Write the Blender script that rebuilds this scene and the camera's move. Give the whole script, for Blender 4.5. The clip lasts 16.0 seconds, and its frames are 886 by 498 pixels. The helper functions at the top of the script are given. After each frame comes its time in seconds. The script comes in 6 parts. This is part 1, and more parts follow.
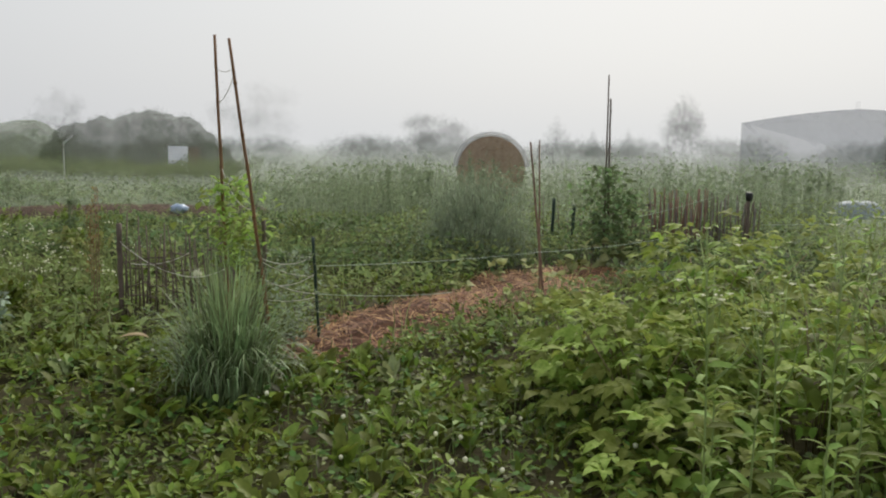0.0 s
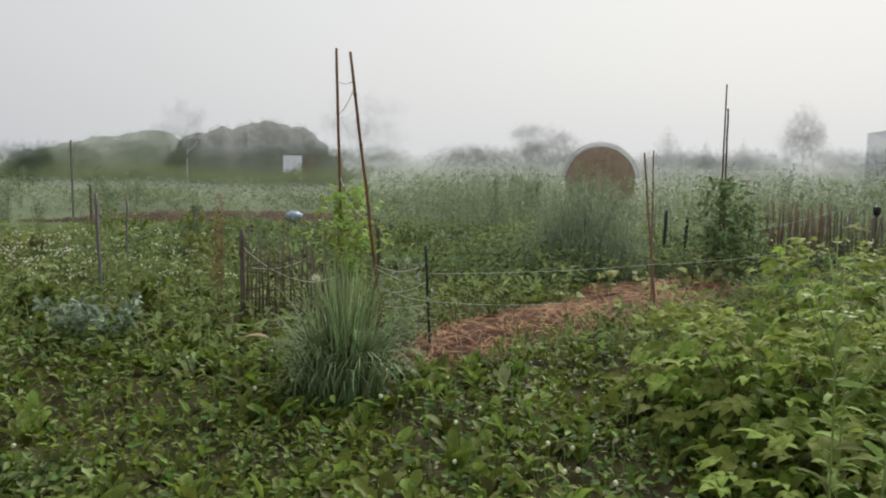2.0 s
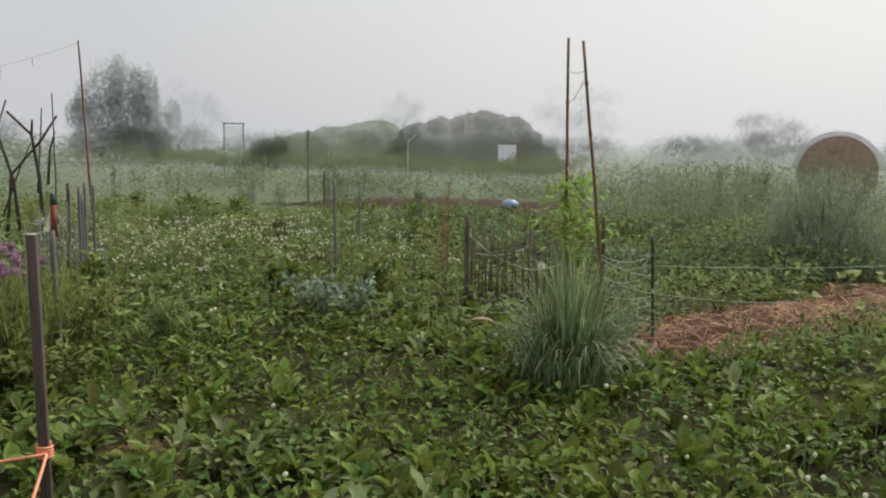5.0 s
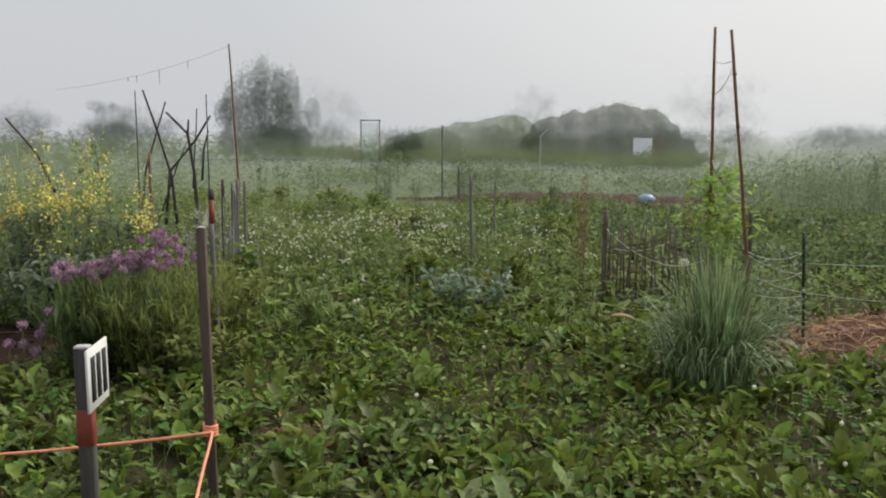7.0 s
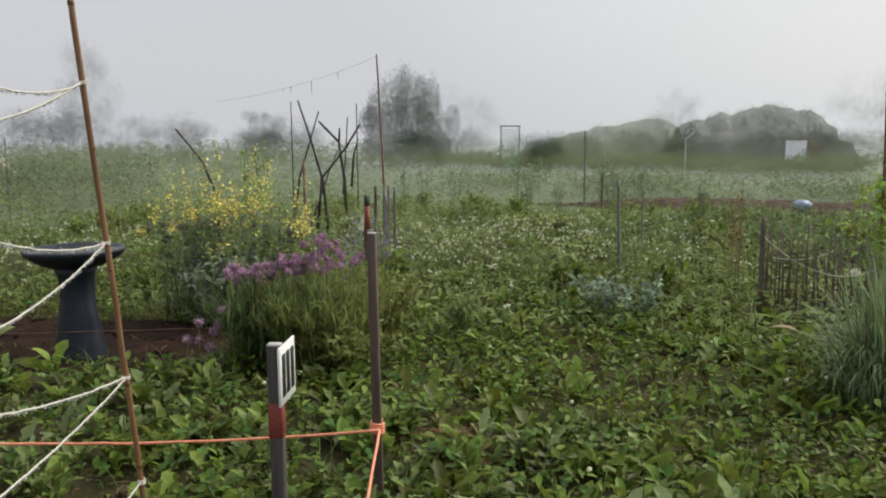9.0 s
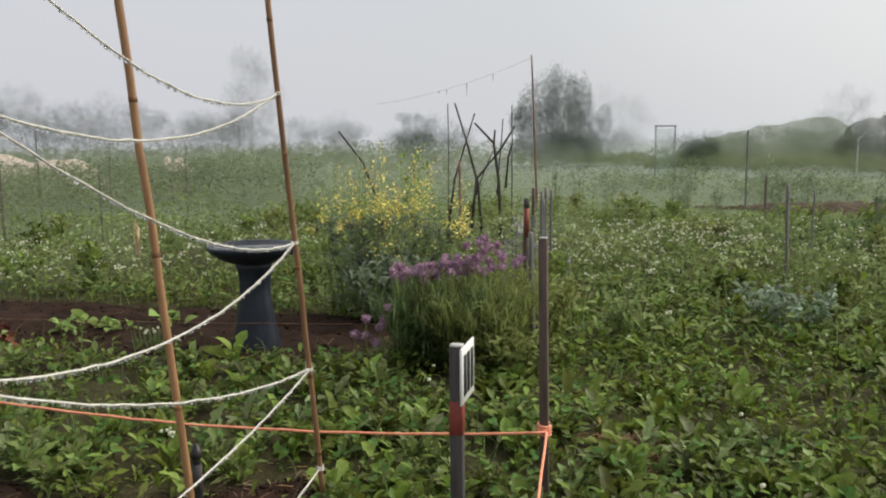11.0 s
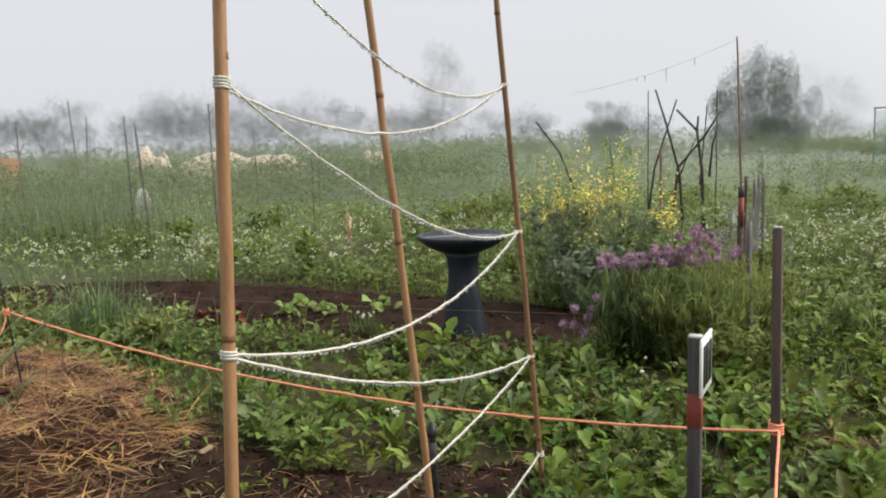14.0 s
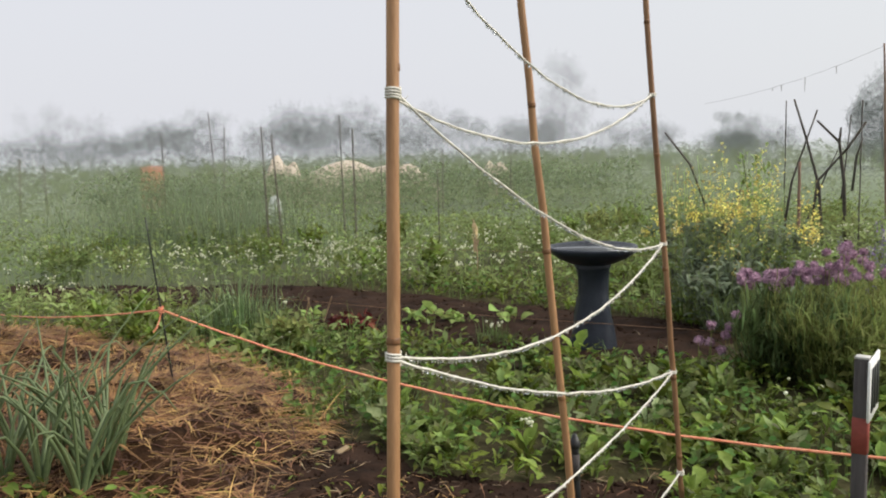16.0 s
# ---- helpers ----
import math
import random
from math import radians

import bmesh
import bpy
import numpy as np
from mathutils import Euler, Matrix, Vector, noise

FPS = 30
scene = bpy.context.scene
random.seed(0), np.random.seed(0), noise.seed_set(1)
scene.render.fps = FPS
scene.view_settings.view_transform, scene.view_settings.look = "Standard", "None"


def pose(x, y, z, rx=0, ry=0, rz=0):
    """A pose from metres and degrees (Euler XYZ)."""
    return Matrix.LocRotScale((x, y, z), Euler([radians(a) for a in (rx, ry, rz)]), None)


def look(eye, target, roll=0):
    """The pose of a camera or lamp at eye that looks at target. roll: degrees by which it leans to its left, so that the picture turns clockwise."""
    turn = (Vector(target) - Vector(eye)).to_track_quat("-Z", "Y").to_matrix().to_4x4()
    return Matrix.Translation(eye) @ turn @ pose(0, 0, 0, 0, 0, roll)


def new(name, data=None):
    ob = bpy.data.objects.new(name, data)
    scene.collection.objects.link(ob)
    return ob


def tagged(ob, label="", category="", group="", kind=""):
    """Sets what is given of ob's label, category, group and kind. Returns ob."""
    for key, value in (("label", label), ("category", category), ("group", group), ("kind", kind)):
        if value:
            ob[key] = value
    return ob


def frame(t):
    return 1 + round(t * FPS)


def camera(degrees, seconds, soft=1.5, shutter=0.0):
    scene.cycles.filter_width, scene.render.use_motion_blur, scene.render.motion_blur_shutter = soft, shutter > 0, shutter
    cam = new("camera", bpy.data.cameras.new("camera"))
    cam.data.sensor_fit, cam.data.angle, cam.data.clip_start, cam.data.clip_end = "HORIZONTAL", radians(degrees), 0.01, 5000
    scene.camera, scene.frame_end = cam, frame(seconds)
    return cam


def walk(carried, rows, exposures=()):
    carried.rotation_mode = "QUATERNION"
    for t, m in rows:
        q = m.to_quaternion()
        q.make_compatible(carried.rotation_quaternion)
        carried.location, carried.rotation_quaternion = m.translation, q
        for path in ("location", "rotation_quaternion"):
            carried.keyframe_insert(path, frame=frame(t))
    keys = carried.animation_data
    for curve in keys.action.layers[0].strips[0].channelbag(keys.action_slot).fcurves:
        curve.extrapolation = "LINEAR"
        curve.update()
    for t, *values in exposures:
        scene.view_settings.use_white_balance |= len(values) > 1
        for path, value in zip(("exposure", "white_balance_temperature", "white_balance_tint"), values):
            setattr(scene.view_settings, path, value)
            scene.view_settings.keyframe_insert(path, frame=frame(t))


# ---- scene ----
cam = camera(55.7, 16.0, soft=2.0)
PATH = [
    (0, (-0.019, -0.366, 1.376), (-0.243, 1.844, 1.092), 0.8),
    (0.5, (-0.026, -0.377, 1.379), (-0.317, 1.826, 1.103), 0.5),
    (1, (-0.028, -0.393, 1.378), (-0.413, 1.798, 1.112), 0.3),
    (1.5, (-0.040, -0.395, 1.375), (-0.480, 1.786, 1.123), 0.5),
    (2, (-0.057, -0.414, 1.376), (-0.557, 1.754, 1.114), 1.0),
    (2.5, (-0.082, -0.424, 1.371), (-0.665, 1.721, 1.107), 1.5),
    (3, (-0.109, -0.450, 1.364), (-0.821, 1.652, 1.070), 1.5),
    (3.2, (-0.102, -0.458, 1.370), (-0.874, 1.622, 1.062), 1.4),
    (5.3, (-0.143, -0.510, 1.374), (-1.221, 1.430, 1.077), 0.7),
    (5.5, (-0.144, -0.517, 1.378), (-1.273, 1.394, 1.080), 0.4),
    (6, (-0.152, -0.526, 1.371), (-1.361, 1.335, 1.063), 0.2),
    (6.5, (-0.161, -0.540, 1.373), (-1.421, 1.285, 1.057), 0.4),
    (7, (-0.167, -0.553, 1.375), (-1.476, 1.236, 1.058), 0.3),
    (7.5, (-0.178, -0.572, 1.376), (-1.547, 1.170, 1.052), 0.5),
    (8, (-0.187, -0.598, 1.380), (-1.616, 1.098, 1.064), 0.5),
    (8.5, (-0.198, -0.620, 1.385), (-1.705, 1.006, 1.067), 0.1),
    (9, (-0.214, -0.644, 1.385), (-1.798, 0.911, 1.082), -0.4),
    (9.5, (-0.222, -0.672, 1.391), (-1.876, 0.809, 1.094), -0.6),
    (12, (-0.239, -0.782, 1.411), (-2.162, 0.332, 1.127), -1.2),
    (12.5, (-0.243, -0.801, 1.409), (-2.204, 0.246, 1.137), -1.8),
    (13, (-0.258, -0.822, 1.409), (-2.255, 0.152, 1.122), -2.0),
    (13.5, (-0.264, -0.849, 1.409), (-2.299, 0.043, 1.123), -2.1),
    (14, (-0.273, -0.869, 1.407), (-2.335, -0.052, 1.093), -1.9),
    (14.5, (-0.282, -0.897, 1.408), (-2.376, -0.156, 1.109), -1.5),
    (15, (-0.284, -0.916, 1.406), (-2.400, -0.236, 1.124), -1.3),
    (15.5, (-0.286, -0.937, 1.408), (-2.425, -0.334, 1.130), -1.6),
    (16, (-0.287, -0.959, 1.407), (-2.447, -0.435, 1.131), -1.7),
]
walk(cam, [(t, look(eye, target, roll)) for t, eye, target, roll in PATH], [(0, 0.08), (3.2, 0.08), (7.5, 0.10), (9.0, 0.12), (9.6, 0.20), (12.0, 0.20), (12.6, 0.16), (13.0, 0.19), (13.6, 0.36), (14.5, 0.45), (16, 0.44)])

# ---------------------------------------------------------------- light
SUN_AZ, SUN_EL = radians(14.0), radians(42.0)          # from +Y towards +X, above the horizon
SUN_DIR = Vector((math.sin(SUN_AZ) * math.cos(SUN_EL), math.cos(SUN_AZ) * math.cos(SUN_EL), math.sin(SUN_EL)))


def build_world():
    world = bpy.data.worlds.new("foggy_sky")
    scene.world = world
    world.use_nodes = True
    nt = world.node_tree
    nt.nodes.clear()
    out = nt.nodes.new("ShaderNodeOutputWorld")
    bg = nt.nodes.new("ShaderNodeBackground")
    sky = nt.nodes.new("ShaderNodeTexSky")
    sky.sky_type, sky.sun_disc = "NISHITA", False
    sky.sun_elevation, sky.sun_rotation = SUN_EL, SUN_AZ
    sky.dust_density, sky.air_density = 6.0, 1.2
    tc = nt.nodes.new("ShaderNodeTexCoord")
    dot = nt.nodes.new("ShaderNodeVectorMath")
    dot.operation = "DOT_PRODUCT"
    dot.inputs[1].default_value = SUN_DIR
    # fog lit by the sun behind it: whiter towards the sun, blue-grey away from it
    ramp = nt.nodes.new("ShaderNodeValToRGB")
    el = ramp.color_ramp.elements
    el[0].position, el[0].color = 0.0, (0.60, 0.61, 0.65, 1)
    el[1].position, el[1].color = 1.0, (0.86, 0.86, 0.85, 1)
    e = el.new(0.42)
    e.color = (0.605, 0.620, 0.643, 1)
    e = el.new(0.80)
    e.color = (0.80, 0.81, 0.81, 1)
    nt.links.new(tc.outputs["Generated"], dot.inputs[0])
    nt.links.new(dot.outputs["Value"], ramp.inputs[0])
    scale = nt.nodes.new("ShaderNodeVectorMath")
    scale.operation = "SCALE"
    scale.inputs["Scale"].default_value = 0.09
    nt.links.new(sky.outputs[0], scale.inputs[0])
    mix = nt.nodes.new("ShaderNodeMix")
    mix.data_type = "RGBA"
    mix.inputs["Factor"].default_value = 0.9
    nt.links.new(scale.outputs[0], mix.inputs["A"])
    nt.links.new(ramp.outputs[0], mix.inputs["B"])
    nt.links.new(mix.outputs["Result"], bg.inputs["Color"])
    bg.inputs["Strength"].default_value = 1.0
    nt.links.new(bg.outputs[0], out.inputs[0])


build_world()
sun_data = bpy.data.lights.new("sun", "SUN")
sun_data.energy, sun_data.angle, sun_data.color = 3.0, radians(45), (1.0, 0.94, 0.84)
sun = new("sun", sun_data)
sun.matrix_world = look(SUN_DIR * 50, (0, 0, 0))
scene.cycles.transparent_max_bounces = 400

# ---------------------------------------------------------------- materials


def material(name, a, b, rough=0.7, scale=12.0, fine=90.0, bump=0.15, island=0.0, through_light=0.0, clear=0.0,
             gloss=0.4, metal=0.0, stretch=(1, 1, 1), object_random=0.0, mist=0.0, turf=None):
    """Two colours mixed by noise at two scales, with relief; island: brightness change from piece to piece;
    through_light: share of light that a leaf lets through; clear: see-through share, mostly to imitate haze; mist: the
    metres over which imitated haze fades it out."""
    m = bpy.data.materials.new(name)
    m.use_nodes = True
    nt = m.node_tree
    nt.nodes.clear()
    N, L = nt.nodes.new, nt.links.new
    out = N("ShaderNodeOutputMaterial")
    p = N("ShaderNodeBsdfPrincipled")
    tc = N("ShaderNodeTexCoord")
    mp = N("ShaderNodeMapping")
    mp.inputs["Scale"].default_value = stretch
    L(tc.outputs["Object"], mp.inputs[0])
    n1, n2 = N("ShaderNodeTexNoise"), N("ShaderNodeTexNoise")
    n1.inputs["Scale"].default_value, n2.inputs["Scale"].default_value = scale, fine
    n1.inputs["Detail"].default_value = n2.inputs["Detail"].default_value = 4
    L(mp.outputs[0], n1.inputs["Vector"])
    L(mp.outputs[0], n2.inputs["Vector"])
    add = N("ShaderNodeMath")
    add.operation = "MULTIPLY_ADD"
    add.inputs[1].default_value = 0.45
    L(n2.outputs[0], add.inputs[0])
    L(n1.outputs[0], add.inputs[2])
    r = N("ShaderNodeMapRange")
    r.inputs["From Min"].default_value, r.inputs["From Max"].default_value = 0.45, 1.0
    L(add.outputs[0], r.inputs[0])
    mix = N("ShaderNodeMix")
    mix.data_type = "RGBA"
    mix.inputs["A"].default_value, mix.inputs["B"].default_value = (*a, 1), (*b, 1)
    L(r.outputs[0], mix.inputs["Factor"])
    colour = mix.outputs["Result"]
    if turf:                                              # bare soil in the plots, closed turf beyond them
        geo, off = N("ShaderNodeNewGeometry"), N("ShaderNodeVectorMath")
        off.operation = "DISTANCE"
        off.inputs[1].default_value = (-2.0, 3.0, 0.0)
        L(geo.outputs["Position"], off.inputs[0])
        grown = N("ShaderNodeMapRange")
        grown.inputs["From Min"].default_value, grown.inputs["From Max"].default_value = 7.0, 12.0
        L(off.outputs["Value"], grown.inputs[0])
        green = N("ShaderNodeMix")
        green.data_type = "RGBA"
        green.inputs["B"].default_value = (*turf, 1)
        L(grown.outputs[0], green.inputs["Factor"])
        L(colour, green.inputs["A"])
        colour = green.outputs["Result"]
    if island or object_random:
        src = N("ShaderNodeNewGeometry").outputs["Random Per Island"] if island else N("ShaderNodeObjectInfo").outputs["Random"]
        k = island or object_random
        v = N("ShaderNodeMapRange")
        v.inputs["To Min"].default_value, v.inputs["To Max"].default_value = 1 - k, 1 + k
        L(src, v.inputs[0])
        h = N("ShaderNodeMapRange")
        h.inputs["To Min"].default_value, h.inputs["To Max"].default_value = 0.5 - 0.05 * k, 0.5 + 0.035 * k
        L(src, h.inputs[0])
        hs = N("ShaderNodeHueSaturation")
        L(v.outputs[0], hs.inputs["Value"])
        L(h.outputs[0], hs.inputs["Hue"])
        L(colour, hs.inputs["Color"])
        colour = hs.outputs[0]
    L(colour, p.inputs["Base Color"])
    p.inputs["Roughness"].default_value, p.inputs["Metallic"].default_value = rough, metal
    p.inputs["Specular IOR Level"].default_value = gloss
    if bump:
        bn = N("ShaderNodeBump")
        bn.inputs["Strength"].default_value, bn.inputs["Distance"].default_value = bump, 0.01
        L(add.outputs[0], bn.inputs["Height"])
        L(bn.outputs[0], p.inputs["Normal"])
    shader = p.outputs[0]
    if through_light:
        tr = N("ShaderNodeBsdfTranslucent")
        L(colour, tr.inputs["Color"])
        ms = N("ShaderNodeMixShader")
        ms.inputs[0].default_value = through_light
        L(shader, ms.inputs[1])
        L(tr.outputs[0], ms.inputs[2])
        shader = ms.outputs[0]
    if mist:                                              # imitated haze: surface turns see-through with distance from a fixed garden point
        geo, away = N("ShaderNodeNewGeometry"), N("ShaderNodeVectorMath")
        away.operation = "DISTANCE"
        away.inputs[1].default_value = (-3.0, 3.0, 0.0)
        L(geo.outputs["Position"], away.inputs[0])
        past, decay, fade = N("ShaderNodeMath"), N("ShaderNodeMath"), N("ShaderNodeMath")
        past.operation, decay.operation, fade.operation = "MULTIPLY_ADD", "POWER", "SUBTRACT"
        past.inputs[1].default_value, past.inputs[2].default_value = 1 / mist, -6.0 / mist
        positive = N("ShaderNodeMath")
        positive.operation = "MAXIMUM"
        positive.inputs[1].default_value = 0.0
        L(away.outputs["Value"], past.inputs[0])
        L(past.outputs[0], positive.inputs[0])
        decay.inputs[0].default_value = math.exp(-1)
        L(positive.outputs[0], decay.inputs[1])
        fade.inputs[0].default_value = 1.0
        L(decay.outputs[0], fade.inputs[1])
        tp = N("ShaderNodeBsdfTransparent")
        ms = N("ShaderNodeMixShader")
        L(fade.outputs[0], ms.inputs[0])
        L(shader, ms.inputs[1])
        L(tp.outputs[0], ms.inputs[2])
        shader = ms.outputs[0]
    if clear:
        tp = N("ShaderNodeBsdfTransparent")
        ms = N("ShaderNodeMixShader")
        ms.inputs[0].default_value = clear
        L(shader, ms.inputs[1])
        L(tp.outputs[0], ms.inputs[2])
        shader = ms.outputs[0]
    L(shader, out.inputs[0])
    return m


def leafy(name, a, b, **k):
    d = dict(rough=0.55, scale=9, fine=60, bump=0.0, island=0.55, through_light=0.4, gloss=0.10)
    d.update(k)
    return material(name, a, b, **d)


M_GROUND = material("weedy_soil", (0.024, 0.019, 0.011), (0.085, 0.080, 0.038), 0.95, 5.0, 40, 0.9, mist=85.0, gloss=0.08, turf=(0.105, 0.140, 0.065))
M_SOIL = material("damp_soil", (0.010, 0.0062, 0.0045), (0.043, 0.0245, 0.0165), 0.95, 7, 60, 1.0, gloss=0.08)
# soil of the far strip, lighter and partly see-through to imitate haze
M_TILLED = material("tilled_soil", (0.065, 0.045, 0.035), (0.135, 0.098, 0.078), 0.95, 5, 50, 0.8, clear=0.2, gloss=0.05)
M_STRAW = material("old_straw", (0.030, 0.014, 0.006), (0.41, 0.222, 0.090), 0.7, 4, 50, 0.3, island=0.75)
M_STRAW_RED = material("wet_straw", (0.13, 0.058, 0.028), (0.46, 0.25, 0.115), 0.75, 3, 50, 0.3, island=0.75)
M_MULCH = material("reddish_litter", (0.030, 0.016, 0.011), (0.125, 0.062, 0.034), 0.9, 14, 90, 0.9, gloss=0.08)
M_STRAW_BED = material("straw_litter", (0.014, 0.008, 0.005), (0.060, 0.031, 0.016), 0.9, 14, 90, 0.9, gloss=0.08)
M_WEED = leafy("weed_leaf", (0.046, 0.082, 0.011), (0.210, 0.262, 0.044), scale=2.6, fine=24, island=0.7, gloss=0.20, rough=0.45, through_light=0.33)
M_WEED2 = leafy("pale_weed_leaf", (0.110, 0.170, 0.034), (0.225, 0.290, 0.070), scale=1.3, fine=24)
M_DANDELION = leafy("dandelion_leaf", (0.064, 0.105, 0.022), (0.225, 0.285, 0.086), scale=3.0, fine=30, island=0.6, gloss=0.25, rough=0.45, through_light=0.35)
M_DOCK = leafy("dock_leaf", (0.105, 0.160, 0.024), (0.255, 0.325, 0.075), scale=22, fine=120, bump=0.35, island=0.0, object_random=0.55, gloss=0.18, rough=0.5)
M_DOCK2 = leafy("dusty_dock_leaf", (0.195, 0.255, 0.105), (0.370, 0.440, 0.215), scale=22, fine=120, bump=0.35, island=0.0, object_random=0.4, gloss=0.25, rough=0.5)
M_CLOVER = leafy("clover_leaf", (0.060, 0.125, 0.028), (0.115, 0.195, 0.050), scale=1.3, fine=24)
M_GRASS = leafy("wet_grass", (0.110, 0.165, 0.055), (0.200, 0.265, 0.105), scale=1.3, fine=24)
# field plants: haze is put into paler, greyer base colours and see-through leaves
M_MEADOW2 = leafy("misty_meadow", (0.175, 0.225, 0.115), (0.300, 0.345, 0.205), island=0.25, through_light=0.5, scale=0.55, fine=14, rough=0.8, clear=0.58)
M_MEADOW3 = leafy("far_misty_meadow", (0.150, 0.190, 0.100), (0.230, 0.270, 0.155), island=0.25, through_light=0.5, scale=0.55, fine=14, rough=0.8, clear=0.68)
M_MEADOW = leafy("haze_paled_meadow", (0.110, 0.160, 0.050), (0.315, 0.380, 0.155), island=0.45, scale=0.55, fine=14, rough=0.7, mist=60.0)
M_TALL = leafy("haze_paled_tall_grass", (0.145, 0.195, 0.110), (0.250, 0.305, 0.185), island=0.3, through_light=0.5, scale=0.55, fine=14, rough=0.8, clear=0.30)
M_TUFT = leafy("blue_green_grass", (0.105, 0.170, 0.065), (0.290, 0.370, 0.190), gloss=0.40, rough=0.38, island=0.6)
M_RASP = leafy("raspberry_leaf", (0.180, 0.260, 0.044), (0.345, 0.425, 0.110), island=0.0, object_random=0.4, scale=30)
M_RASPTIP = leafy("young_raspberry_leaf", (0.240, 0.300, 0.065), (0.380, 0.430, 0.140), island=0.0, object_random=0.25)
# darker copy of the leaf colour, painting the shade inside the bushes
M_RASP2 = leafy("raspberry_leaf_shaded", (0.100, 0.170, 0.025), (0.185, 0.260, 0.050))
M_STEM = leafy("green_stem", (0.20, 0.29, 0.09), (0.31, 0.39, 0.16), island=0.2, through_light=0.0)
M_CANE = material("raspberry_cane", (0.14, 0.10, 0.05), (0.22, 0.20, 0.09), 0.7, 20, 120, 0.2)
M_PEA = leafy("pea_leaf", (0.19, 0.28, 0.065), (0.32, 0.42, 0.14))
M_SQUASH = leafy("yellowish_squash_leaf", (0.230, 0.270, 0.100), (0.400, 0.430, 0.210))
M_ROW = leafy("bush_bean_leaf", (0.070, 0.118, 0.044), (0.180, 0.245, 0.105))
M_KALE = leafy("grey_green_leaf", (0.150, 0.200, 0.130), (0.260, 0.300, 0.210))
M_FERN = leafy("asparagus_frond", (0.15, 0.20, 0.12), (0.34, 0.40, 0.28))
M_BEAN = leafy("bean_leaf", (0.120, 0.195, 0.080), (0.240, 0.330, 0.150))
M_HERB = leafy("olive_herb", (0.145, 0.180, 0.050), (0.300, 0.330, 0.115))
M_CHIVE = leafy("chive_leaf", (0.080, 0.125, 0.045), (0.185, 0.245, 0.100))
M_ONION = leafy("onion_leaf", (0.085, 0.145, 0.055), (0.190, 0.260, 0.115), through_light=0.1, gloss=0.5)
M_YELLOW = leafy("yellow_petal", (0.68, 0.57, 0.12), (0.84, 0.76, 0.32), through_light=0.4)
M_PURPLE = leafy("mauve_petal", (0.27, 0.145, 0.235), (0.62, 0.44, 0.54), through_light=0.35)
M_VIOLET = leafy("violet_petal", (0.18, 0.13, 0.30), (0.32, 0.26, 0.46), through_light=0.35)
M_WHITE = leafy("white_petal", (0.66, 0.67, 0.50), (0.84, 0.85, 0.72), island=0.12, through_light=0.45)
M_SEED = leafy("reddish_dock_seed", (0.13, 0.095, 0.035), (0.26, 0.19, 0.075))
M_DRY = leafy("dry_leaf", (0.38, 0.28, 0.16), (0.56, 0.45, 0.30))
M_ORANGELEAF = leafy("orange_leaf", (0.48, 0.26, 0.09), (0.68, 0.46, 0.20))
M_LITTER = leafy("dry_litter", (0.16, 0.115, 0.070), (0.42, 0.33, 0.21), island=0.6, through_light=0.1)
M_BAMBOO = material("tan_bamboo", (0.235, 0.118, 0.052), (0.41, 0.230, 0.112), 0.5, 5, 40, 0.12, stretch=(6, 6, 0.6))
M_BAMBOO2 = material("brown_bamboo", (0.16, 0.078, 0.040), (0.30, 0.165, 0.085), 0.5, 5, 40, 0.12, stretch=(6, 6, 0.6))
M_NODE = material("dark_bamboo_node", (0.10, 0.045, 0.018), (0.26, 0.125, 0.05), 0.6, 30, 120, 0.2)
M_TWIG = material("weathered_twig", (0.085, 0.065, 0.052), (0.19, 0.15, 0.12), 0.85, 12, 80, 0.4)
M_STAKE = material("silvery_stake", (0.11, 0.105, 0.10), (0.24, 0.225, 0.215), 0.85, 12, 80, 0.4, stretch=(8, 8, 0.7))
# far stakes: wood made partly see-through to imitate haze
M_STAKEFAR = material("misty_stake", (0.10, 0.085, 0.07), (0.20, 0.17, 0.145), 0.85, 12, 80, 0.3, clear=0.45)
M_BRANCH = material("dark_dead_wood", (0.045, 0.038, 0.033), (0.115, 0.098, 0.085), 0.9, 12, 80, 0.5)
M_TWIG_RED = material("brown_twig", (0.15, 0.085, 0.060), (0.29, 0.19, 0.14), 0.85, 12, 80, 0.4)
M_POST = material("weathered_post", (0.060, 0.040, 0.032), (0.135, 0.098, 0.082), 0.8, 8, 70, 0.5, stretch=(8, 8, 0.7))
M_GREYPOST = material("grey_post", (0.040, 0.035, 0.035), (0.092, 0.082, 0.080), 0.8, 8, 70, 0.5, stretch=(8, 8, 0.7))
M_ENDGRAIN = material("pale_end_grain", (0.34, 0.33, 0.31), (0.52, 0.51, 0.49), 0.85, 30, 120, 0.4)
M_RED = material("faded_red_paint", (0.16, 0.030, 0.022), (0.27, 0.062, 0.045), 0.65, 10, 90, 0.2)
M_GREENPOST = material("dark_green_steel", (0.012, 0.030, 0.022), (0.030, 0.055, 0.042), 0.5, 14, 90, 0.15)
M_BLACK = material("black_plastic", (0.010, 0.010, 0.011), (0.028, 0.028, 0.030), 0.45, 20, 90, 0.1)
M_PLATE = material("white_sign", (0.70, 0.70, 0.68), (0.82, 0.82, 0.80), 0.45, 6, 70, 0.05)
M_CORD = material("white_wool_cord", (0.50, 0.48, 0.42), (0.76, 0.74, 0.68), 0.9, 60, 260, 0.5)
M_ROPE = material("orange_twine", (0.78, 0.23, 0.12), (0.92, 0.42, 0.26), 0.6, 40, 220, 0.4)
M_WIRE = material("rusty_thin_wire", (0.20, 0.10, 0.05), (0.34, 0.20, 0.11), 0.6, 40, 200, 0.1)
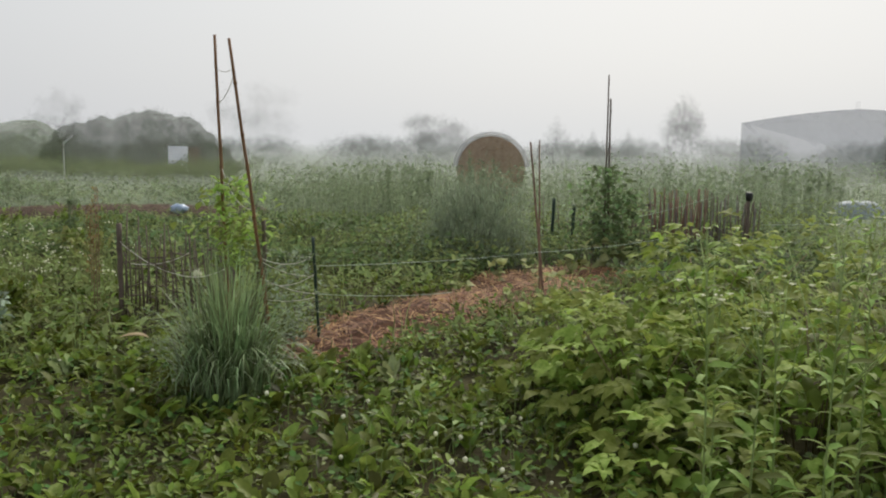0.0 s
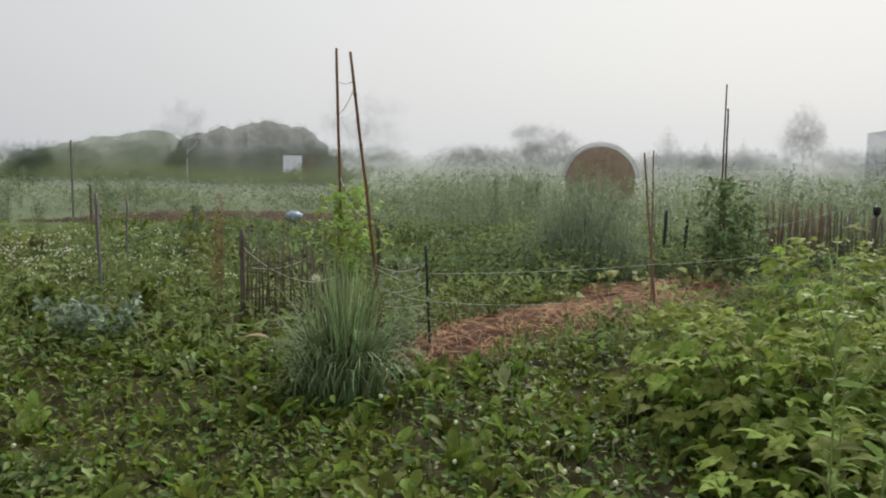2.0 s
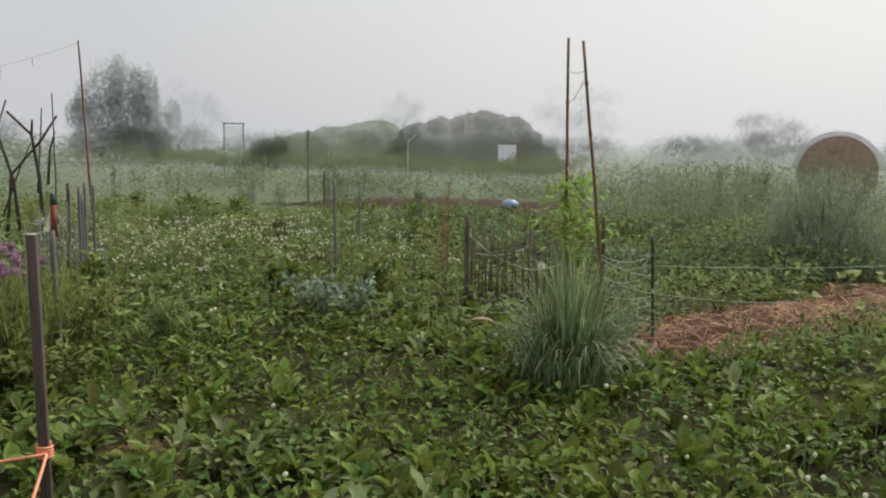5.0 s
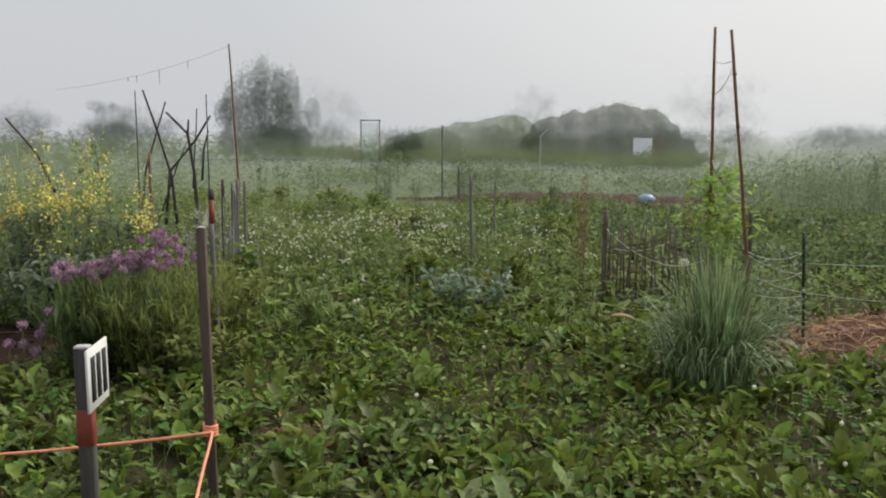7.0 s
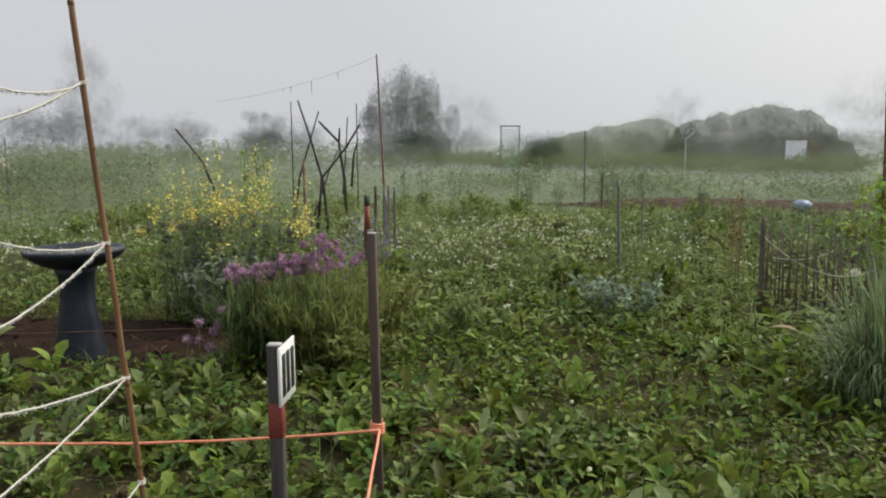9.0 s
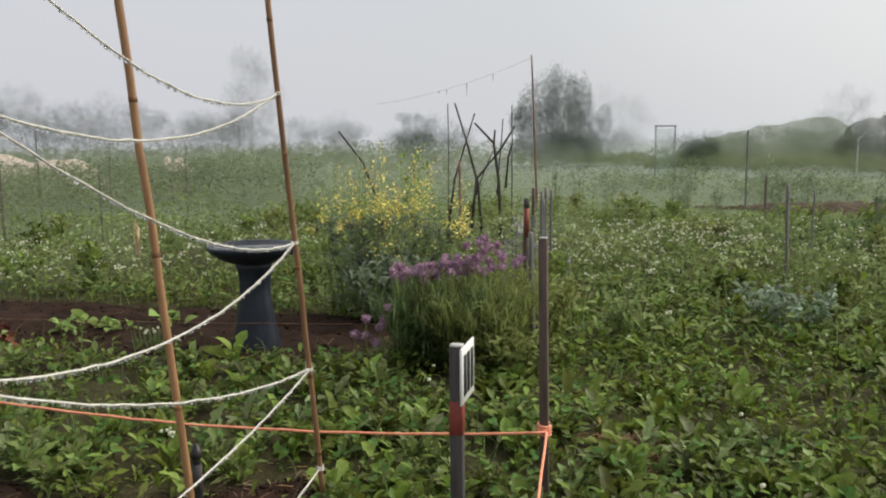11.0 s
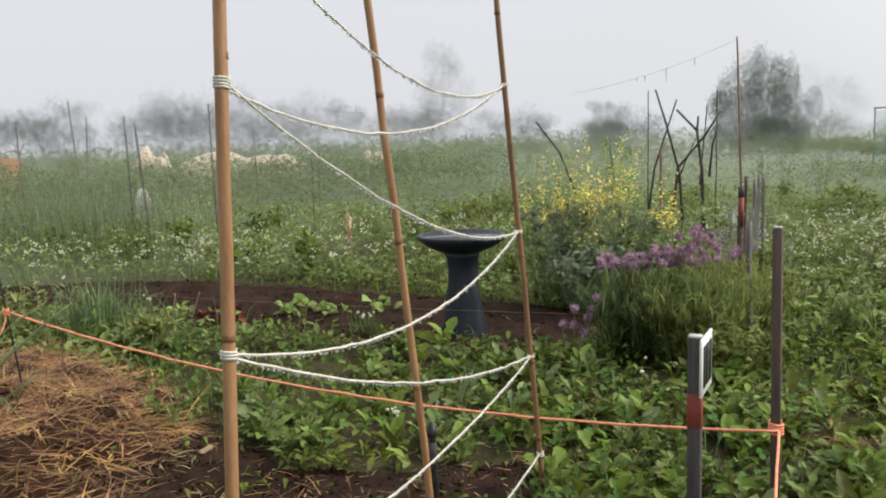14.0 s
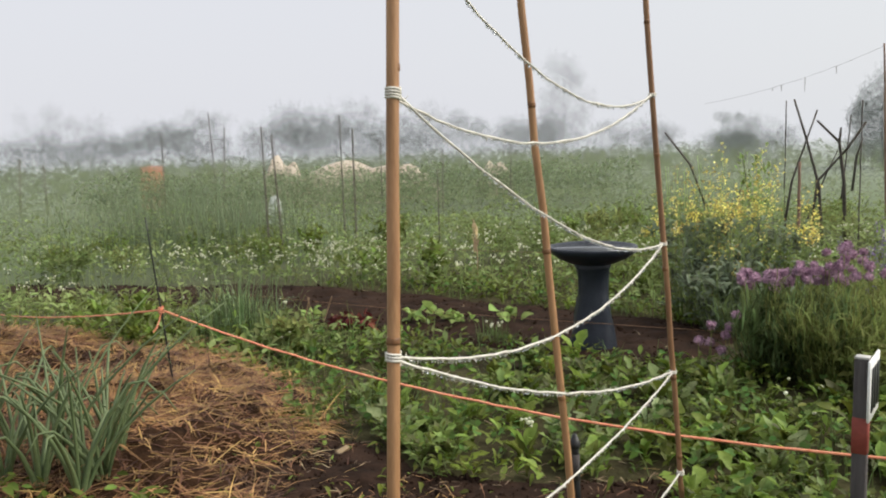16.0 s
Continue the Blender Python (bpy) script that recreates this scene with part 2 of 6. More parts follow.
M_GREENCORD = material("pale_green_twine", (0.30, 0.38, 0.30), (0.45, 0.52, 0.42), 0.8, 40, 200, 0.1)
M_BATH = material("dark_blue_stoneware", (0.007, 0.010, 0.018), (0.024, 0.030, 0.044), 0.42, 7, 60, 0.35, gloss=0.35)
M_WATER = material("still_water", (0.03, 0.035, 0.04), (0.05, 0.055, 0.06), 0.06, 4, 20, 0.02, gloss=0.8)
# clear on these distant things lets the background through, imitating haze
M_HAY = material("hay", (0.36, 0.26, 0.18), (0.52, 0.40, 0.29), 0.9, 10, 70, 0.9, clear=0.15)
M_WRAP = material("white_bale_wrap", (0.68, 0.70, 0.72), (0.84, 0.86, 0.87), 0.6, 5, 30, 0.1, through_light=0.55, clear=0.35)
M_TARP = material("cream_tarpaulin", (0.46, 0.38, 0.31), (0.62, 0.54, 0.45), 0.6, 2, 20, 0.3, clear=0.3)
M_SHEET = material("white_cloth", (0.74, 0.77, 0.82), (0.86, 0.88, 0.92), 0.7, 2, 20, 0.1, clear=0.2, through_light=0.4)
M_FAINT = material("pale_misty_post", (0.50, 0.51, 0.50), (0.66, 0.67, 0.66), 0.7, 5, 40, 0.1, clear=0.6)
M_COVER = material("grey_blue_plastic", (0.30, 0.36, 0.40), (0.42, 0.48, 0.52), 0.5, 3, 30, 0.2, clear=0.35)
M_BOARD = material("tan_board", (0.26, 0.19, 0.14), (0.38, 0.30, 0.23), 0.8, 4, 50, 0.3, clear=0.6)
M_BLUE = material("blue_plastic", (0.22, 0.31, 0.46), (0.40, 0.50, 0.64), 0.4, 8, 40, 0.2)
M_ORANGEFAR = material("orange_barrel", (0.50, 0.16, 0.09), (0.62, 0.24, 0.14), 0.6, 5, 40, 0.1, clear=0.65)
M_NET = material("green_netting", (0.24, 0.42, 0.32), (0.34, 0.54, 0.42), 0.8, 10, 60, 0.1, clear=0.88)
M_FRAME = material("grey_timber_frame", (0.16, 0.16, 0.15), (0.26, 0.26, 0.25), 0.8, 10, 60, 0.2, clear=0.5)
# barn wall lightened and see-through to imitate haze; roof and sides nearly invisible
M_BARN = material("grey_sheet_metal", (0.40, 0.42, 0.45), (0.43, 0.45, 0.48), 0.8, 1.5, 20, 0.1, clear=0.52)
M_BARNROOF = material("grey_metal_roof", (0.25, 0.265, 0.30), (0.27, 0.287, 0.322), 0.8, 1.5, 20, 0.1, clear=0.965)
M_LETTUCE = leafy("red_lettuce", (0.10, 0.025, 0.025), (0.18, 0.05, 0.04), through_light=0.15)


# distant foliage: haze is imitated by making the leaves see-through
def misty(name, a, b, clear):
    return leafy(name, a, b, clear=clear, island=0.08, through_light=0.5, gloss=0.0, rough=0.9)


# ---------------------------------------------------------------- building helpers
rng = np.random.default_rng(11)


def mesh_from(name, V, F, mat, smooth=True):
    me = bpy.data.meshes.new(name)
    me.from_pydata(np.asarray(V, float).tolist(), [], F if isinstance(F, list) else F.tolist())
    me.materials.append(mat)
    if smooth:
        me.shade_smooth()
    return me


def mesh_bm(name, bm, mat, smooth=True):
    me = bpy.data.meshes.new(name)
    bm.to_mesh(me)
    bm.free()
    me.materials.append(mat)
    if smooth:
        me.shade_smooth()
    return me


def part(name, data, mat=None, parent=None, label=""):
    """One mesh object, from a mesh or a bmesh, under a thing or a part."""
    if isinstance(data, bmesh.types.BMesh):
        data = mesh_bm(name, data, mat)
    ob = new(name, data)
    if parent:
        ob.parent = parent
    return tagged(ob, label=label)


def thing(name, label, category, at=(0, 0, 0), group="", kind="", data=None):
    ob = new(name, data)
    ob.location = at
    return tagged(ob, label, category, group, kind)


def turned(yaw, pitch, roll):
    """Rotation matrices (n,3,3): roll about Y, pitch up about X, yaw about Z."""
    cy, sy, cp, sp, cr, sr = np.cos(yaw), np.sin(yaw), np.cos(pitch), np.sin(pitch), np.cos(roll), np.sin(roll)
    o, l = np.zeros_like(cy), np.ones_like(cy)
    Rz = np.stack([np.stack([cy, -sy, o], -1), np.stack([sy, cy, o], -1), np.stack([o, o, l], -1)], -2)
    Rx = np.stack([np.stack([l, o, o], -1), np.stack([o, cp, -sp], -1), np.stack([o, sp, cp], -1)], -2)
    Ry = np.stack([np.stack([cr, o, sr], -1), np.stack([o, l, o], -1), np.stack([-sr, o, cr], -1)], -2)
    return Rz @ Rx @ Ry


def scattered(shape, pos, yaw, pitch, roll, size):
    """Copies of a small shape, as one array of points and faces."""
    tv, tf = shape
    n = len(pos)
    size = np.asarray(size, float)
    if size.ndim == 1:
        size = np.repeat(size[:, None], 3, 1)
    V = np.einsum("nij,nkj->nki", turned(yaw, pitch, roll), tv[None] * size[:, None, :]) + np.asarray(pos)[:, None, :]
    F = tf[None] + (np.arange(n) * len(tv))[:, None, None]
    return V.reshape(-1, 3), F.reshape(-1, tf.shape[1])


def joined(*soups):
    Vs, Fs, k = [], [], 0
    for V, F in soups:
        Vs.append(V)
        Fs.extend((F + k).tolist())
        k += len(V)
    return np.concatenate(Vs), Fs


def leaf_shape(width=0.45, steps=5, fold=0.12, droop=0.35, peak=0.4, wave=0.0):
    """A leaf one long along +Y, folded along its midrib and drooping at the tip."""
    V, F = [], []
    for i in range(steps + 1):
        t = i / steps
        w = width / 2 * (math.sin(math.pi * t ** (math.log(0.5) / math.log(peak))) ** 0.75 if 0 < t < 1 else 0.02)
        w *= 1 + wave * (1 if i % 2 else -1)
        z = 0.25 * t - droop * t * t
        y = t * (1 - 0.12 * droop * t)
        V += [(-w, y, z + fold * w * 2), (0, y, z), (w, y, z + fold * w * 2)]
    for i in range(steps):
        a = 3 * i
        F += [(a, a + 1, a + 4, a + 3), (a + 1, a + 2, a + 5, a + 4)]
    return np.array(V), np.array(F)


def blade_shape(width=0.03, steps=4, bend=0.5):
    """A grass blade one long, arching over towards +Y."""
    V, F, y, z = [], [], 0.0, 0.0
    for i in range(steps + 1):
        t = i / steps
        w = width / 2 * (1 - t ** 2 * 0.92)
        V += [(-w, y, z), (w, y, z)]
        a = 1.6 * bend * (i + 0.5) / steps * ((i + 0.5) / steps)
        y, z = y + math.sin(a) / steps, z + math.cos(a) / steps
    for i in range(steps):
        a = 2 * i
        F += [(a, a + 1, a + 3, a + 2)]
    return np.array(V), np.array(F)


def ball_shape(rough=0.0):
    bm = bmesh.new()
    bmesh.ops.create_icosphere(bm, subdivisions=1, radius=0.5)
    V = np.array([v.co[:] for v in bm.verts])
    F = np.array([[v.index for v in f.verts] for f in bm.faces])
    bm.free()
    return V * (1 + rough * rng.normal(0, 1, (len(V), 1))), F


def spoon_shape(width=0.28, stations=((0, 0.14), (0.35, 0.5), (0.7, 1.0), (0.92, 0.72), (1.0, 0.08)), fold=0.22, droop=0.4, ragged=0.0):
    """A blunt leaf one long along +Y, broadest near its tip, given as (place, share of the width); ragged: uneven, ruffled rims."""
    V, F = [], []
    for t, k in stations:
        z, y = 0.25 * t - droop * t * t, t * (1 - 0.12 * droop * t)
        a, b = (width / 2 * k * (1 + ragged * rng.normal()) for _ in range(2))
        ra, rb = rng.normal(0, 0.10 * ragged, 2) if ragged else (0, 0)
        V += [(-a, y + ra * 0.3, z + fold * a * 2 + ra), (0, y, z), (b, y + rb * 0.3, z + fold * b * 2 + rb)]
    for i in range(len(stations) - 1):
        a = 3 * i
        F += [(a, a + 1, a + 4, a + 3), (a + 1, a + 2, a + 5, a + 4)]
    return np.array(V), np.array(F)


OBLONG = ((0, 0.10), (0.10, 0.30), (0.28, 0.78), (0.46, 1.0), (0.66, 0.96), (0.84, 0.72), (0.95, 0.40), (1.0, 0.05))
JAGGED = ((0, 0.14), (0.14, 0.18), (0.22, 0.55), (0.26, 0.24), (0.38, 0.80), (0.43, 0.36), (0.56, 1.0), (0.61, 0.55), (0.76, 1.0), (0.84, 0.78), (0.94, 0.42), (1.0, 0.03))
TOOTHED = ((0, 0.12), (0.12, 0.20), (0.20, 0.48), (0.25, 0.28), (0.36, 0.72), (0.42, 0.44), (0.54, 0.94), (0.60, 0.66), (0.74, 1.0), (0.80, 0.80), (0.92, 0.60), (1.0, 0.04))
SMOOTH = ((0, 0.16), (0.15, 0.22), (0.28, 0.45), (0.40, 0.60), (0.52, 0.86), (0.64, 0.92), (0.76, 1.0), (0.87, 0.82), (0.95, 0.50), (1.0, 0.05))


def trefoil_shape():
    """Three round leaflets lying flat: a clover leaf."""
    V, F = [], []
    for k in range(3):
        a = k * 2 * math.pi / 3
        c = np.array((math.sin(a), math.cos(a), 0)) * 0.28
        n = len(V)
        V.append((0, 0, 0))
        for j in range(5):
            b = a + (j - 2) * 0.55
            r = (0.30, 0.50, 0.56, 0.50, 0.30)[j]
            V.append((math.sin(b) * r, math.cos(b) * r, 0.10 * (1 - abs(j - 2) * 0.4)))
        F += [(n, n + 1, n + 2, n + 3), (n, n + 3, n + 4, n + 5)]
    return np.array(V, float), np.array(F)


def tube(points, radius, sides=6, radius_end=None, wobble=0.0):
    """A round bar along points (a bmesh), tapering to radius_end."""
    bm = bmesh.new()
    pts = [Vector(p) for p in points]
    if wobble:
        pts = [p + Vector(rng.normal(0, wobble, 3)) if 0 < i < len(pts) - 1 else p for i, p in enumerate(pts)]
    rings = []
    for i, p in enumerate(pts):
        d = (pts[min(i + 1, len(pts) - 1)] - pts[max(i - 1, 0)]).normalized()
        side = d.cross(Vector((0.31, 0.2, 0.93)))
        side = (side if side.length > 0.05 else d.cross(Vector((1, 0, 0)))).normalized()
        up = side.cross(d)
        t = i / (len(pts) - 1)
        r = radius + ((radius_end if radius_end is not None else radius) - radius) * t
        rings.append([bm.verts.new(p + r * (math.cos(2 * math.pi * k / sides) * side + math.sin(2 * math.pi * k / sides) * up)) for k in range(sides)])
    for a, b in zip(rings, rings[1:]):
        for k in range(sides):
            bm.faces.new((a[k], a[(k + 1) % sides], b[(k + 1) % sides], b[k]))
    bm.faces.new(rings[0][::-1])
    bm.faces.new(rings[-1])
    return bm


def tubes(lines, radius, sides=4, radius_end=None):
    """Many bars in one bmesh (a plant's stems)."""
    bm = bmesh.new()
    for pts in lines:
        b = tube(pts, radius, sides, radius_end)
        me = bpy.data.meshes.new("tmp")
        b.to_mesh(me)
        b.free()
        bm.from_mesh(me)
        bpy.data.meshes.remove(me)
    return bm


def lathe(profile, sides=32, uneven=0.0):
    """A turned body from (radius, height) pairs."""
    bm = bmesh.new()
    rings = []
    for r, z in profile:
        rings.append([bm.verts.new(((r + uneven * noise.noise((math.cos(a) * 2, math.sin(a) * 2, z * 9))) * math.cos(a),
                                    (r + uneven * noise.noise((math.cos(a) * 2, math.sin(a) * 2, z * 9))) * math.sin(a), z))
                      for a in (2 * math.pi * k / sides for k in range(sides))])
    for a, b in zip(rings, rings[1:]):
        for k in range(sides):
            bm.faces.new((a[k], a[(k + 1) % sides], b[(k + 1) % sides], b[k]))
    bm.faces.new(rings[0][::-1])
    bm.faces.new(rings[-1])
    return bm


def bar(w, d, h, bevel=0.003, lean=(0, 0)):
    """An upright squared bar standing on the origin."""
    bm = bmesh.new()
    bmesh.ops.create_cube(bm, size=1)
    for v in bm.verts:
        top = v.co.z > 0
        v.co = Vector((v.co.x * w + (lean[0] if top else 0), v.co.y * d + (lean[1] if top else 0), (v.co.z + 0.5) * h))
    bmesh.ops.bevel(bm, geom=bm.edges[:], offset=bevel, segments=1, affect="EDGES")
    return bm


def sagging(a, b, sag, n=16, shift=0.0):
    a, b = Vector(a), Vector(b)
    out = []
    for i in range(n + 1):
        t = i / n
        s = t + shift * t * (1 - t)
        out.append(a.lerp(b, s) - Vector((0, 0, 4 * sag * t * (1 - t))))
    return out


def height(x, y):
    """The garden's slightly uneven ground."""
    return 0.018 * np.sin(1.3 * x + 0.4 * y) + 0.014 * np.sin(0.7 * x - 1.9 * y + 1.0)


def inside(x, y, poly):
    x, y = np.asarray(x, float), np.asarray(y, float)
    hit = np.zeros(x.shape, bool)
    for (x0, y0), (x1, y1) in zip(poly, poly[1:] + poly[:1]):
        c = ((y0 > y) != (y1 > y)) & (x < (x1 - x0) * (y - y0) / (y1 - y0 + 1e-12) + x0)
        hit ^= c
    return hit


STRAW_A = [(-1.75, 4.75), (-1.55, 4.30), (-1.05, 4.40), (-0.85, 5.05), (-0.3, 5.75), (0.2, 6.5), (1.1, 8.2), (1.3, 9.0), (0.6, 9.2), (-0.5, 8.3), (-0.7, 7.2), (-1.35, 6.1)]
STRAW_B = [(-7.6, -3.0), (-6.5, -1.7), (-5.7, -0.75), (-4.7, -0.55), (-4.2, -0.66), (-3.8, -0.82), (-3.4, -0.95), (-3.35, -1.7), (-4.6, -2.9)]
SOIL_A = [(-4.75, -0.62), (-4.2, -0.35), (-3.7, -0.30), (-3.3, 0.9), (-2.9, 0.8), (-2.6, 0.2), (-2.6, -0.9), (-3.6, -1.6)]
SOIL_B = [(-10.6, -3.6), (-9.4, -3.4), (-7.8, -1.2), (-6.6, -0.1), (-5.45, 0.85), (-4.8, 1.4), (-4.9, 2.1), (-5.4, 2.6), (-6.4, 2.2), (-7.4, 1.2), (-9.0, -0.6)]
SOIL_C = [(-10.6, 12.2), (-8.2, 12.6), (-6.2, 13.6), (-4.6, 14.6), (-5.0, 15.6), (-7.2, 15.0), (-9.4, 13.6)]
RASP = [(0.30, 3.3), (0.2, 4.0), (0.7, 4.8), (2.5, 5.0), (2.6, 2.9), (0.9, 3.0)]

# ---------------------------------------------------------------- ground


def build_ground():
    k = np.linspace(-1, 1, 221)
    s = np.sign(k) * (np.abs(k) * 16 + 700 * np.abs(k) ** 7)
    X, Y = np.meshgrid(s - 3.0, s + 4.0)
    Z = height(X, Y) + 0.012 * np.sin(9 * X) * np.sin(8 * Y)
    far = np.hypot(X + 3, Y - 4) > 16
    Z[far] *= 0.2
    V = np.stack([X, Y, Z], -1).reshape(-1, 3)
    n = len(k)
    i = np.arange(n * n).reshape(n, n)
    F = np.stack([i[:-1, :-1], i[:-1, 1:], i[1:, 1:], i[1:, :-1]], -1).reshape(-1, 4)
    thing("ground", "uneven weedy garden soil, see-through farther off to imitate haze", "ground", kind="structure", data=mesh_from("ground", V, F, M_GROUND))


def rim_distance(X, Y, poly):
    """How far inside an outline a place lies, with a ragged edge."""
    dist = np.full(np.shape(X), 9.0)
    for (x0, y0), (x1, y1) in zip(poly, poly[1:] + poly[:1]):
        t = np.clip(((X - x0) * (x1 - x0) + (Y - y0) * (y1 - y0)) / ((x1 - x0) ** 2 + (y1 - y0) ** 2), 0, 1)
        dist = np.minimum(dist, np.hypot(X - x0 - t * (x1 - x0), Y - y0 - t * (y1 - y0)))
    return np.where(inside(X, Y, poly), dist, -dist) + 0.12 * np.sin(4.1 * X + 1) * np.sin(3.7 * Y)


def layer_top(X, Y, poly, lift):
    dist = rim_distance(X, Y, poly)
    return height(X, Y) - 0.035 + np.clip(dist * 0.45, -0.1, 0.05) + lift * np.clip(dist * 2, 0, 1)


def patch(name, label, poly, lift, rough, step, mat, category="soil"):
    """A lumpy layer over the ground within an outline, thinning out at its rim."""
    P = np.array(poly)
    xs, ys = np.arange(P[:, 0].min() - step, P[:, 0].max() + 2 * step, step), np.arange(P[:, 1].min() - step, P[:, 1].max() + 2 * step, step)
    X, Y = np.meshgrid(xs, ys)
    dist = rim_distance(X, Y, poly)
    lump = np.array([noise.noise((x * 5, y * 5, 1.0)) + 0.5 * noise.noise((x * 16, y * 16, 2.0)) for x, y in zip(X.ravel(), Y.ravel())]).reshape(X.shape)
    Z = layer_top(X, Y, poly, lift) + rough * lump * np.clip(dist * 3, 0, 1)
    n, m = X.shape
    i = np.arange(n * m).reshape(n, m)
    F = np.stack([i[:-1, :-1], i[:-1, 1:], i[1:, 1:], i[1:, :-1]], -1).reshape(-1, 4)
    keep = (dist > -0.12).ravel()[F].all(1)
    thing(name, label, category, kind="structure", data=mesh_from(name, np.stack([X, Y, Z], -1).reshape(-1, 3), F[keep], mat))


def spots(n, poly=None, box=None, avoid=(), weight=None):
    """Random places within an outline or a box, off the outlines in avoid."""
    if poly:
        P = np.array(poly)
        box = (P[:, 0].min(), P[:, 0].max(), P[:, 1].min(), P[:, 1].max())
    x, y = rng.uniform(box[0], box[1], n), rng.uniform(box[2], box[3], n)
    ok = inside(x, y, poly) if poly else np.ones(n, bool)
    for a in avoid:
        ok &= ~inside(x, y, a)
    if weight is not None:
        ok &= rng.random(n) < weight(x, y)
    return x[ok], y[ok]


def stuff(name, label, category, soups, mat):
    V, F = joined(*soups)
    return thing(name, label, category, kind="stuff", data=mesh_from(name, V, F, mat))


def straw(name, label, poly, n, mat, lift, wide=0.2, long=(0.10, 0.32)):
    x, y = spots(n, poly, weight=lambda x, y: np.clip(0.55 + 0.75 * np.sin(3.1 * x + 1.3 * y) * np.sin(2.3 * y - 1.1 * x) + 0.35 * np.sin(7 * x), 0.22, 1))
    k = len(x)
    lump = np.array([noise.noise((a * 5, b * 5, 1.0)) for a, b in zip(x, y)])
    z = np.maximum(height(x, y), layer_top(x, y, poly, lift)) + rng.uniform(-0.005, 0.035, k) + 0.8 * lift * np.maximum(lump, 0) * np.clip(rim_distance(x, y, poly) * 3, 0, 1)
    shape = blade_shape(0.035, 2, 0.25)
    size = np.stack([np.full(k, wide), rng.uniform(*long, k), rng.uniform(*long, k)], 1)
    stuff(name, label, "straw", [scattered(shape, np.stack([x, y, z], 1), rng.uniform(0, 6.28, k), rng.normal(-1.45, 0.22, k), rng.uniform(0, 3, k), size)], mat)


build_ground()
patch("soil_bed", "dark damp bare soil beside the poles", SOIL_A, 0.015, 0.028, 0.035, M_SOIL)
patch("vegetable_bed", "narrow dark brown vegetable bed round the bird bath", SOIL_B, 0.03, 0.035, 0.05, M_SOIL)
patch("tilled_row", "far tilled strip of reddish brown soil", SOIL_C, 0.13, 0.05, 0.10, M_TILLED)
patch("mulched_bed", "bed covered with reddish wet straw mulch", STRAW_A, 0.03, 0.03, 0.06, M_MULCH)
patch("mulched_heap", "low heap of golden straw over soil", STRAW_B, 0.13, 0.11, 0.05, M_STRAW_BED)
straw("straw_mulch", "loose reddish wet straw on a bed", STRAW_A, 42000, M_STRAW_RED, 0.03, 0.22, (0.06, 0.22))
straw("golden_straw", "loose golden straw heaped on soil", STRAW_B, 60000, M_STRAW, 0.13, 0.20, (0.07, 0.28))
straw("straw_wisps", "a few straw wisps trodden into the weeds", [(-2.95, 1.75), (-2.75, 1.6), (-2.45, 1.8), (-2.5, 2.1), (-2.8, 2.1)], 900, M_STRAW, 0.10, 0.12, (0.03, 0.10))
straw("straw_scraps", "a few straw stalks on dark soil", SOIL_A, 1500, M_STRAW, 0.014, 0.12, (0.02, 0.14))

# ---------------------------------------------------------------- low weeds
SMALLLEAF = (np.array([(0, 0, 0), (0.17, 0.28, 0.10), (0.21, 0.66, 0.08), (0, 1, -0.04), (-0.21, 0.66, 0.08), (-0.17, 0.28, 0.10)]), np.array([(0, 1, 2, 3), (0, 3, 4, 5)]))
KITE = (np.array([(0, 0, 0), (0.22, 0.5, 0.09), (0, 1, -0.02), (-0.22, 0.5, 0.09)]), np.array([(0, 1, 2), (0, 2, 3)]))


def shrunk(poly, k):
    """The outline drawn in towards its middle, so that weeds creep over the rim."""
    cx, cy = sum(p[0] for p in poly) / len(poly), sum(p[1] for p in poly) / len(poly)
    out = []
    for x, y in poly:
        d = math.hypot(x - cx, y - cy)
        f = max(0.3, 1 - k / max(d, 1e-6))
        out.append((cx + (x - cx) * f, cy + (y - cy) * f))
    return out


BED = [(-10.5, -3.6), (-9.3, -3.3), (-7.7, -1.2), (-6.5, -0.15), (-5.35, 0.75), (-4.75, 1.30), (-4.6, 2.0), (-5.3, 2.5), (-6.35, 2.1), (-7.35, 1.1), (-8.95, -0.75)]
BARE = (shrunk(STRAW_A, 0.22), shrunk(STRAW_B, 0.25), shrunk(SOIL_A, 0.22), BED, SOIL_C)


def patchy(x, y, size=1.0, seed=0.0):
    """Slow changes from 0 to 1 over the ground, by which one kind of plant gives way to another."""
    return np.clip(0.5 + 0.95 * np.array([noise.noise((a / size, b / size, seed)) + 0.35 * noise.noise((2.7 * a / size, 2.7 * b / size, seed + 5)) for a, b in zip(np.ravel(x), np.ravel(y))]), 0, 1)


def near_field(x, y):
    return np.hypot(x + 0.2, y + 0.7)


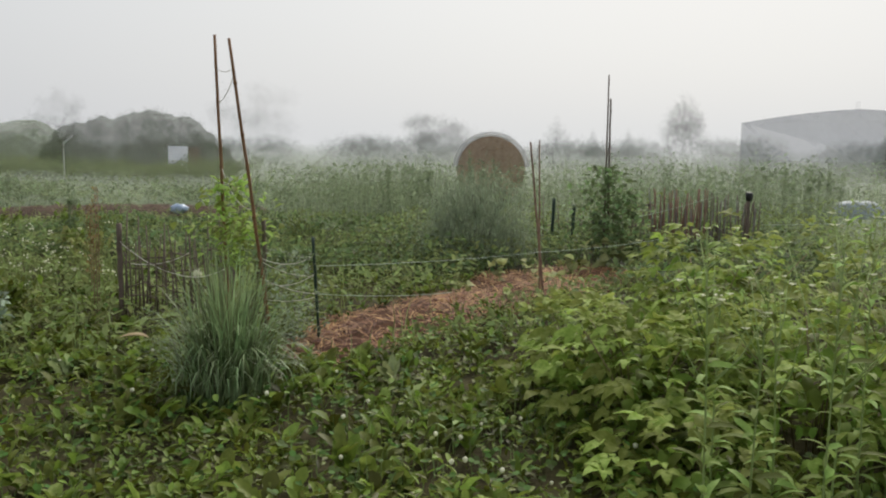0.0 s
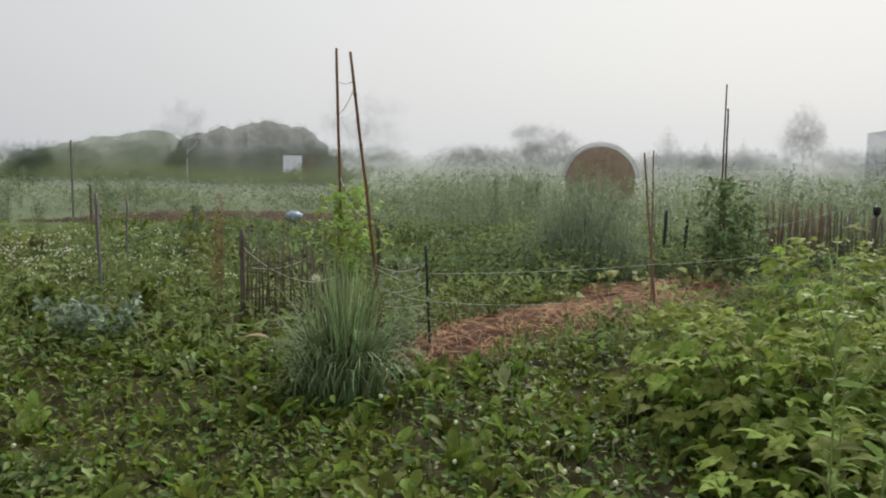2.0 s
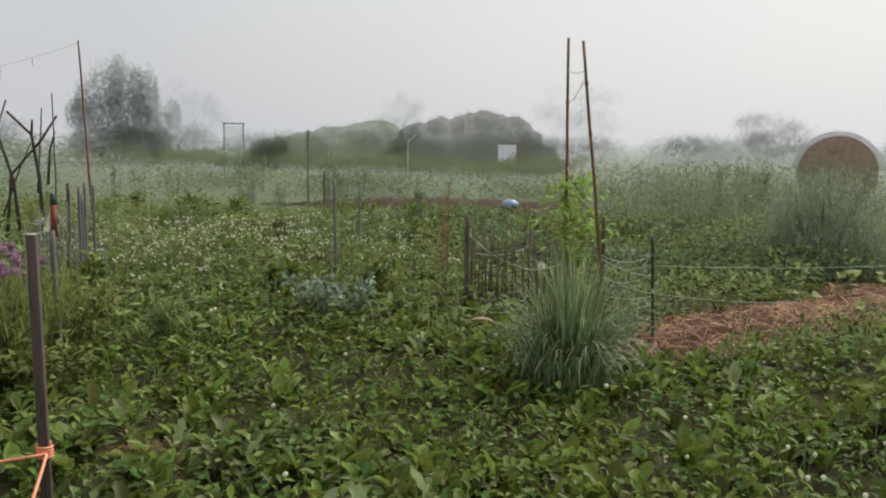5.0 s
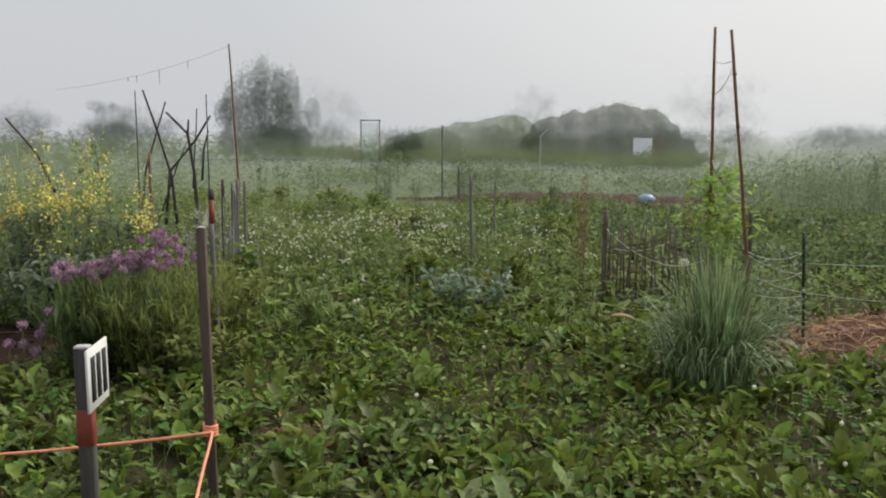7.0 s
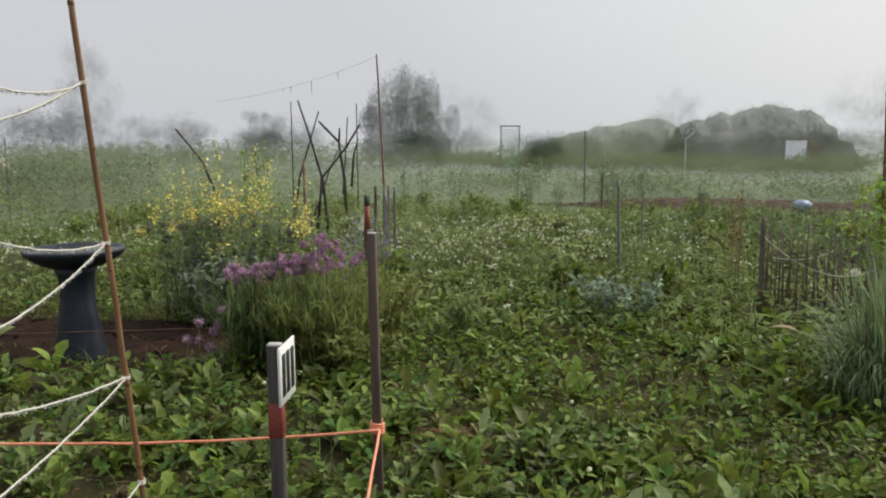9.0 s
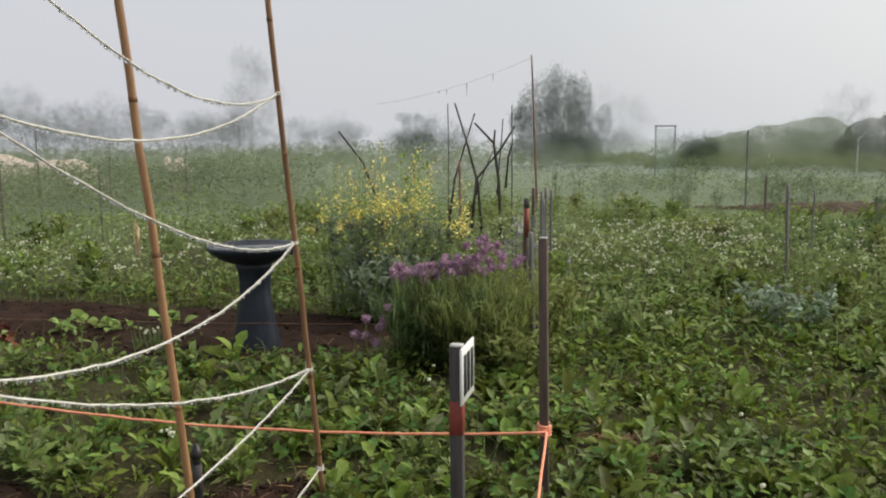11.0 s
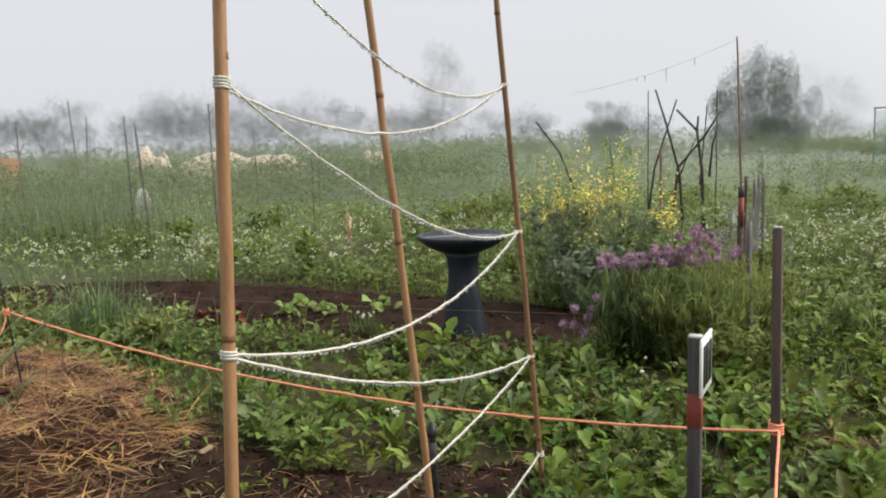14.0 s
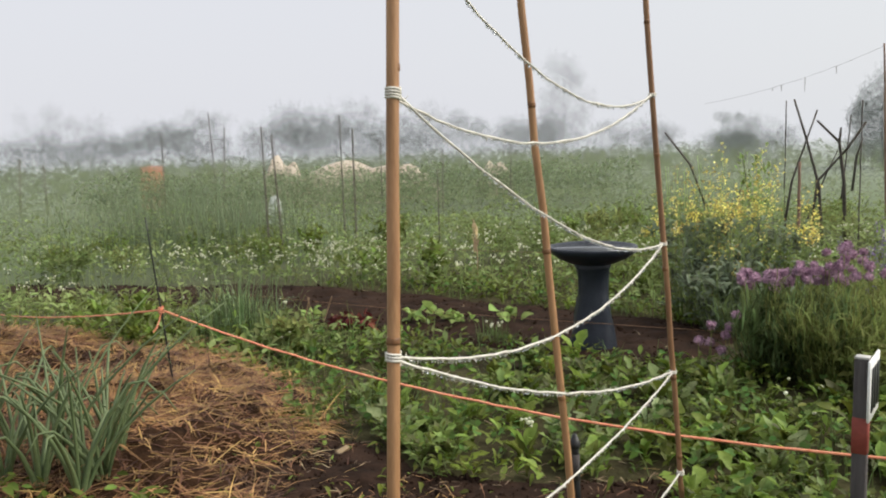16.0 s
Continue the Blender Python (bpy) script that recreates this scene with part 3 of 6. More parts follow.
def rosettes(name, label, cat, x, y, leaves, size, shape, mat, pitch=(0.35, 1.1)):
    """Ground-hugging plants: rings of leaves from one root each."""
    n = len(x)
    lush = 0.78 + 0.5 * (0.5 + 0.5 * np.sin(1.9 * x + 1) * np.sin(1.6 * y + 0.5 * x)) * (0.6 + 0.4 * np.sin(5.3 * x) * np.sin(4.7 * y + 1))
    s = np.repeat(rng.uniform(*size, n) * lush, leaves) * rng.uniform(0.6, 1.15, n * leaves)
    X, Y = np.repeat(x, leaves), np.repeat(y, leaves)
    yaw = rng.uniform(0, 6.28, n * leaves)
    pos = np.stack([X + 0.01 * np.cos(yaw), Y, height(X, Y) + 0.005 + rng.uniform(0, 0.05, n * leaves)], 1)
    shapes = shape if isinstance(shape, list) else [shape]
    m = len(shapes)
    stuff(name, label, cat, [scattered(sh, pos[k::m], yaw[k::m], rng.uniform(*pitch, len(yaw[k::m])), rng.normal(0, 0.25, len(yaw[k::m])), s[k::m]) for k, sh in enumerate(shapes)], mat)


def leaf_carpet(name, label, x, y, h, shape, size, mat, cat="weeds", flat=0.25):
    """Bushy low growth: leaves at all heights up to h."""
    n = len(x)
    top = h * (0.65 + 0.35 * np.sin(2.1 * x + 0.7) * np.sin(1.9 * y + 0.3)) if np.isscalar(h) else h
    z = height(x, y) + 0.01 + rng.random(n) ** 0.7 * top
    stuff(name, label, cat, [scattered(shape, np.stack([x, y, z], 1), rng.uniform(0, 6.28, n), rng.normal(flat, 0.45, n), rng.normal(0, 0.35, n), rng.uniform(*size, n))], mat)


OFF = BARE + (RASP, [(-2.88, 1.78), (-2.75, 1.68), (-2.52, 1.82), (-2.56, 2.02), (-2.78, 2.04)])
near = lambda a, b, p=1.0: (lambda x, y: p * ((near_field(x, y) > a) & (near_field(x, y) < b)))
BY_POLES = [(-7.5, -1.8), (-1.3, -1.0), (-0.9, 1.9), (-2.2, 2.6), (-3.6, 2.2), (-4.6, 1.4)]
# broad weeds, dense close by and thinning out farther off
x, y = spots(12500, box=(-8.5, 3.5, -1.2, 9.5), avoid=OFF, weight=lambda x, y: np.clip(1.2 - near_field(x, y) / 10, 0.1, 1) * (near_field(x, y) > 1.5) * (0.25 + 0.9 * patchy(x, y, 0.8, 3.0)) * np.where(inside(x, y, BY_POLES), 0.3, 1))
rosettes("broadleaf_weeds", "dense low broadleaf weeds, dark green and wet", "weeds", x, y, 6, (0.045, 0.12), [spoon_shape(w, k, ragged=r, droop=d) for w, d, k, r in ((0.30, 0.3, OBLONG, 0.25), (0.36, 0.5, TOOTHED, 0.2), (0.40, 0.4, OBLONG, 0.25), (0.28, 0.6, TOOTHED, 0.25), (0.34, 0.7, TOOTHED, 0.2))], M_WEED, (0.35, 1.35))
x, y = spots(120000, box=(-8.5, 2.5, -3.2, 9.5), avoid=OFF, weight=lambda x, y: near(1.5, 9)(x, y) * np.clip(1.3 - near_field(x, y) / 9, 0.2, 1) * (0.25 + 0.75 * patchy(x, y, 0.9, 1.0)) * np.where(inside(x, y, BY_POLES), 0.4, 1))
leaf_carpet("small_weeds", "carpet of small-leaved weeds", x, y, 0.05 + 0.15 * patchy(x, y, 0.6, 1.0), SMALLLEAF, (0.025, 0.065), M_WEED)
x, y = spots(34000, box=(-8.5, 2.5, -3.2, 9.5), avoid=OFF, weight=lambda x, y: near(1.5, 8.5)(x, y) * (0.05 + 1.3 * np.clip(patchy(x, y, 1.1, 8.0) - 0.3, 0, 1)))
leaf_carpet("pale_weeds", "low grey-green weeds with small pale leaves", x, y, 0.06 + 0.16 * patchy(x, y, 0.7, 8.0), SMALLLEAF, (0.03, 0.08), M_WEED2)
x, y = spots(16000, box=(-9.0, 2.0, -1.2, 10.0), avoid=OFF, weight=lambda x, y: np.clip(1.1 - near_field(x, y) / 10, 0.1, 1) * (near_field(x, y) > 1.5))
n = len(x)
stuff("clover", "low carpet of clover between the weeds", "clover", [scattered(trefoil_shape(), np.stack([x, y, height(x, y) + rng.uniform(0.04, 0.15, n)], 1),
      rng.uniform(0, 6, n), rng.normal(0, 0.4, n), rng.normal(0, 0.4, n), rng.uniform(0.03, 0.055, n))], M_CLOVER)


x, y = spots(5200, poly=BY_POLES, avoid=OFF, weight=lambda x, y: (near_field(x, y) > 1.6) * np.clip(2.6 * (patchy(x, y, 0.42, 31.0) - 0.42), 0.04, 1) * np.where(near_field(x, y) > 4.6, 0.6, 1))
rosettes("dandelion_weeds", "dense dandelion rosettes with long jagged leaves", "weeds", x, y, 8, (0.07, 0.165), [spoon_shape(w, JAGGED, ragged=0.22, droop=d) for w, d in ((0.24, 0.35), (0.28, 0.55), (0.20, 0.7), (0.30, 0.45))], M_DANDELION, (0.35, 1.35))


def grass_patch(name, label, x, y, size, mat, width=0.02, spread=0.35, bend=0.6, cat="grass"):
    n = len(x)
    L = rng.uniform(*size, n)
    stuff(name, label, cat, [scattered(blade_shape(1.0, 3, bend), np.stack([x, y, height(x, y) - 0.01], 1), rng.uniform(0, 6.28, n), rng.normal(0, spread, n),
          np.zeros(n), np.stack([np.full(n, width), L, L], 1))], mat)


x, y = spots(36000, box=(-9, 3, -1.4, 11), avoid=OFF, weight=lambda x, y: 0.08 + 1.5 * np.clip(patchy(x, y, 1.0, 14.0) - 0.45, 0, 1))
grass_patch("lawn_grass", "thin wet grass blades among the weeds", x, y, (0.08, 0.26), M_GRASS, 0.0065)
x, y = spots(1500, poly=SOIL_A)
leaf_carpet("soil_weeds", "a few seedlings on dark soil", x[:320], y[:320], 0.05, spoon_shape(0.36, ragged=0.3), (0.02, 0.07), M_WEED)

# meadow beyond the plots, paler in base colour to imitate haze
x, y = spots(190000, box=(-18, 8, -9, 15), avoid=BARE, weight=near(5.5, 14.5))
x1, y1 = x[:72000], y[:72000]
low = np.where((x1 > -11.5) & (x1 < -2) & (y1 > 8.5), 0.3, 1.0)           # kept shorter here so the tilled row shows from the camera
leaf_carpet("meadow_weeds", "dewy leafy meadow weeds, colour paled to imitate haze", x1, y1, 0.10 + low * 0.036 * np.clip(near_field(x1, y1) - 3, 0, 12) * (0.25 + 1.1 * patchy(x1, y1, 1.3, 21.0)), SMALLLEAF, (0.04, 0.10), M_MEADOW)
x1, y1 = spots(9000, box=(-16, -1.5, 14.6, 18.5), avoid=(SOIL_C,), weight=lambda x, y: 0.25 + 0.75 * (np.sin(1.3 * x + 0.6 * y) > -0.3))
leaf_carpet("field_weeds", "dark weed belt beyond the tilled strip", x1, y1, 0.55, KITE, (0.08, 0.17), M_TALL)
grass_patch("meadow_grass", "dewy meadow grass, colour paled to imitate haze", x[72000:84000], y[72000:84000], (0.18, 0.48), M_MEADOW, 0.008)
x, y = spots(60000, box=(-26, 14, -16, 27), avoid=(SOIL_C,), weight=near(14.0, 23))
leaf_carpet("misty_weeds", "meadow weeds paled and see-through to imitate haze", x[:30000], y[:30000], 0.62, KITE, (0.09, 0.20), M_MEADOW2)
grass_patch("misty_grass", "meadow grass paled and see-through to imitate haze", x[30000:37000], y[30000:37000], (0.35, 0.85), M_MEADOW2, 0.018)
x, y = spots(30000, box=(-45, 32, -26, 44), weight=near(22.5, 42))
leaf_carpet("far_meadow", "far meadow growth paled and see-through to imitate haze", x[:9000], y[:9000], 0.6, KITE, (0.18, 0.38), M_MEADOW3)
GAP = [(3.2, 9.0), (5.6, 15.2), (5.9, 18.0), (7.6, 17.4), (6.9, 14.5), (4.4, 9.4)]            # wedge along the camera's sight line, left low so the covered row shows
x, y = spots(42000, box=(-4.6, 16, 10.9, 19), avoid=(SOIL_C, GAP), weight=lambda x, y: np.clip((y - 10.9 + 0.15 * np.abs(x)) / 3, 0, 1) * (0.6 + 0.4 * np.sin(1.1 * x + y) * np.sin(0.8 * y)))
k = len(x) // 4
grass_patch("tall_grass", "tall uncut dewy grass, colour greyed to imitate haze", x[:k], y[:k], (0.5, 1.35), M_TALL, 0.012, 0.30, 0.8)
leaf_carpet("tall_field_weeds", "tall leafy field weeds, greyed in colour to imitate haze", x[k:], y[k:], (1.02 + 0.045 * np.clip(x[k:] + 1, 0, 5)) * (0.80 + 0.20 * np.sin(1.7 * x[k:] + 0.8) * np.sin(1.3 * y[k:] + 0.5 * x[k:])), KITE, (0.05, 0.14), M_TALL)
x, y = spots(9000, box=(-14.5, -10.8, -3.4, 1.5), weight=lambda x, y: np.exp(-((x + 12.6) / 1.2) ** 2 - ((y + 1.4) / 1.2) ** 2))
grass_patch("tall_rushes", "stand of tall thin rushes", x[::2], y[::2], (0.5, 1.25), M_TALL, 0.012, 0.22, 0.6)
leaf_carpet("rush_weeds", "leafy weeds among the rushes", x, y, 0.8, KITE, (0.05, 0.12), M_MEADOW2)

x, y = spots(12000, box=(-28, -9.5, 24.5, 29.2))
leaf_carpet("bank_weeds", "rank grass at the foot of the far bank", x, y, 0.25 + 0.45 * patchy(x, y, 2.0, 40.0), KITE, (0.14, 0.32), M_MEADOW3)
# twigs, dead leaf scraps and stubble strewn over soil and trodden weeds
x, y = np.concatenate([spots(420, poly=SOIL_A), spots(520, poly=SOIL_B), spots(2600, poly=BY_POLES, avoid=(STRAW_B,), weight=lambda x, y: np.clip(1.5 * (0.55 - patchy(x, y, 0.42, 31.0)), 0, 1))], axis=1)
n = len(x)
stuff("plant_litter", "dry stalks and leaf scraps strewn on the ground", "litter", [scattered(blade_shape(0.06, 2, 0.3), np.stack([x, y, height(x, y) + rng.uniform(0.012, 0.05, n)], 1), rng.uniform(0, 6.28, n), rng.normal(-1.4, 0.15, n), rng.uniform(0, 3, n), rng.uniform(0.03, 0.12, n))], M_LITTER)
# clods and chips on the bare soil
x, y = spots(4600, poly=SOIL_A)
n = len(x)
stuff("soil_clods", "small clods and crumbs of dark soil", "soil", [scattered(ball_shape(0.30) , np.stack([x, y, layer_top(x, y, SOIL_A, 0.012) + 0.004], 1), rng.uniform(0, 6, n), rng.uniform(0, 6, n), rng.uniform(0, 6, n), np.stack([1.0 + rng.random(n), 0.7 + rng.random(n), 0.6 + 0.3 * rng.random(n)], 1) * np.clip(rng.lognormal(-4.75, 0.6, n), 0.003, 0.04)[:, None])], M_SOIL)
x, y = spots(7000, poly=SOIL_B)
n = len(x)
stuff("bed_clods", "clods of dark soil on the vegetable bed", "soil", [scattered(ball_shape(0.30) , np.stack([x, y, layer_top(x, y, SOIL_B, 0.02) + 0.004], 1), rng.uniform(0, 6, n), rng.uniform(0, 6, n), rng.uniform(0, 6, n), np.stack([1.0 + rng.random(n), 0.7 + rng.random(n), 0.6 + 0.3 * rng.random(n)], 1) * np.clip(rng.lognormal(-4.4, 0.5, n), 0.005, 0.04)[:, None])], M_SOIL)
x, y = spots(80000, box=(-20.5, -12.8, -10, 10), weight=lambda x, y: 0.5 + 0.5 * np.sin(1.1 * x) * np.sin(0.9 * y))
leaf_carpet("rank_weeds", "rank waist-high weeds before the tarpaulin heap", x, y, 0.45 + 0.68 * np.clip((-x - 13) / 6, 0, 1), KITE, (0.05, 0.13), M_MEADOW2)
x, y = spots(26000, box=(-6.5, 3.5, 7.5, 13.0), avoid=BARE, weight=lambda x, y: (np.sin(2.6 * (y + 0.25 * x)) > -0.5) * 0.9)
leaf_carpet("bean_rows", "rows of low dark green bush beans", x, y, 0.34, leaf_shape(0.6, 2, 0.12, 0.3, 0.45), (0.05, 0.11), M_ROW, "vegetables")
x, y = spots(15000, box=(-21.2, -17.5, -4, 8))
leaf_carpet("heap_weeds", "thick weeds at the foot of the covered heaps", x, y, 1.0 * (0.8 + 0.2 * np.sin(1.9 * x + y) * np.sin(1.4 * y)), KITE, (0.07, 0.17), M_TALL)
x, y = spots(26000, box=(-5, 5, -6, 3), avoid=BARE, weight=lambda x, y: np.clip(1.6 - near_field(x, y) / 4, 0.05, 1))
leaf_carpet("path_weeds", "short trodden weeds underfoot", x, y, 0.09, KITE, (0.03, 0.08), M_WEED)
x, y = spots(1500, box=(-5.2, 0.9, 0.6, 5.2), avoid=OFF, weight=lambda x, y: (near_field(x, y) > 2.0) * 0.2)
rosettes("dock_seedlings", "broad toothed dock leaves among the low weeds", "weeds", x, y, 6, (0.10, 0.19), [spoon_shape(0.34, TOOTHED, 0.28, 0.5, 0.16), spoon_shape(0.32, SMOOTH, 0.24, 0.4, 0.14)], M_WEED, (0.6, 1.4))
x, y = spots(9000, box=(-46, -23, -24, 24))
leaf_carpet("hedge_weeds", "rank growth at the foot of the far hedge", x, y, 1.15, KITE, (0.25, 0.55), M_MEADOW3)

# ---------------------------------------------------------------- distance: trees, bank, barn
EYE0 = Vector((-0.1, -0.5, 1.38))
# trunks almost fully see-through, so they hardly show in the imitated haze
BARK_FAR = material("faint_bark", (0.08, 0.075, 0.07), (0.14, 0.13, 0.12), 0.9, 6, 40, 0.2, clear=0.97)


TUFT = (np.array([(0, 0, 0), (0.26, 0.42, 0.07), (0, 1, -0.05), (-0.26, 0.5, 0.05)]), np.array([(0, 1, 2, 3)]))
ROUGH = bpy.data.textures.new("leafy_relief", "CLOUDS")
ROUGH.noise_scale, ROUGH.noise_depth = 0.55, 3
_b = bmesh.new()
bmesh.ops.create_icosphere(_b, subdivisions=2, radius=1.0)
GLOBE = (np.array([v.co[:] for v in _b.verts]), np.array([[v.index for v in f.verts] for f in _b.faces]))
_b.free()


def crown(lobes, size, tone, seen, root, leaves, core):
    """Overlapping lobes (centre, half-axes) filled with leaf tufts; core: share of the see-through body that is one
    lumpy mass within them; seen: how much of what lies behind shows through it, to imitate haze."""
    C, H = np.array([c for c, _ in lobes], float), np.array([h for _, h in lobes], float)
    if core:
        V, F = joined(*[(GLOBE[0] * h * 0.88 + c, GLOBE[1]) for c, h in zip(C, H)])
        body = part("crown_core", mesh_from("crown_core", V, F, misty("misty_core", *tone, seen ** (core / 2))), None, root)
        m = body.modifiers.new("grown_together", "REMESH")
        m.mode, m.voxel_size, m.use_smooth_shade = "VOXEL", size / 30, True
        m = body.modifiers.new("leafy_relief", "DISPLACE")
        m.texture, m.strength, m.mid_level, m.texture_coords = ROUGH, 0.07 * size ** 0.6, 0.4, "LOCAL"
    bulk = H.prod(1) ** 0.85
    k = rng.choice(len(lobes), leaves, p=bulk / bulk.sum())
    d = rng.normal(0, 1, (leaves, 3))
    d *= (rng.random(leaves) ** 0.36 * (1 + rng.normal(0, 0.06, leaves)) / np.linalg.norm(d, axis=1))[:, None]
    P = C[k] + d * H[k]
    P[:, 2] = np.abs(P[:, 2])
    layers = 18.0 if core else 22.0
    box = (H[:, 0] * H[:, 2]).sum() ** 0.4 * (np.ptp(C[:, 0]) + 2 * H[:, 0].mean()) ** 0.6 * (C[:, 2] + H[:, 2]).mean() ** 0.6
    leaf = math.sqrt(layers * box / (leaves * 0.13))
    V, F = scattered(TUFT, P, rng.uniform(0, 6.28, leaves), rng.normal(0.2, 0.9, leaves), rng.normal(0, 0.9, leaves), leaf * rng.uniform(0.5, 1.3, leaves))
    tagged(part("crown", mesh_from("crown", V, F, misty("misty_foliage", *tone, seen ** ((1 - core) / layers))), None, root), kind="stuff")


def tree(x, y, top, width, clear, label, form="round", away=1.0, tint=0, group="far trees"):
    """A tree made see-through to imitate haze: tapered trunk, limbs and a ragged crown of leaf tufts."""
    base = EYE0 + (Vector((x, y, top)) - EYE0) * away
    top, width = base.z, width * away
    root = thing("conifer" if form == "conifer" else "tree", label, "tree", (base.x, base.y, 0), group)
    r = width / 2
    lobes = []
    if form == "round":
        lobes.append(((0, 0, top * 0.40), (r * 0.62, r * 0.62, top * 0.42)))
        for i in range(15):
            a, q = 6.28 * i / 15 + rng.normal(0, 0.4), rng.uniform(0.35, 0.80) * r
            z = rng.uniform(0.10, 0.86)
            k = rng.uniform(0.20, 0.36) * (1.1 - 0.35 * z)
            q *= math.sqrt(max(0.05, 1 - (max(z - 0.35, 0) / 0.62) ** 2))
            lobes.append(((q * math.cos(a), q * math.sin(a), top * z), (r * k, r * k, top * k * rng.uniform(0.35, 0.55))))
    if form == "upright":                               # steep shoots under a ragged top
        lobes.append(((0, 0, top * 0.26), (r * 0.78, r * 0.78, top * 0.30)))
        lobes.append(((0, 0, top * 0.54), (r * 0.74, r * 0.74, top * 0.34)))
        for i in range(16):
            a, z = 2.4 * i, rng.uniform(0.06, 0.55)
            q = rng.uniform(0.55, 0.85) * r * (1.05 - 0.5 * max(z - 0.3, 0))
            lobes.append(((q * math.cos(a), q * math.sin(a), top * z), (r * 0.22, r * 0.22, top * rng.uniform(0.09, 0.15))))
        for i in range(13):
            q = (-0.85 + 1.7 * i / 12) * r
            h = top * (1.0 - 0.48 * (abs(q) / r) ** 1.3) * (rng.uniform(0.88, 1.0) if i != 6 else 1.0)
            lobes.append(((q, rng.normal(0, 0.25) * r, h * 0.72), (0.17 * r, 0.17 * r, h * 0.28)))
    if form == "shrub":
        lobes.append(((0, 0, top * 0.36), (r * 0.95, r * 0.95, top * 0.52)))
        for i in range(6):
            a = 6.28 * i / 6 + rng.normal(0, 0.3)
            lobes.append(((0.5 * r * math.cos(a), 0.5 * r * math.sin(a), top * rng.uniform(0.45, 0.72)), (r * 0.36, r * 0.36, top * 0.28)))
    if form == "conifer":
        for k, (z, w) in enumerate(((0.18, 0.95), (0.36, 0.74), (0.54, 0.52), (0.70, 0.34), (0.86, 0.15))):
            lobes.append(((0, 0, top * z), (r * w, r * w, top * 0.15)))
    lines = [[(0, 0, -0.1), (0.03 * r, 0, top * 0.4), (0, 0.02 * r, top * 0.85)]]
    for c, _ in lobes[1:7]:
        lines.append([(0, 0, c[2] * 0.5), (c[0] * 0.5, c[1] * 0.5, c[2] * 0.8), c])
    part("trunk", tubes(lines, 0.012 * top + 0.02, 5, 0.012), BARK_FAR, root)
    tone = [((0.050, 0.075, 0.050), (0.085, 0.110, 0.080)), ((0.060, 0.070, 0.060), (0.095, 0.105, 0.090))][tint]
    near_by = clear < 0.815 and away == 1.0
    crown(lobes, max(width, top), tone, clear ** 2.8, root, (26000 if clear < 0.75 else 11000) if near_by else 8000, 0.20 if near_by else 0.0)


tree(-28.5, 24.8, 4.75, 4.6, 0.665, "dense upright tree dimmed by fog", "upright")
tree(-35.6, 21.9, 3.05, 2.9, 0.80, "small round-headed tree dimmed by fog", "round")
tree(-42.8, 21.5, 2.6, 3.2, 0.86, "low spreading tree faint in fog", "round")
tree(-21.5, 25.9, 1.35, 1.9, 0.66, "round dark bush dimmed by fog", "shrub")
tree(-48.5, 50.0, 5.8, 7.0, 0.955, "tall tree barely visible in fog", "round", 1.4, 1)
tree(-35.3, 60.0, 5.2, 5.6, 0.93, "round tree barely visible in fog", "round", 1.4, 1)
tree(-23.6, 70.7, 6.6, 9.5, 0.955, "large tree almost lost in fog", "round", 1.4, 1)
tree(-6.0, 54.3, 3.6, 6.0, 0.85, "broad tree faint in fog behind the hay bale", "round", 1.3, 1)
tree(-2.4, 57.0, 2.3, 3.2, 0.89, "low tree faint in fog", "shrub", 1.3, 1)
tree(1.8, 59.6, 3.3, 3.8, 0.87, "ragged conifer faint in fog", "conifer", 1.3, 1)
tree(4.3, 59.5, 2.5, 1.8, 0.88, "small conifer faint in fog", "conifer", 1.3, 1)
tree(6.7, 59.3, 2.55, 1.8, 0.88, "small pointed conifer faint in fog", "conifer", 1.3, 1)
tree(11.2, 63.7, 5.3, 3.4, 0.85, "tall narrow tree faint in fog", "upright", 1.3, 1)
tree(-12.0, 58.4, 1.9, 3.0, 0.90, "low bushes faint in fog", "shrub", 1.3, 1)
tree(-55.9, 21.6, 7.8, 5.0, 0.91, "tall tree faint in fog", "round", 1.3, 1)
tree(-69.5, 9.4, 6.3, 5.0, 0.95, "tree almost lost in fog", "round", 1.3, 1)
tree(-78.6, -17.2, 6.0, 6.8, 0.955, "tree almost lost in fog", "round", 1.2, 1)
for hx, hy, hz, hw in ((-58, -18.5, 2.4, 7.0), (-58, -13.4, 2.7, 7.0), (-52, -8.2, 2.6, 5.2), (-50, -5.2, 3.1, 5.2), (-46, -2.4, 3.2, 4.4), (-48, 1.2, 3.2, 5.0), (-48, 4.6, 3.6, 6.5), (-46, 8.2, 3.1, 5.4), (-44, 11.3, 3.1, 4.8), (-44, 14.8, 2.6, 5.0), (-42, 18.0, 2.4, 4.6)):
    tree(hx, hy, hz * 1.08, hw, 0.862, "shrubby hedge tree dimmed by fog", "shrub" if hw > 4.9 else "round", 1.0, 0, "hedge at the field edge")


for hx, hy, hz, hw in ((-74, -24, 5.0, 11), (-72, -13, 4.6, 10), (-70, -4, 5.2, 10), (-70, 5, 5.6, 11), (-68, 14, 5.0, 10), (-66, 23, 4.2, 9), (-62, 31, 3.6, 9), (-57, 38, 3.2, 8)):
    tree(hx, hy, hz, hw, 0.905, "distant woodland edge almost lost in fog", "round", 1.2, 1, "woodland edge")


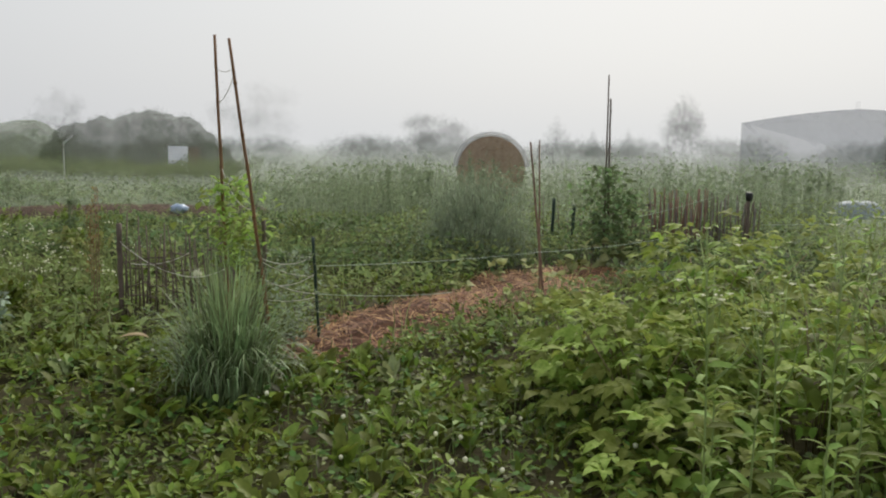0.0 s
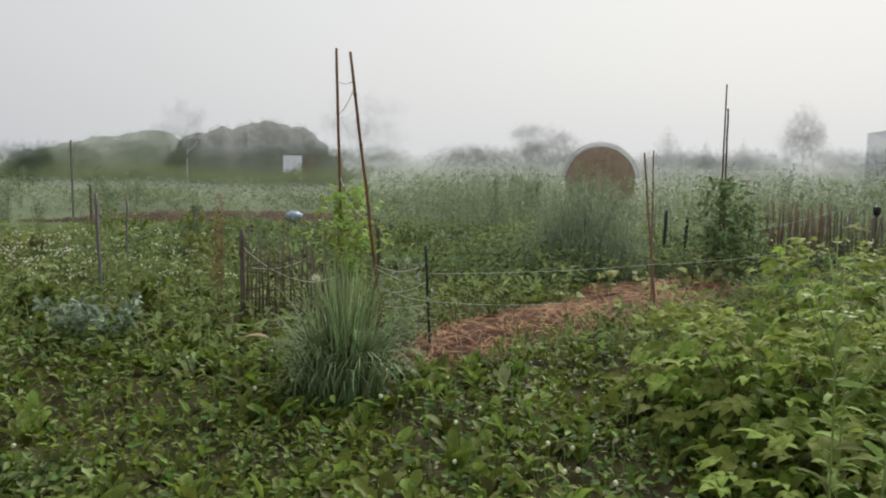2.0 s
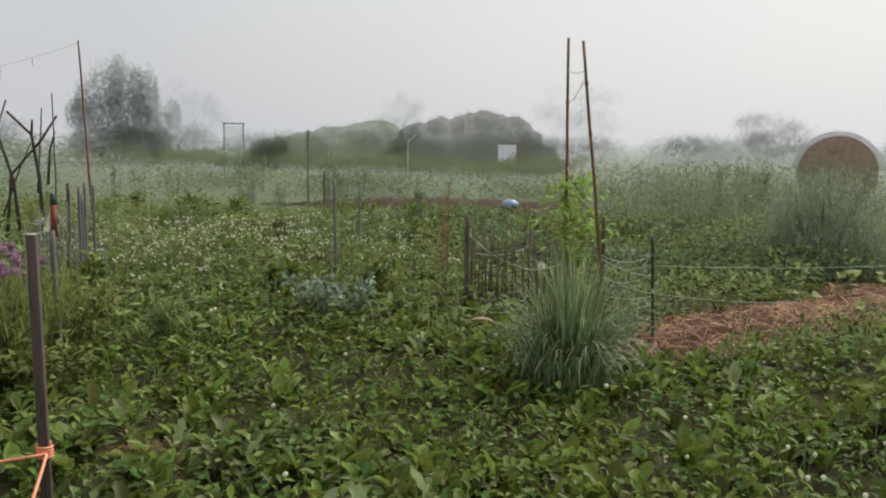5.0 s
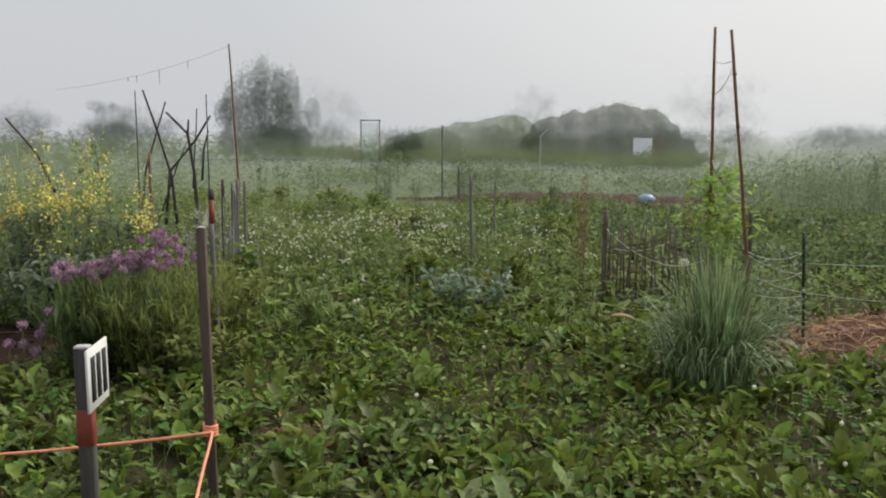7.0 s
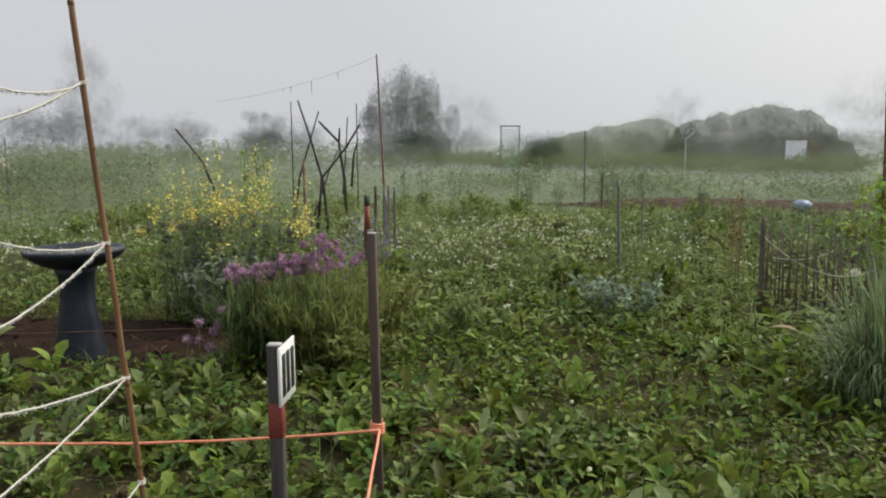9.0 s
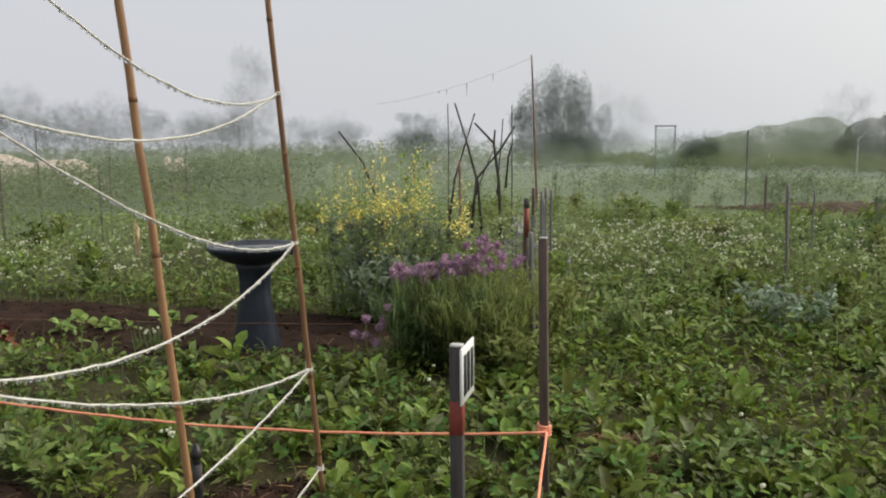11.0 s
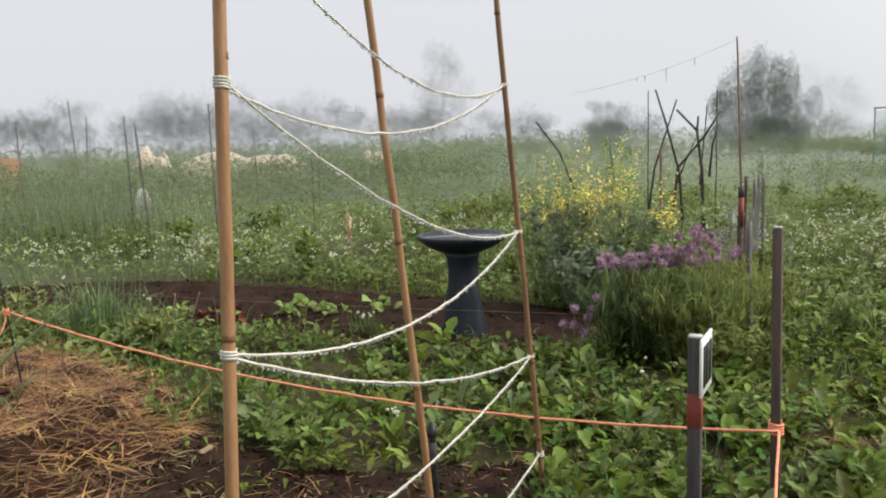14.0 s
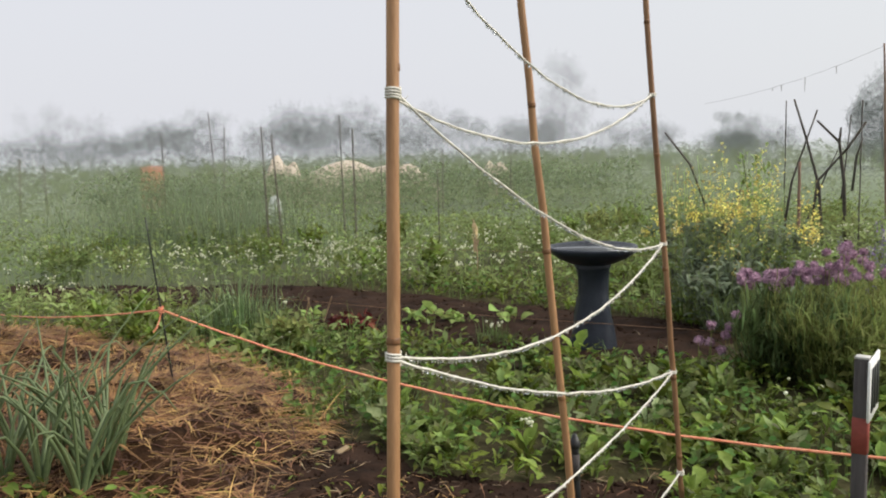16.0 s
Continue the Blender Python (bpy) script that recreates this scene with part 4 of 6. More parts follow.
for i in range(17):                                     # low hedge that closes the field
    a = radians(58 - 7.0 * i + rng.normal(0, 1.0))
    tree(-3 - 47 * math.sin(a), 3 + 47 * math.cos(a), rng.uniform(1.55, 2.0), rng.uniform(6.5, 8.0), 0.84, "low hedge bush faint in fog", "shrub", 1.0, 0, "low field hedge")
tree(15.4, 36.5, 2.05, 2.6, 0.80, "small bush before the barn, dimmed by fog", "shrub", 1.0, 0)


def bank(name, label, pts, deep, tone, clear):
    """A long overgrown mound along pts (x, y, top), shrubby all over."""
    L = np.array(pts)
    root = thing(name, label, "bank")
    span = L[-1, 0] - L[0, 0]
    lobes, k = [], int(abs(span) / 0.36)
    for i in range(k):
        x = L[0, 0] + span * (i + rng.uniform(0.2, 0.8)) / k
        top = float(np.interp(x, L[:, 0], L[:, 2])) * rng.uniform(0.97, 1.07)
        for f, e in ((0.26, 0.28), (0.54, 0.30), (0.82, 0.19)):
            w = rng.uniform(0.36, 0.52)
            lobes.append(((x + rng.normal(0, 0.08), 30.6 + rng.uniform(-0.35, 0.35) * deep * (1.1 - f), top * f), (w, deep * 0.4 * (1.2 - 0.6 * f), max(0.15, top * e))))
    crown(lobes, 5.0, tone, clear, root, 42000, 0.62)


# bank tones are lightened and see-through to imitate haze over them
bank("overgrown_bank", "long grassy bank overgrown with brambles", [(-26.5, 31.6, 0.2), (-24.5, 31.5, 1.15), (-22.5, 31.3, 1.6), (-20, 31.2, 1.95), (-19.0, 31.2, 1.95), (-18.3, 31.2, 1.5)], 2.2,
     ((0.14, 0.185, 0.09), (0.22, 0.265, 0.15)), 0.29)
bank("bramble_thicket", "dark domed thicket on the end of the bank", [(-18.6, 30.2, 0.9), (-17.8, 30.2, 1.8), (-16.6, 30.2, 2.05), (-15.4, 30.2, 2.3), (-14.6, 30.2, 2.4), (-13.9, 30.2, 2.25), (-13.0, 30.2, 2.2), (-12.2, 30.1, 1.7), (-11.6, 30.1, 1.0), (-11.2, 30.1, 0.3)], 1.4,
     ((0.09, 0.110, 0.075), (0.15, 0.170, 0.12)), 0.23)


def drying_frame(x, y):
    """Poles with a rail, a white cloth hung over it and a tan board at one end."""
    root = thing("drying_frame", "pole frame hung with a white cloth and a tan board", "frame", (x, y, 0))
    root.rotation_euler.z = radians(23)
    for pts in (((-0.52, 0.25, 0), (-0.37, 0, 1.07)), ((-0.52, -0.25, 0), (-0.37, 0, 1.07)), ((0.80, 0.2, 0), (0.76, 0, 1.07)), ((0.80, -0.2, 0), (0.76, 0, 1.07))):
        part("leg", tube(pts, 0.018, 6), M_FRAME, root)
    part("rail", tube([(-0.40, 0, 1.06), (0.2, 0, 1.055), (0.80, 0, 1.06)], 0.018, 6), M_FRAME, root)
    bm = bmesh.new()
    bmesh.ops.create_grid(bm, x_segments=22, y_segments=18, size=0.5)
    for v in bm.verts:
        u, w = v.co.x + 0.5, v.co.y + 0.5
        long = 0.62 + 0.16 * math.sin(7 * u + 1) * u + 0.14 * u
        v.co = Vector((-0.34 + 0.68 * u - 0.05 * w * math.sin(3 * u), -0.03 - 0.05 * w + 0.035 * w * math.sin(19 * u + 2 * w), 1.085 - long * w))
    bmesh.ops.solidify(bm, geom=bm.faces[:], thickness=0.012)
    part("cloth", bm, M_SHEET, root, "white cloth hanging in folds")
    b = bar(0.40, 0.03, 0.86, 0.006)
    bmesh.ops.translate(b, verts=b.verts, vec=(0.57, 0.02, 0.2))
    part("end_board", b, M_BOARD, root, "tan wooden board")


drying_frame(-12.65, 28.95)


def barn():
    p = EYE0 + (Vector((13.97, 57.98, 2.9)) - EYE0) * 1.5
    root = thing("barn", "long grey metal barn dimmed by fog", "barn", (p.x, p.y, 0))
    root.rotation_euler.z = radians(-16)
    half, deep, eave, rise = 10.6, 26.0, p.z, 1.35
    arc = [(half * (1 - math.cos(math.pi * i / 24)), eave + rise * (1 - abs(math.cos(math.pi * i / 24)) ** 1.5)) for i in range(25)]
    bm = bmesh.new()
    bm.faces.new([bm.verts.new((x, 0, z)) for x, z in [(0, -2.0), (2 * half, -2.0)] + arc[::-1]])
    bmesh.ops.solidify(bm, geom=bm.faces[:], thickness=0.12)
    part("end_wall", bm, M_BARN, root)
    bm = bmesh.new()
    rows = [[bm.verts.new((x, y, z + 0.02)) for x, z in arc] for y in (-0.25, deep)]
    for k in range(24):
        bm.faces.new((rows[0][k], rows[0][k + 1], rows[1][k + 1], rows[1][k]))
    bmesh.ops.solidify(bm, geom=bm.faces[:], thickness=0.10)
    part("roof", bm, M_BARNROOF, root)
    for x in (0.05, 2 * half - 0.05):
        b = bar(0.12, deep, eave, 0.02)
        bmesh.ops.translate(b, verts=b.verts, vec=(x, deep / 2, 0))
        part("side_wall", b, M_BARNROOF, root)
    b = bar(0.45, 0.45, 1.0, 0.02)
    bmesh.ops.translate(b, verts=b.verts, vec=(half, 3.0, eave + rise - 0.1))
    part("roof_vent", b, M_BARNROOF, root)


barn()


def gate_frame():
    root = thing("net_frame", "tall narrow frame with pale green netting", "frame", (-17.28, 19.03, 0))
    root.rotation_euler.z = radians(41)
    for x in (-0.28, 0.28):
        b = bar(0.05, 0.05, 1.62, 0.004)
        bmesh.ops.translate(b, verts=b.verts, vec=(x, 0, 0))
        part("upright", b, M_FRAME, root)
    b = bar(0.64, 0.05, 0.05, 0.004)
    bmesh.ops.translate(b, verts=b.verts, vec=(0, 0, 1.60))
    part("top_bar", b, M_FRAME, root)
    b = bar(0.50, 0.006, 1.4, 0.001)
    bmesh.ops.translate(b, verts=b.verts, vec=(0, 0, 0.15))
    part("netting", b, M_NET, root, "pale green garden netting")


gate_frame()


def hay_bale():
    root = thing("hay_bale", "round brown hay bale with white wrap on top", "hay bale", (-0.93, 19.4, 0))
    root.rotation_euler.z = radians(4)
    r = 0.80
    bm = bmesh.new()
    rings = []
    for y, rr in ((-0.6, 0.55), (-0.63, 0.90), (-0.58, 0.97), (0.0, 1.0), (0.58, 0.97), (0.6, 0.5)):
        rings.append([bm.verts.new((rr * r * math.sin(a) * (1 + 0.02 * noise.noise((a * 3, y, 0))), y + 0.015 * noise.noise((a * 8, rr * 9, 1)), r * 0.93 + rr * r * math.cos(a))) for a in (2 * math.pi * k / 40 for k in range(40))])
    for a, b in zip(rings, rings[1:]):
        for k in range(40):
            bm.faces.new((a[k], b[k], b[(k + 1) % 40], a[(k + 1) % 40]))
    bm.faces.new(rings[0])
    bm.faces.new(rings[-1][::-1])
    part("hay", bm, M_HAY, root)
    bm = bmesh.new()
    rows = []
    for i in range(29):
        a = radians(-84 + 168 * i / 28)
        rows.append([bm.verts.new((rr * math.sin(a), y, r * 0.93 + rr * math.cos(a))) for y, rr in ((-0.67, r * 0.96), (-0.70, r * 1.02), (-0.68, r * 1.09), (0.0, r * 1.11), (0.62, r * 1.06))])
    for a, b in zip(rows, rows[1:]):
        for k in range(4):
            bm.faces.new((a[k], b[k], b[k + 1], a[k + 1]))
    bmesh.ops.solidify(bm, geom=bm.faces[:], thickness=0.012)
    part("wrap", bm, M_WRAP, root, "white plastic wrap")
    n = 900
    a, q = rng.uniform(0, 6.28, n), rng.random(n) ** 0.5 * r * 0.95
    P = np.stack([q * np.sin(a), np.full(n, -0.615), r * 0.93 + q * np.cos(a)], 1)
    V, F = scattered(blade_shape(0.04, 1, 0.3), P, rng.normal(0, 0.3, n), rng.normal(1.0, 0.4, n), rng.uniform(0, 6, n), rng.uniform(0.08, 0.2, n))
    part("loose_hay", mesh_from("loose_hay", V, F, M_STRAW_RED), None, root)


hay_bale()


def tarp_heap(x, y, sx, sy, h, label):
    bm = bmesh.new()
    bmesh.ops.create_grid(bm, x_segments=26, y_segments=26, size=1)
    for v in bm.verts:
        u, w = v.co.x, v.co.y
        e = max(0, 1 - max(abs(u), abs(w)) ** 4)
        v.co = Vector((u * sx, w * sy, h * e ** 0.7 * (0.80 + 0.22 * noise.noise((u * 1.6 + x, w * 2.0, 3))) + 0.03 * noise.noise((u * 9, w * 9, 5))))
    thing("tarp_cover", label, "tarpaulin", (x, y, 0), data=mesh_bm("tarp_cover", bm, M_TARP))


tarp_heap(-22.2, 0.2, 0.6, 0.5, 1.38, "cream tarpaulin bunched over a heap")
tarp_heap(-21.9, 2.3, 0.9, 1.9, 1.18, "long heap under a cream tarpaulin")
tarp_heap(-21.3, 5.6, 0.5, 0.4, 1.05, "small heap under a cream tarpaulin")
bm = bmesh.new()
bmesh.ops.create_grid(bm, x_segments=24, y_segments=12, size=0.5)
for v in bm.verts:
    u, w = v.co.x, v.co.y
    v.co = Vector((1.0 * u, 0.55 * w, 0.33 * math.cos(math.pi * w) ** 0.5 * (1 - (2 * u) ** 6) + 0.02 * noise.noise((u * 8, w * 6, 2)) if abs(w) < 0.499 else 0.0))
bmesh.ops.solidify(bm, geom=bm.faces[:], thickness=0.01)
thing("row_cover", "low row cover of grey-blue plastic sheet", "row cover", (6.45, 16.9, 0), data=mesh_bm("row_cover", bm, M_COVER))
# barrel stands in for an indistinct orange spot, see-through as if hazed
b = lathe([(0.26, 0.0), (0.30, 0.3), (0.30, 0.7), (0.26, 1.08), (0.02, 1.10)], 20)
thing("barrel", "orange barrel in the grass, see-through to imitate haze", "barrel", (-22.3, -3.0, 0.0), data=mesh_bm("barrel", b, M_ORANGEFAR))

# ---------------------------------------------------------------- poles, posts, cords


def pole(name, label, pts, r, mat, nodes=(), r2=None, category="pole", group="", sides=10):
    """A pole through pts, with thickened joints at the given heights."""
    pts = [Vector(p) for p in pts]
    root = thing(name, label, category, pts[0], group)
    line = [pts[0].lerp(pts[-1], i / 12) - pts[0] for i in range(13)] if len(pts) == 2 else [p - pts[0] for p in pts]
    part("shaft", tube(line, r, sides, r2 or r, 0.0015 if r > 0.008 else 0), mat, root)
    for z in nodes:
        q = pts[0].lerp(pts[-1], (z - pts[0].z) / (pts[-1].z - pts[0].z)) - pts[0]
        d = (pts[-1] - pts[0]).normalized()
        part("joint", tube([q - d * 0.007, q - d * 0.002, q + d * 0.002, q + d * 0.007], r * 1.08, sides, r * 1.06), M_NODE, root)
    return root


def on(a, b, z):
    a, b = Vector(a), Vector(b)
    return a.lerp(b, (z - a.z) / (b.z - a.z))


B1 = ((-1.745, -0.742, -0.05), (-1.985, -0.622, 2.06))
B2 = ((-2.42, -0.045, -0.05), (-2.57, -0.19, 2.12))
B3 = ((-2.955, 0.578, -0.02), (-2.945, 0.395, 2.08))
pole("bamboo_pole", "thick tan bamboo pole leaning over bare soil", B1, 0.0130, M_BAMBOO, (0.45, 1.03, 1.56, 1.9), group="bamboo trellis")
pole("bamboo_pole", "tan bamboo pole tilted in the soil", B2, 0.0112, M_BAMBOO, (0.30, 0.68, 1.10, 1.51, 1.9), group="bamboo trellis")
pole("bamboo_pole", "slim brown bamboo pole tied with white cord", B3, 0.0098, M_BAMBOO2, (0.25, 0.55, 0.95, 1.35, 1.8), group="bamboo trellis")


def cord(label, a, b, sag, r, mat, drops=0, shift=0.0, name="cord", group="", n=40, fuzz=0):
    pts = sagging(a, b, sag, n, shift)
    root = thing(name, label, "cord", pts[0], group)
    part("strand", tube([p - pts[0] for p in pts], r, 6, None, 0.0010), mat, root)
    if fuzz:
        t = rng.random(fuzz)
        P = np.array([pts[min(int(q * n), n - 1)].lerp(pts[min(int(q * n), n - 1) + 1], q * n % 1) - pts[0] for q in t])
        V, F = scattered(blade_shape(0.20, 1, 0.2), P, rng.uniform(0, 6.28, fuzz), rng.normal(2.8, 0.9, fuzz), rng.normal(0, 0.8, fuzz), rng.uniform(0.004, 0.015, fuzz))
        tagged(part("fluff", mesh_from("fluff", V, F, mat), None, root), kind="stuff")
    if drops:
        t = rng.random(drops)
        P = np.array([pts[min(int(q * n), n - 1)].lerp(pts[min(int(q * n), n - 1) + 1], q * n % 1) - pts[0] for q in t])
        P[:, 2] -= r * 2.0
        V, F = scattered(ball_shape(), P, np.zeros(drops), np.zeros(drops), np.zeros(drops), rng.uniform(0.004, 0.0085, drops)[:, None] * np.array((0.8, 0.8, 1.25)))
        tagged(part("dew", mesh_from("dew", V, F, M_DEW), None, root, "clear dew drops"), kind="stuff")


M_DEW = bpy.data.materials.new("dew")
M_DEW.use_nodes = True
_p = M_DEW.node_tree.nodes["Principled BSDF"]
_p.inputs["Transmission Weight"].default_value, _p.inputs["Roughness"].default_value, _p.inputs["IOR"].default_value = 0.9, 0.02, 1.33
_p.inputs["Base Color"].default_value = (0.95, 0.97, 1, 1)

W = "white woollen cord hung with dew between bamboo poles"
for a, b, sag, sh in ((on(*B1, 1.87), on(*B3, 1.555), 0.158, 0.1), (on(*B1, 1.50), on(*B3, 1.56), 0.125, 0.0), (on(*B1, 1.515), on(*B3, 1.04), 0.11, 0.2),
                      (on(*B3, 1.04), on(*B1, 1.0), 0.128, 0.0), (on(*B1, 0.995), on(*B3, 0.575), 0.075, 0.0), (on(*B3, 0.57), on(*B1, 0.52), 0.06, 0.0), (on(*B3, 0.19), on(*B1, 0.10), 0.03, 0.0)):
    cord(W, a, b, sag, 0.0029, M_CORD, 120, sh, group="trellis cords", fuzz=800)


def binding(label, at, axis, r, turns, mat, thick=0.0028):
    """Cord wound several times round a pole."""
    d = Vector(axis).normalized()
    s = d.cross(Vector((1, 0, 0))).normalized()
    u = s.cross(d)
    pts = [(r + thick * 0.6) * (math.cos(a) * s + math.sin(a) * u) + d * (k / (turns * 12) - 0.5) * turns * thick * 2.1 for k, a in ((k, 2 * math.pi * k / 12) for k in range(turns * 12 + 1))]
    thing("binding", label, "cord", at, data=mesh_bm("binding", tube(pts, thick, 5), mat))


for P, z, r, turns in ((B1, 1.51, 0.013, 4), (B1, 1.0, 0.013, 3), (B3, 1.557, 0.0098, 2), (B3, 1.04, 0.0098, 2), (B3, 0.573, 0.0098, 2), (B3, 0.19, 0.0098, 3)):
    binding("white cord wound round a bamboo pole", on(*P, z), Vector(P[1]) - Vector(P[0]), r, turns, M_CORD)

# corner post, numbered post and the orange twine
CORNER = Vector((-2.445, 1.215, 0))
root = thing("corner_post", "weathered brown wooden post with pale sawn top", "post", CORNER)
root.rotation_euler.z = radians(38)
part("shaft", bar(0.031, 0.027, 1.045, 0.003, (-0.012, 0.0)), M_POST, root)
b = bar(0.028, 0.024, 0.004, 0.001)
bmesh.ops.translate(b, verts=b.verts, vec=(-0.012, 0, 1.0455))
part("sawn_top", b, M_ENDGRAIN, root, "pale sawn top")
POST = Vector((-1.975, 0.490, 0))
root = thing("number_post", "grey square post with red band and white number plate", "post", POST)
root.rotation_euler.z = radians(131)
part("shaft", bar(0.030, 0.034, 0.862, 0.003, (0, 0)), M_GREYPOST, root)
b = bar(0.0325, 0.0365, 0.092, 0.002)
bmesh.ops.translate(b, verts=b.verts, vec=(0, 0, 0.626))
part("red_band", b, M_RED, root, "faded red painted band")
b = bar(0.029, 0.033, 0.006, 0.001)
bmesh.ops.translate(b, verts=b.verts, vec=(0, 0, 0.863))
part("cap", b, M_ENDGRAIN, root, "pale sawn top")
b = bar(0.145, 0.006, 0.150, 0.001)
bmesh.ops.translate(b, verts=b.verts, vec=(0.032, -0.0205, 0.715))
plate = part("number_plate", b, M_PLATE, root, "white plate with dark bars")
for x in (-0.008, 0.032, 0.074):
    b = bar(0.026, 0.003, 0.108, 0.0008)
    bmesh.ops.translate(b, verts=b.verts, vec=(x, -0.0245, 0.736))
    part("dark_bar", b, M_BLACK, plate)
ROD = ((-4.868, -1.330, -0.02), (-4.855, -1.430, 1.08))
pole("thin_rod", "thin black rod leaning out of the straw", ROD, 0.006, M_BLACK, r2=0.004, category="rod", sides=6)
TIE = (-2.418, 1.198, 0.347)
O = "orange twine stretched from post to post"
cord(O, on(*ROD, 0.59), TIE, 0.13, 0.0050, M_ROPE, name="twine", group="orange twine")
cord(O, on(*ROD, 0.59), (-7.9, -2.95, 0.10), 0.03, 0.0050, M_ROPE, name="twine", group="orange twine")
cord(O, TIE, (0.57, -1.74, 0.10), 0.02, 0.0050, M_ROPE, name="twine", group="orange twine")
binding("orange twine wound round the corner post", (-2.450, 1.215, 0.347), (0, 0, 1), 0.020, 4, M_ROPE, 0.005)
binding("knot of orange twine on a thin rod", on(*ROD, 0.59), (0, 0, 1), 0.007, 3, M_ROPE, 0.005)
cord("loose end of orange twine", on(*ROD, 0.58), (-4.83, -1.43, 0.48), 0.02, 0.004, M_ROPE, name="twine", group="orange twine")
cord("thin rusty wire along the vegetable bed", (-7.5, -1.2, 0.24), (-4.003, 2.495, 0.28), 0.03, 0.0013, M_WIRE, name="wire")
cord("thin rusty wire along the vegetable bed", (-8.6, 0.3, 0.42), (-5.53, 3.79, 0.45), 0.02, 0.0013, M_WIRE, name="wire")
riser = pole("sprinkler_riser", "black plastic sprinkler riser with a grey collar", ((-2.50, -0.030, -0.02), (-2.515, -0.036, 0.54)), 0.0115, M_BLACK, (), category="sprinkler")
part("collar", tube([(-0.0113, -0.005, 0.43), (-0.0137, -0.0055, 0.51)], 0.0135, 10), M_GREYPOST, riser, "scuffed grey collar")
part("nozzle", lathe([(0.012, 0.545), (0.0165, 0.552), (0.0165, 0.566), (0.010, 0.574), (0.006, 0.590), (0.002, 0.592)], 12), M_BLACK, riser).location = (-0.0155, -0.006, -0.02)

# the pair of tall canes over the peas
PL, PR = ((-2.02, 5.05, 0.0), (-1.92, 4.62, 1.995)), ((-1.66, 4.86, 0.0), (-1.745, 4.38, 1.945))
pole("bamboo_cane", "tall brown bamboo cane standing among the peas", PL, 0.012, M_BAMBOO2, (0.4, 0.8, 1.2, 1.6), 0.009, group="pea canes")
pole("bamboo_cane", "tall dark bamboo cane leaning among the peas", PR, 0.012, M_BAMBOO2, (0.5, 0.9, 1.4, 1.7), 0.009, group="pea canes")
for z0, z1, s in ((1.80, 1.78, 0.02), (1.60, 1.75, 0.04), (1.20, 0.95, 0.08)):
    cord("thin pale cord between two canes", on(*PL, z0), on(*PR, z1), s, 0.0022, M_CORD, name="cord", group="pea cords", n=10)
GP = ((-1.395, 5.05, 0.0), (-1.42, 4.98, 0.745))
pole("garden_stake", "dark green steel garden stake", GP, 0.010, M_GREENPOST, category="stake")
for z0, z1, s in ((0.64, 0.62, 0.05), (0.62, 0.48, 0.03), (0.48, 0.50, 0.05), (0.50, 0.36, 0.02), (0.36, 0.34, 0.02)):
    cord("pale twine slung from cane to stake", on(*PR, z0), on(*GP, z1), s, 0.0028, M_CORD, name="cord", group="pea cords", n=10)
cord("thin pale green twine along the straw bed", on(*GP, 0.55), (0.11, 6.83, 0.45), 0.02, 0.0022, M_GREENCORD, name="twine", group="bed twine")
cord("thin pale green twine along the straw bed", (0.11, 6.83, 0.45), (1.5, 9.0, 0.36), 0.02, 0.0022, M_GREENCORD, name="twine", group="bed twine")
cord("thin pale green twine along the straw bed", on(*GP, 0.36), (-0.58, 5.9, 0.24), 0.02, 0.0022, M_GREENCORD, name="twine", group="bed twine")
cord("thin pale green twine along the fence", (0.9, 9.6, 0.45), (2.2, 10.1, 0.75), 0.02, 0.003, M_GREENCORD, name="twine", group="bed twine")
cord("thin pale green twine beyond the raspberries", (2.75, 9.9, 0.45), (6.5, 11.5, 0.55), 0.04, 0.003, M_GREENCORD, name="twine", group="bed twine")
pole("dark_stake", "short dark stake beside the tall cane", ((-1.74, 4.99, 0.0), (-1.745, 4.96, 0.86)), 0.014, M_TWIG, category="stake")
pole("dark_stake", "short dark stake at the end of the twig fence", ((-2.05, 5.19, 0.0), (-2.06, 5.17, 0.69)), 0.017, M_TWIG, category="stake")


def twig_fence(label, a, b, n, h, r, mat, rails, low=0.6):
    """A low fence of upright twigs woven with thin rails."""
    a, b = Vector(a), Vector(b)
    root = thing("twig_fence", label, "fence", a)
    for i in range(n):
        q = (b - a) * ((i + rng.uniform(-0.3, 0.3)) / max(n - 1, 1))
        hh = h * rng.uniform(low, 1.0)
        lean = rng.normal(0, 0.05, 2) * hh
        part("upright", tube([q + Vector((0, 0, -0.03)), q + Vector((lean[0] * 0.4, lean[1] * 0.4, hh * 0.5)), q + Vector((lean[0], lean[1], hh))], r * rng.uniform(0.7, 1.4), 5, r * 0.6), mat, root)
    for z in rails:
        pts = [(b - a) * (i / 10) + Vector((0.02 * (-1) ** i, 0.02 * (-1) ** i, z + rng.normal(0, 0.03))) for i in range(11)]
        part("rail", tube(pts, r * 0.8, 5), mat, root)
    return root


twig_fence("low rustic fence of bare upright twigs", (-3.02, 5.52, 0), (-2.30, 5.72, 0), 30, 0.84, 0.0075, M_TWIG, (0.12, 0.2, 0.3, 0.42, 0.5))
twig_fence("short run of bare twigs behind the peas", (-2.30, 5.72, 0), (-2.05, 5.20, 0), 13, 0.66, 0.0075, M_TWIG, (0.15, 0.28, 0.42))
twig_fence("few pale split canes along the brown fence", (1.55, 10.25, 0), (2.65, 10.05, 0), 13, 0.86, 0.010, M_STAKE, (), 0.6)
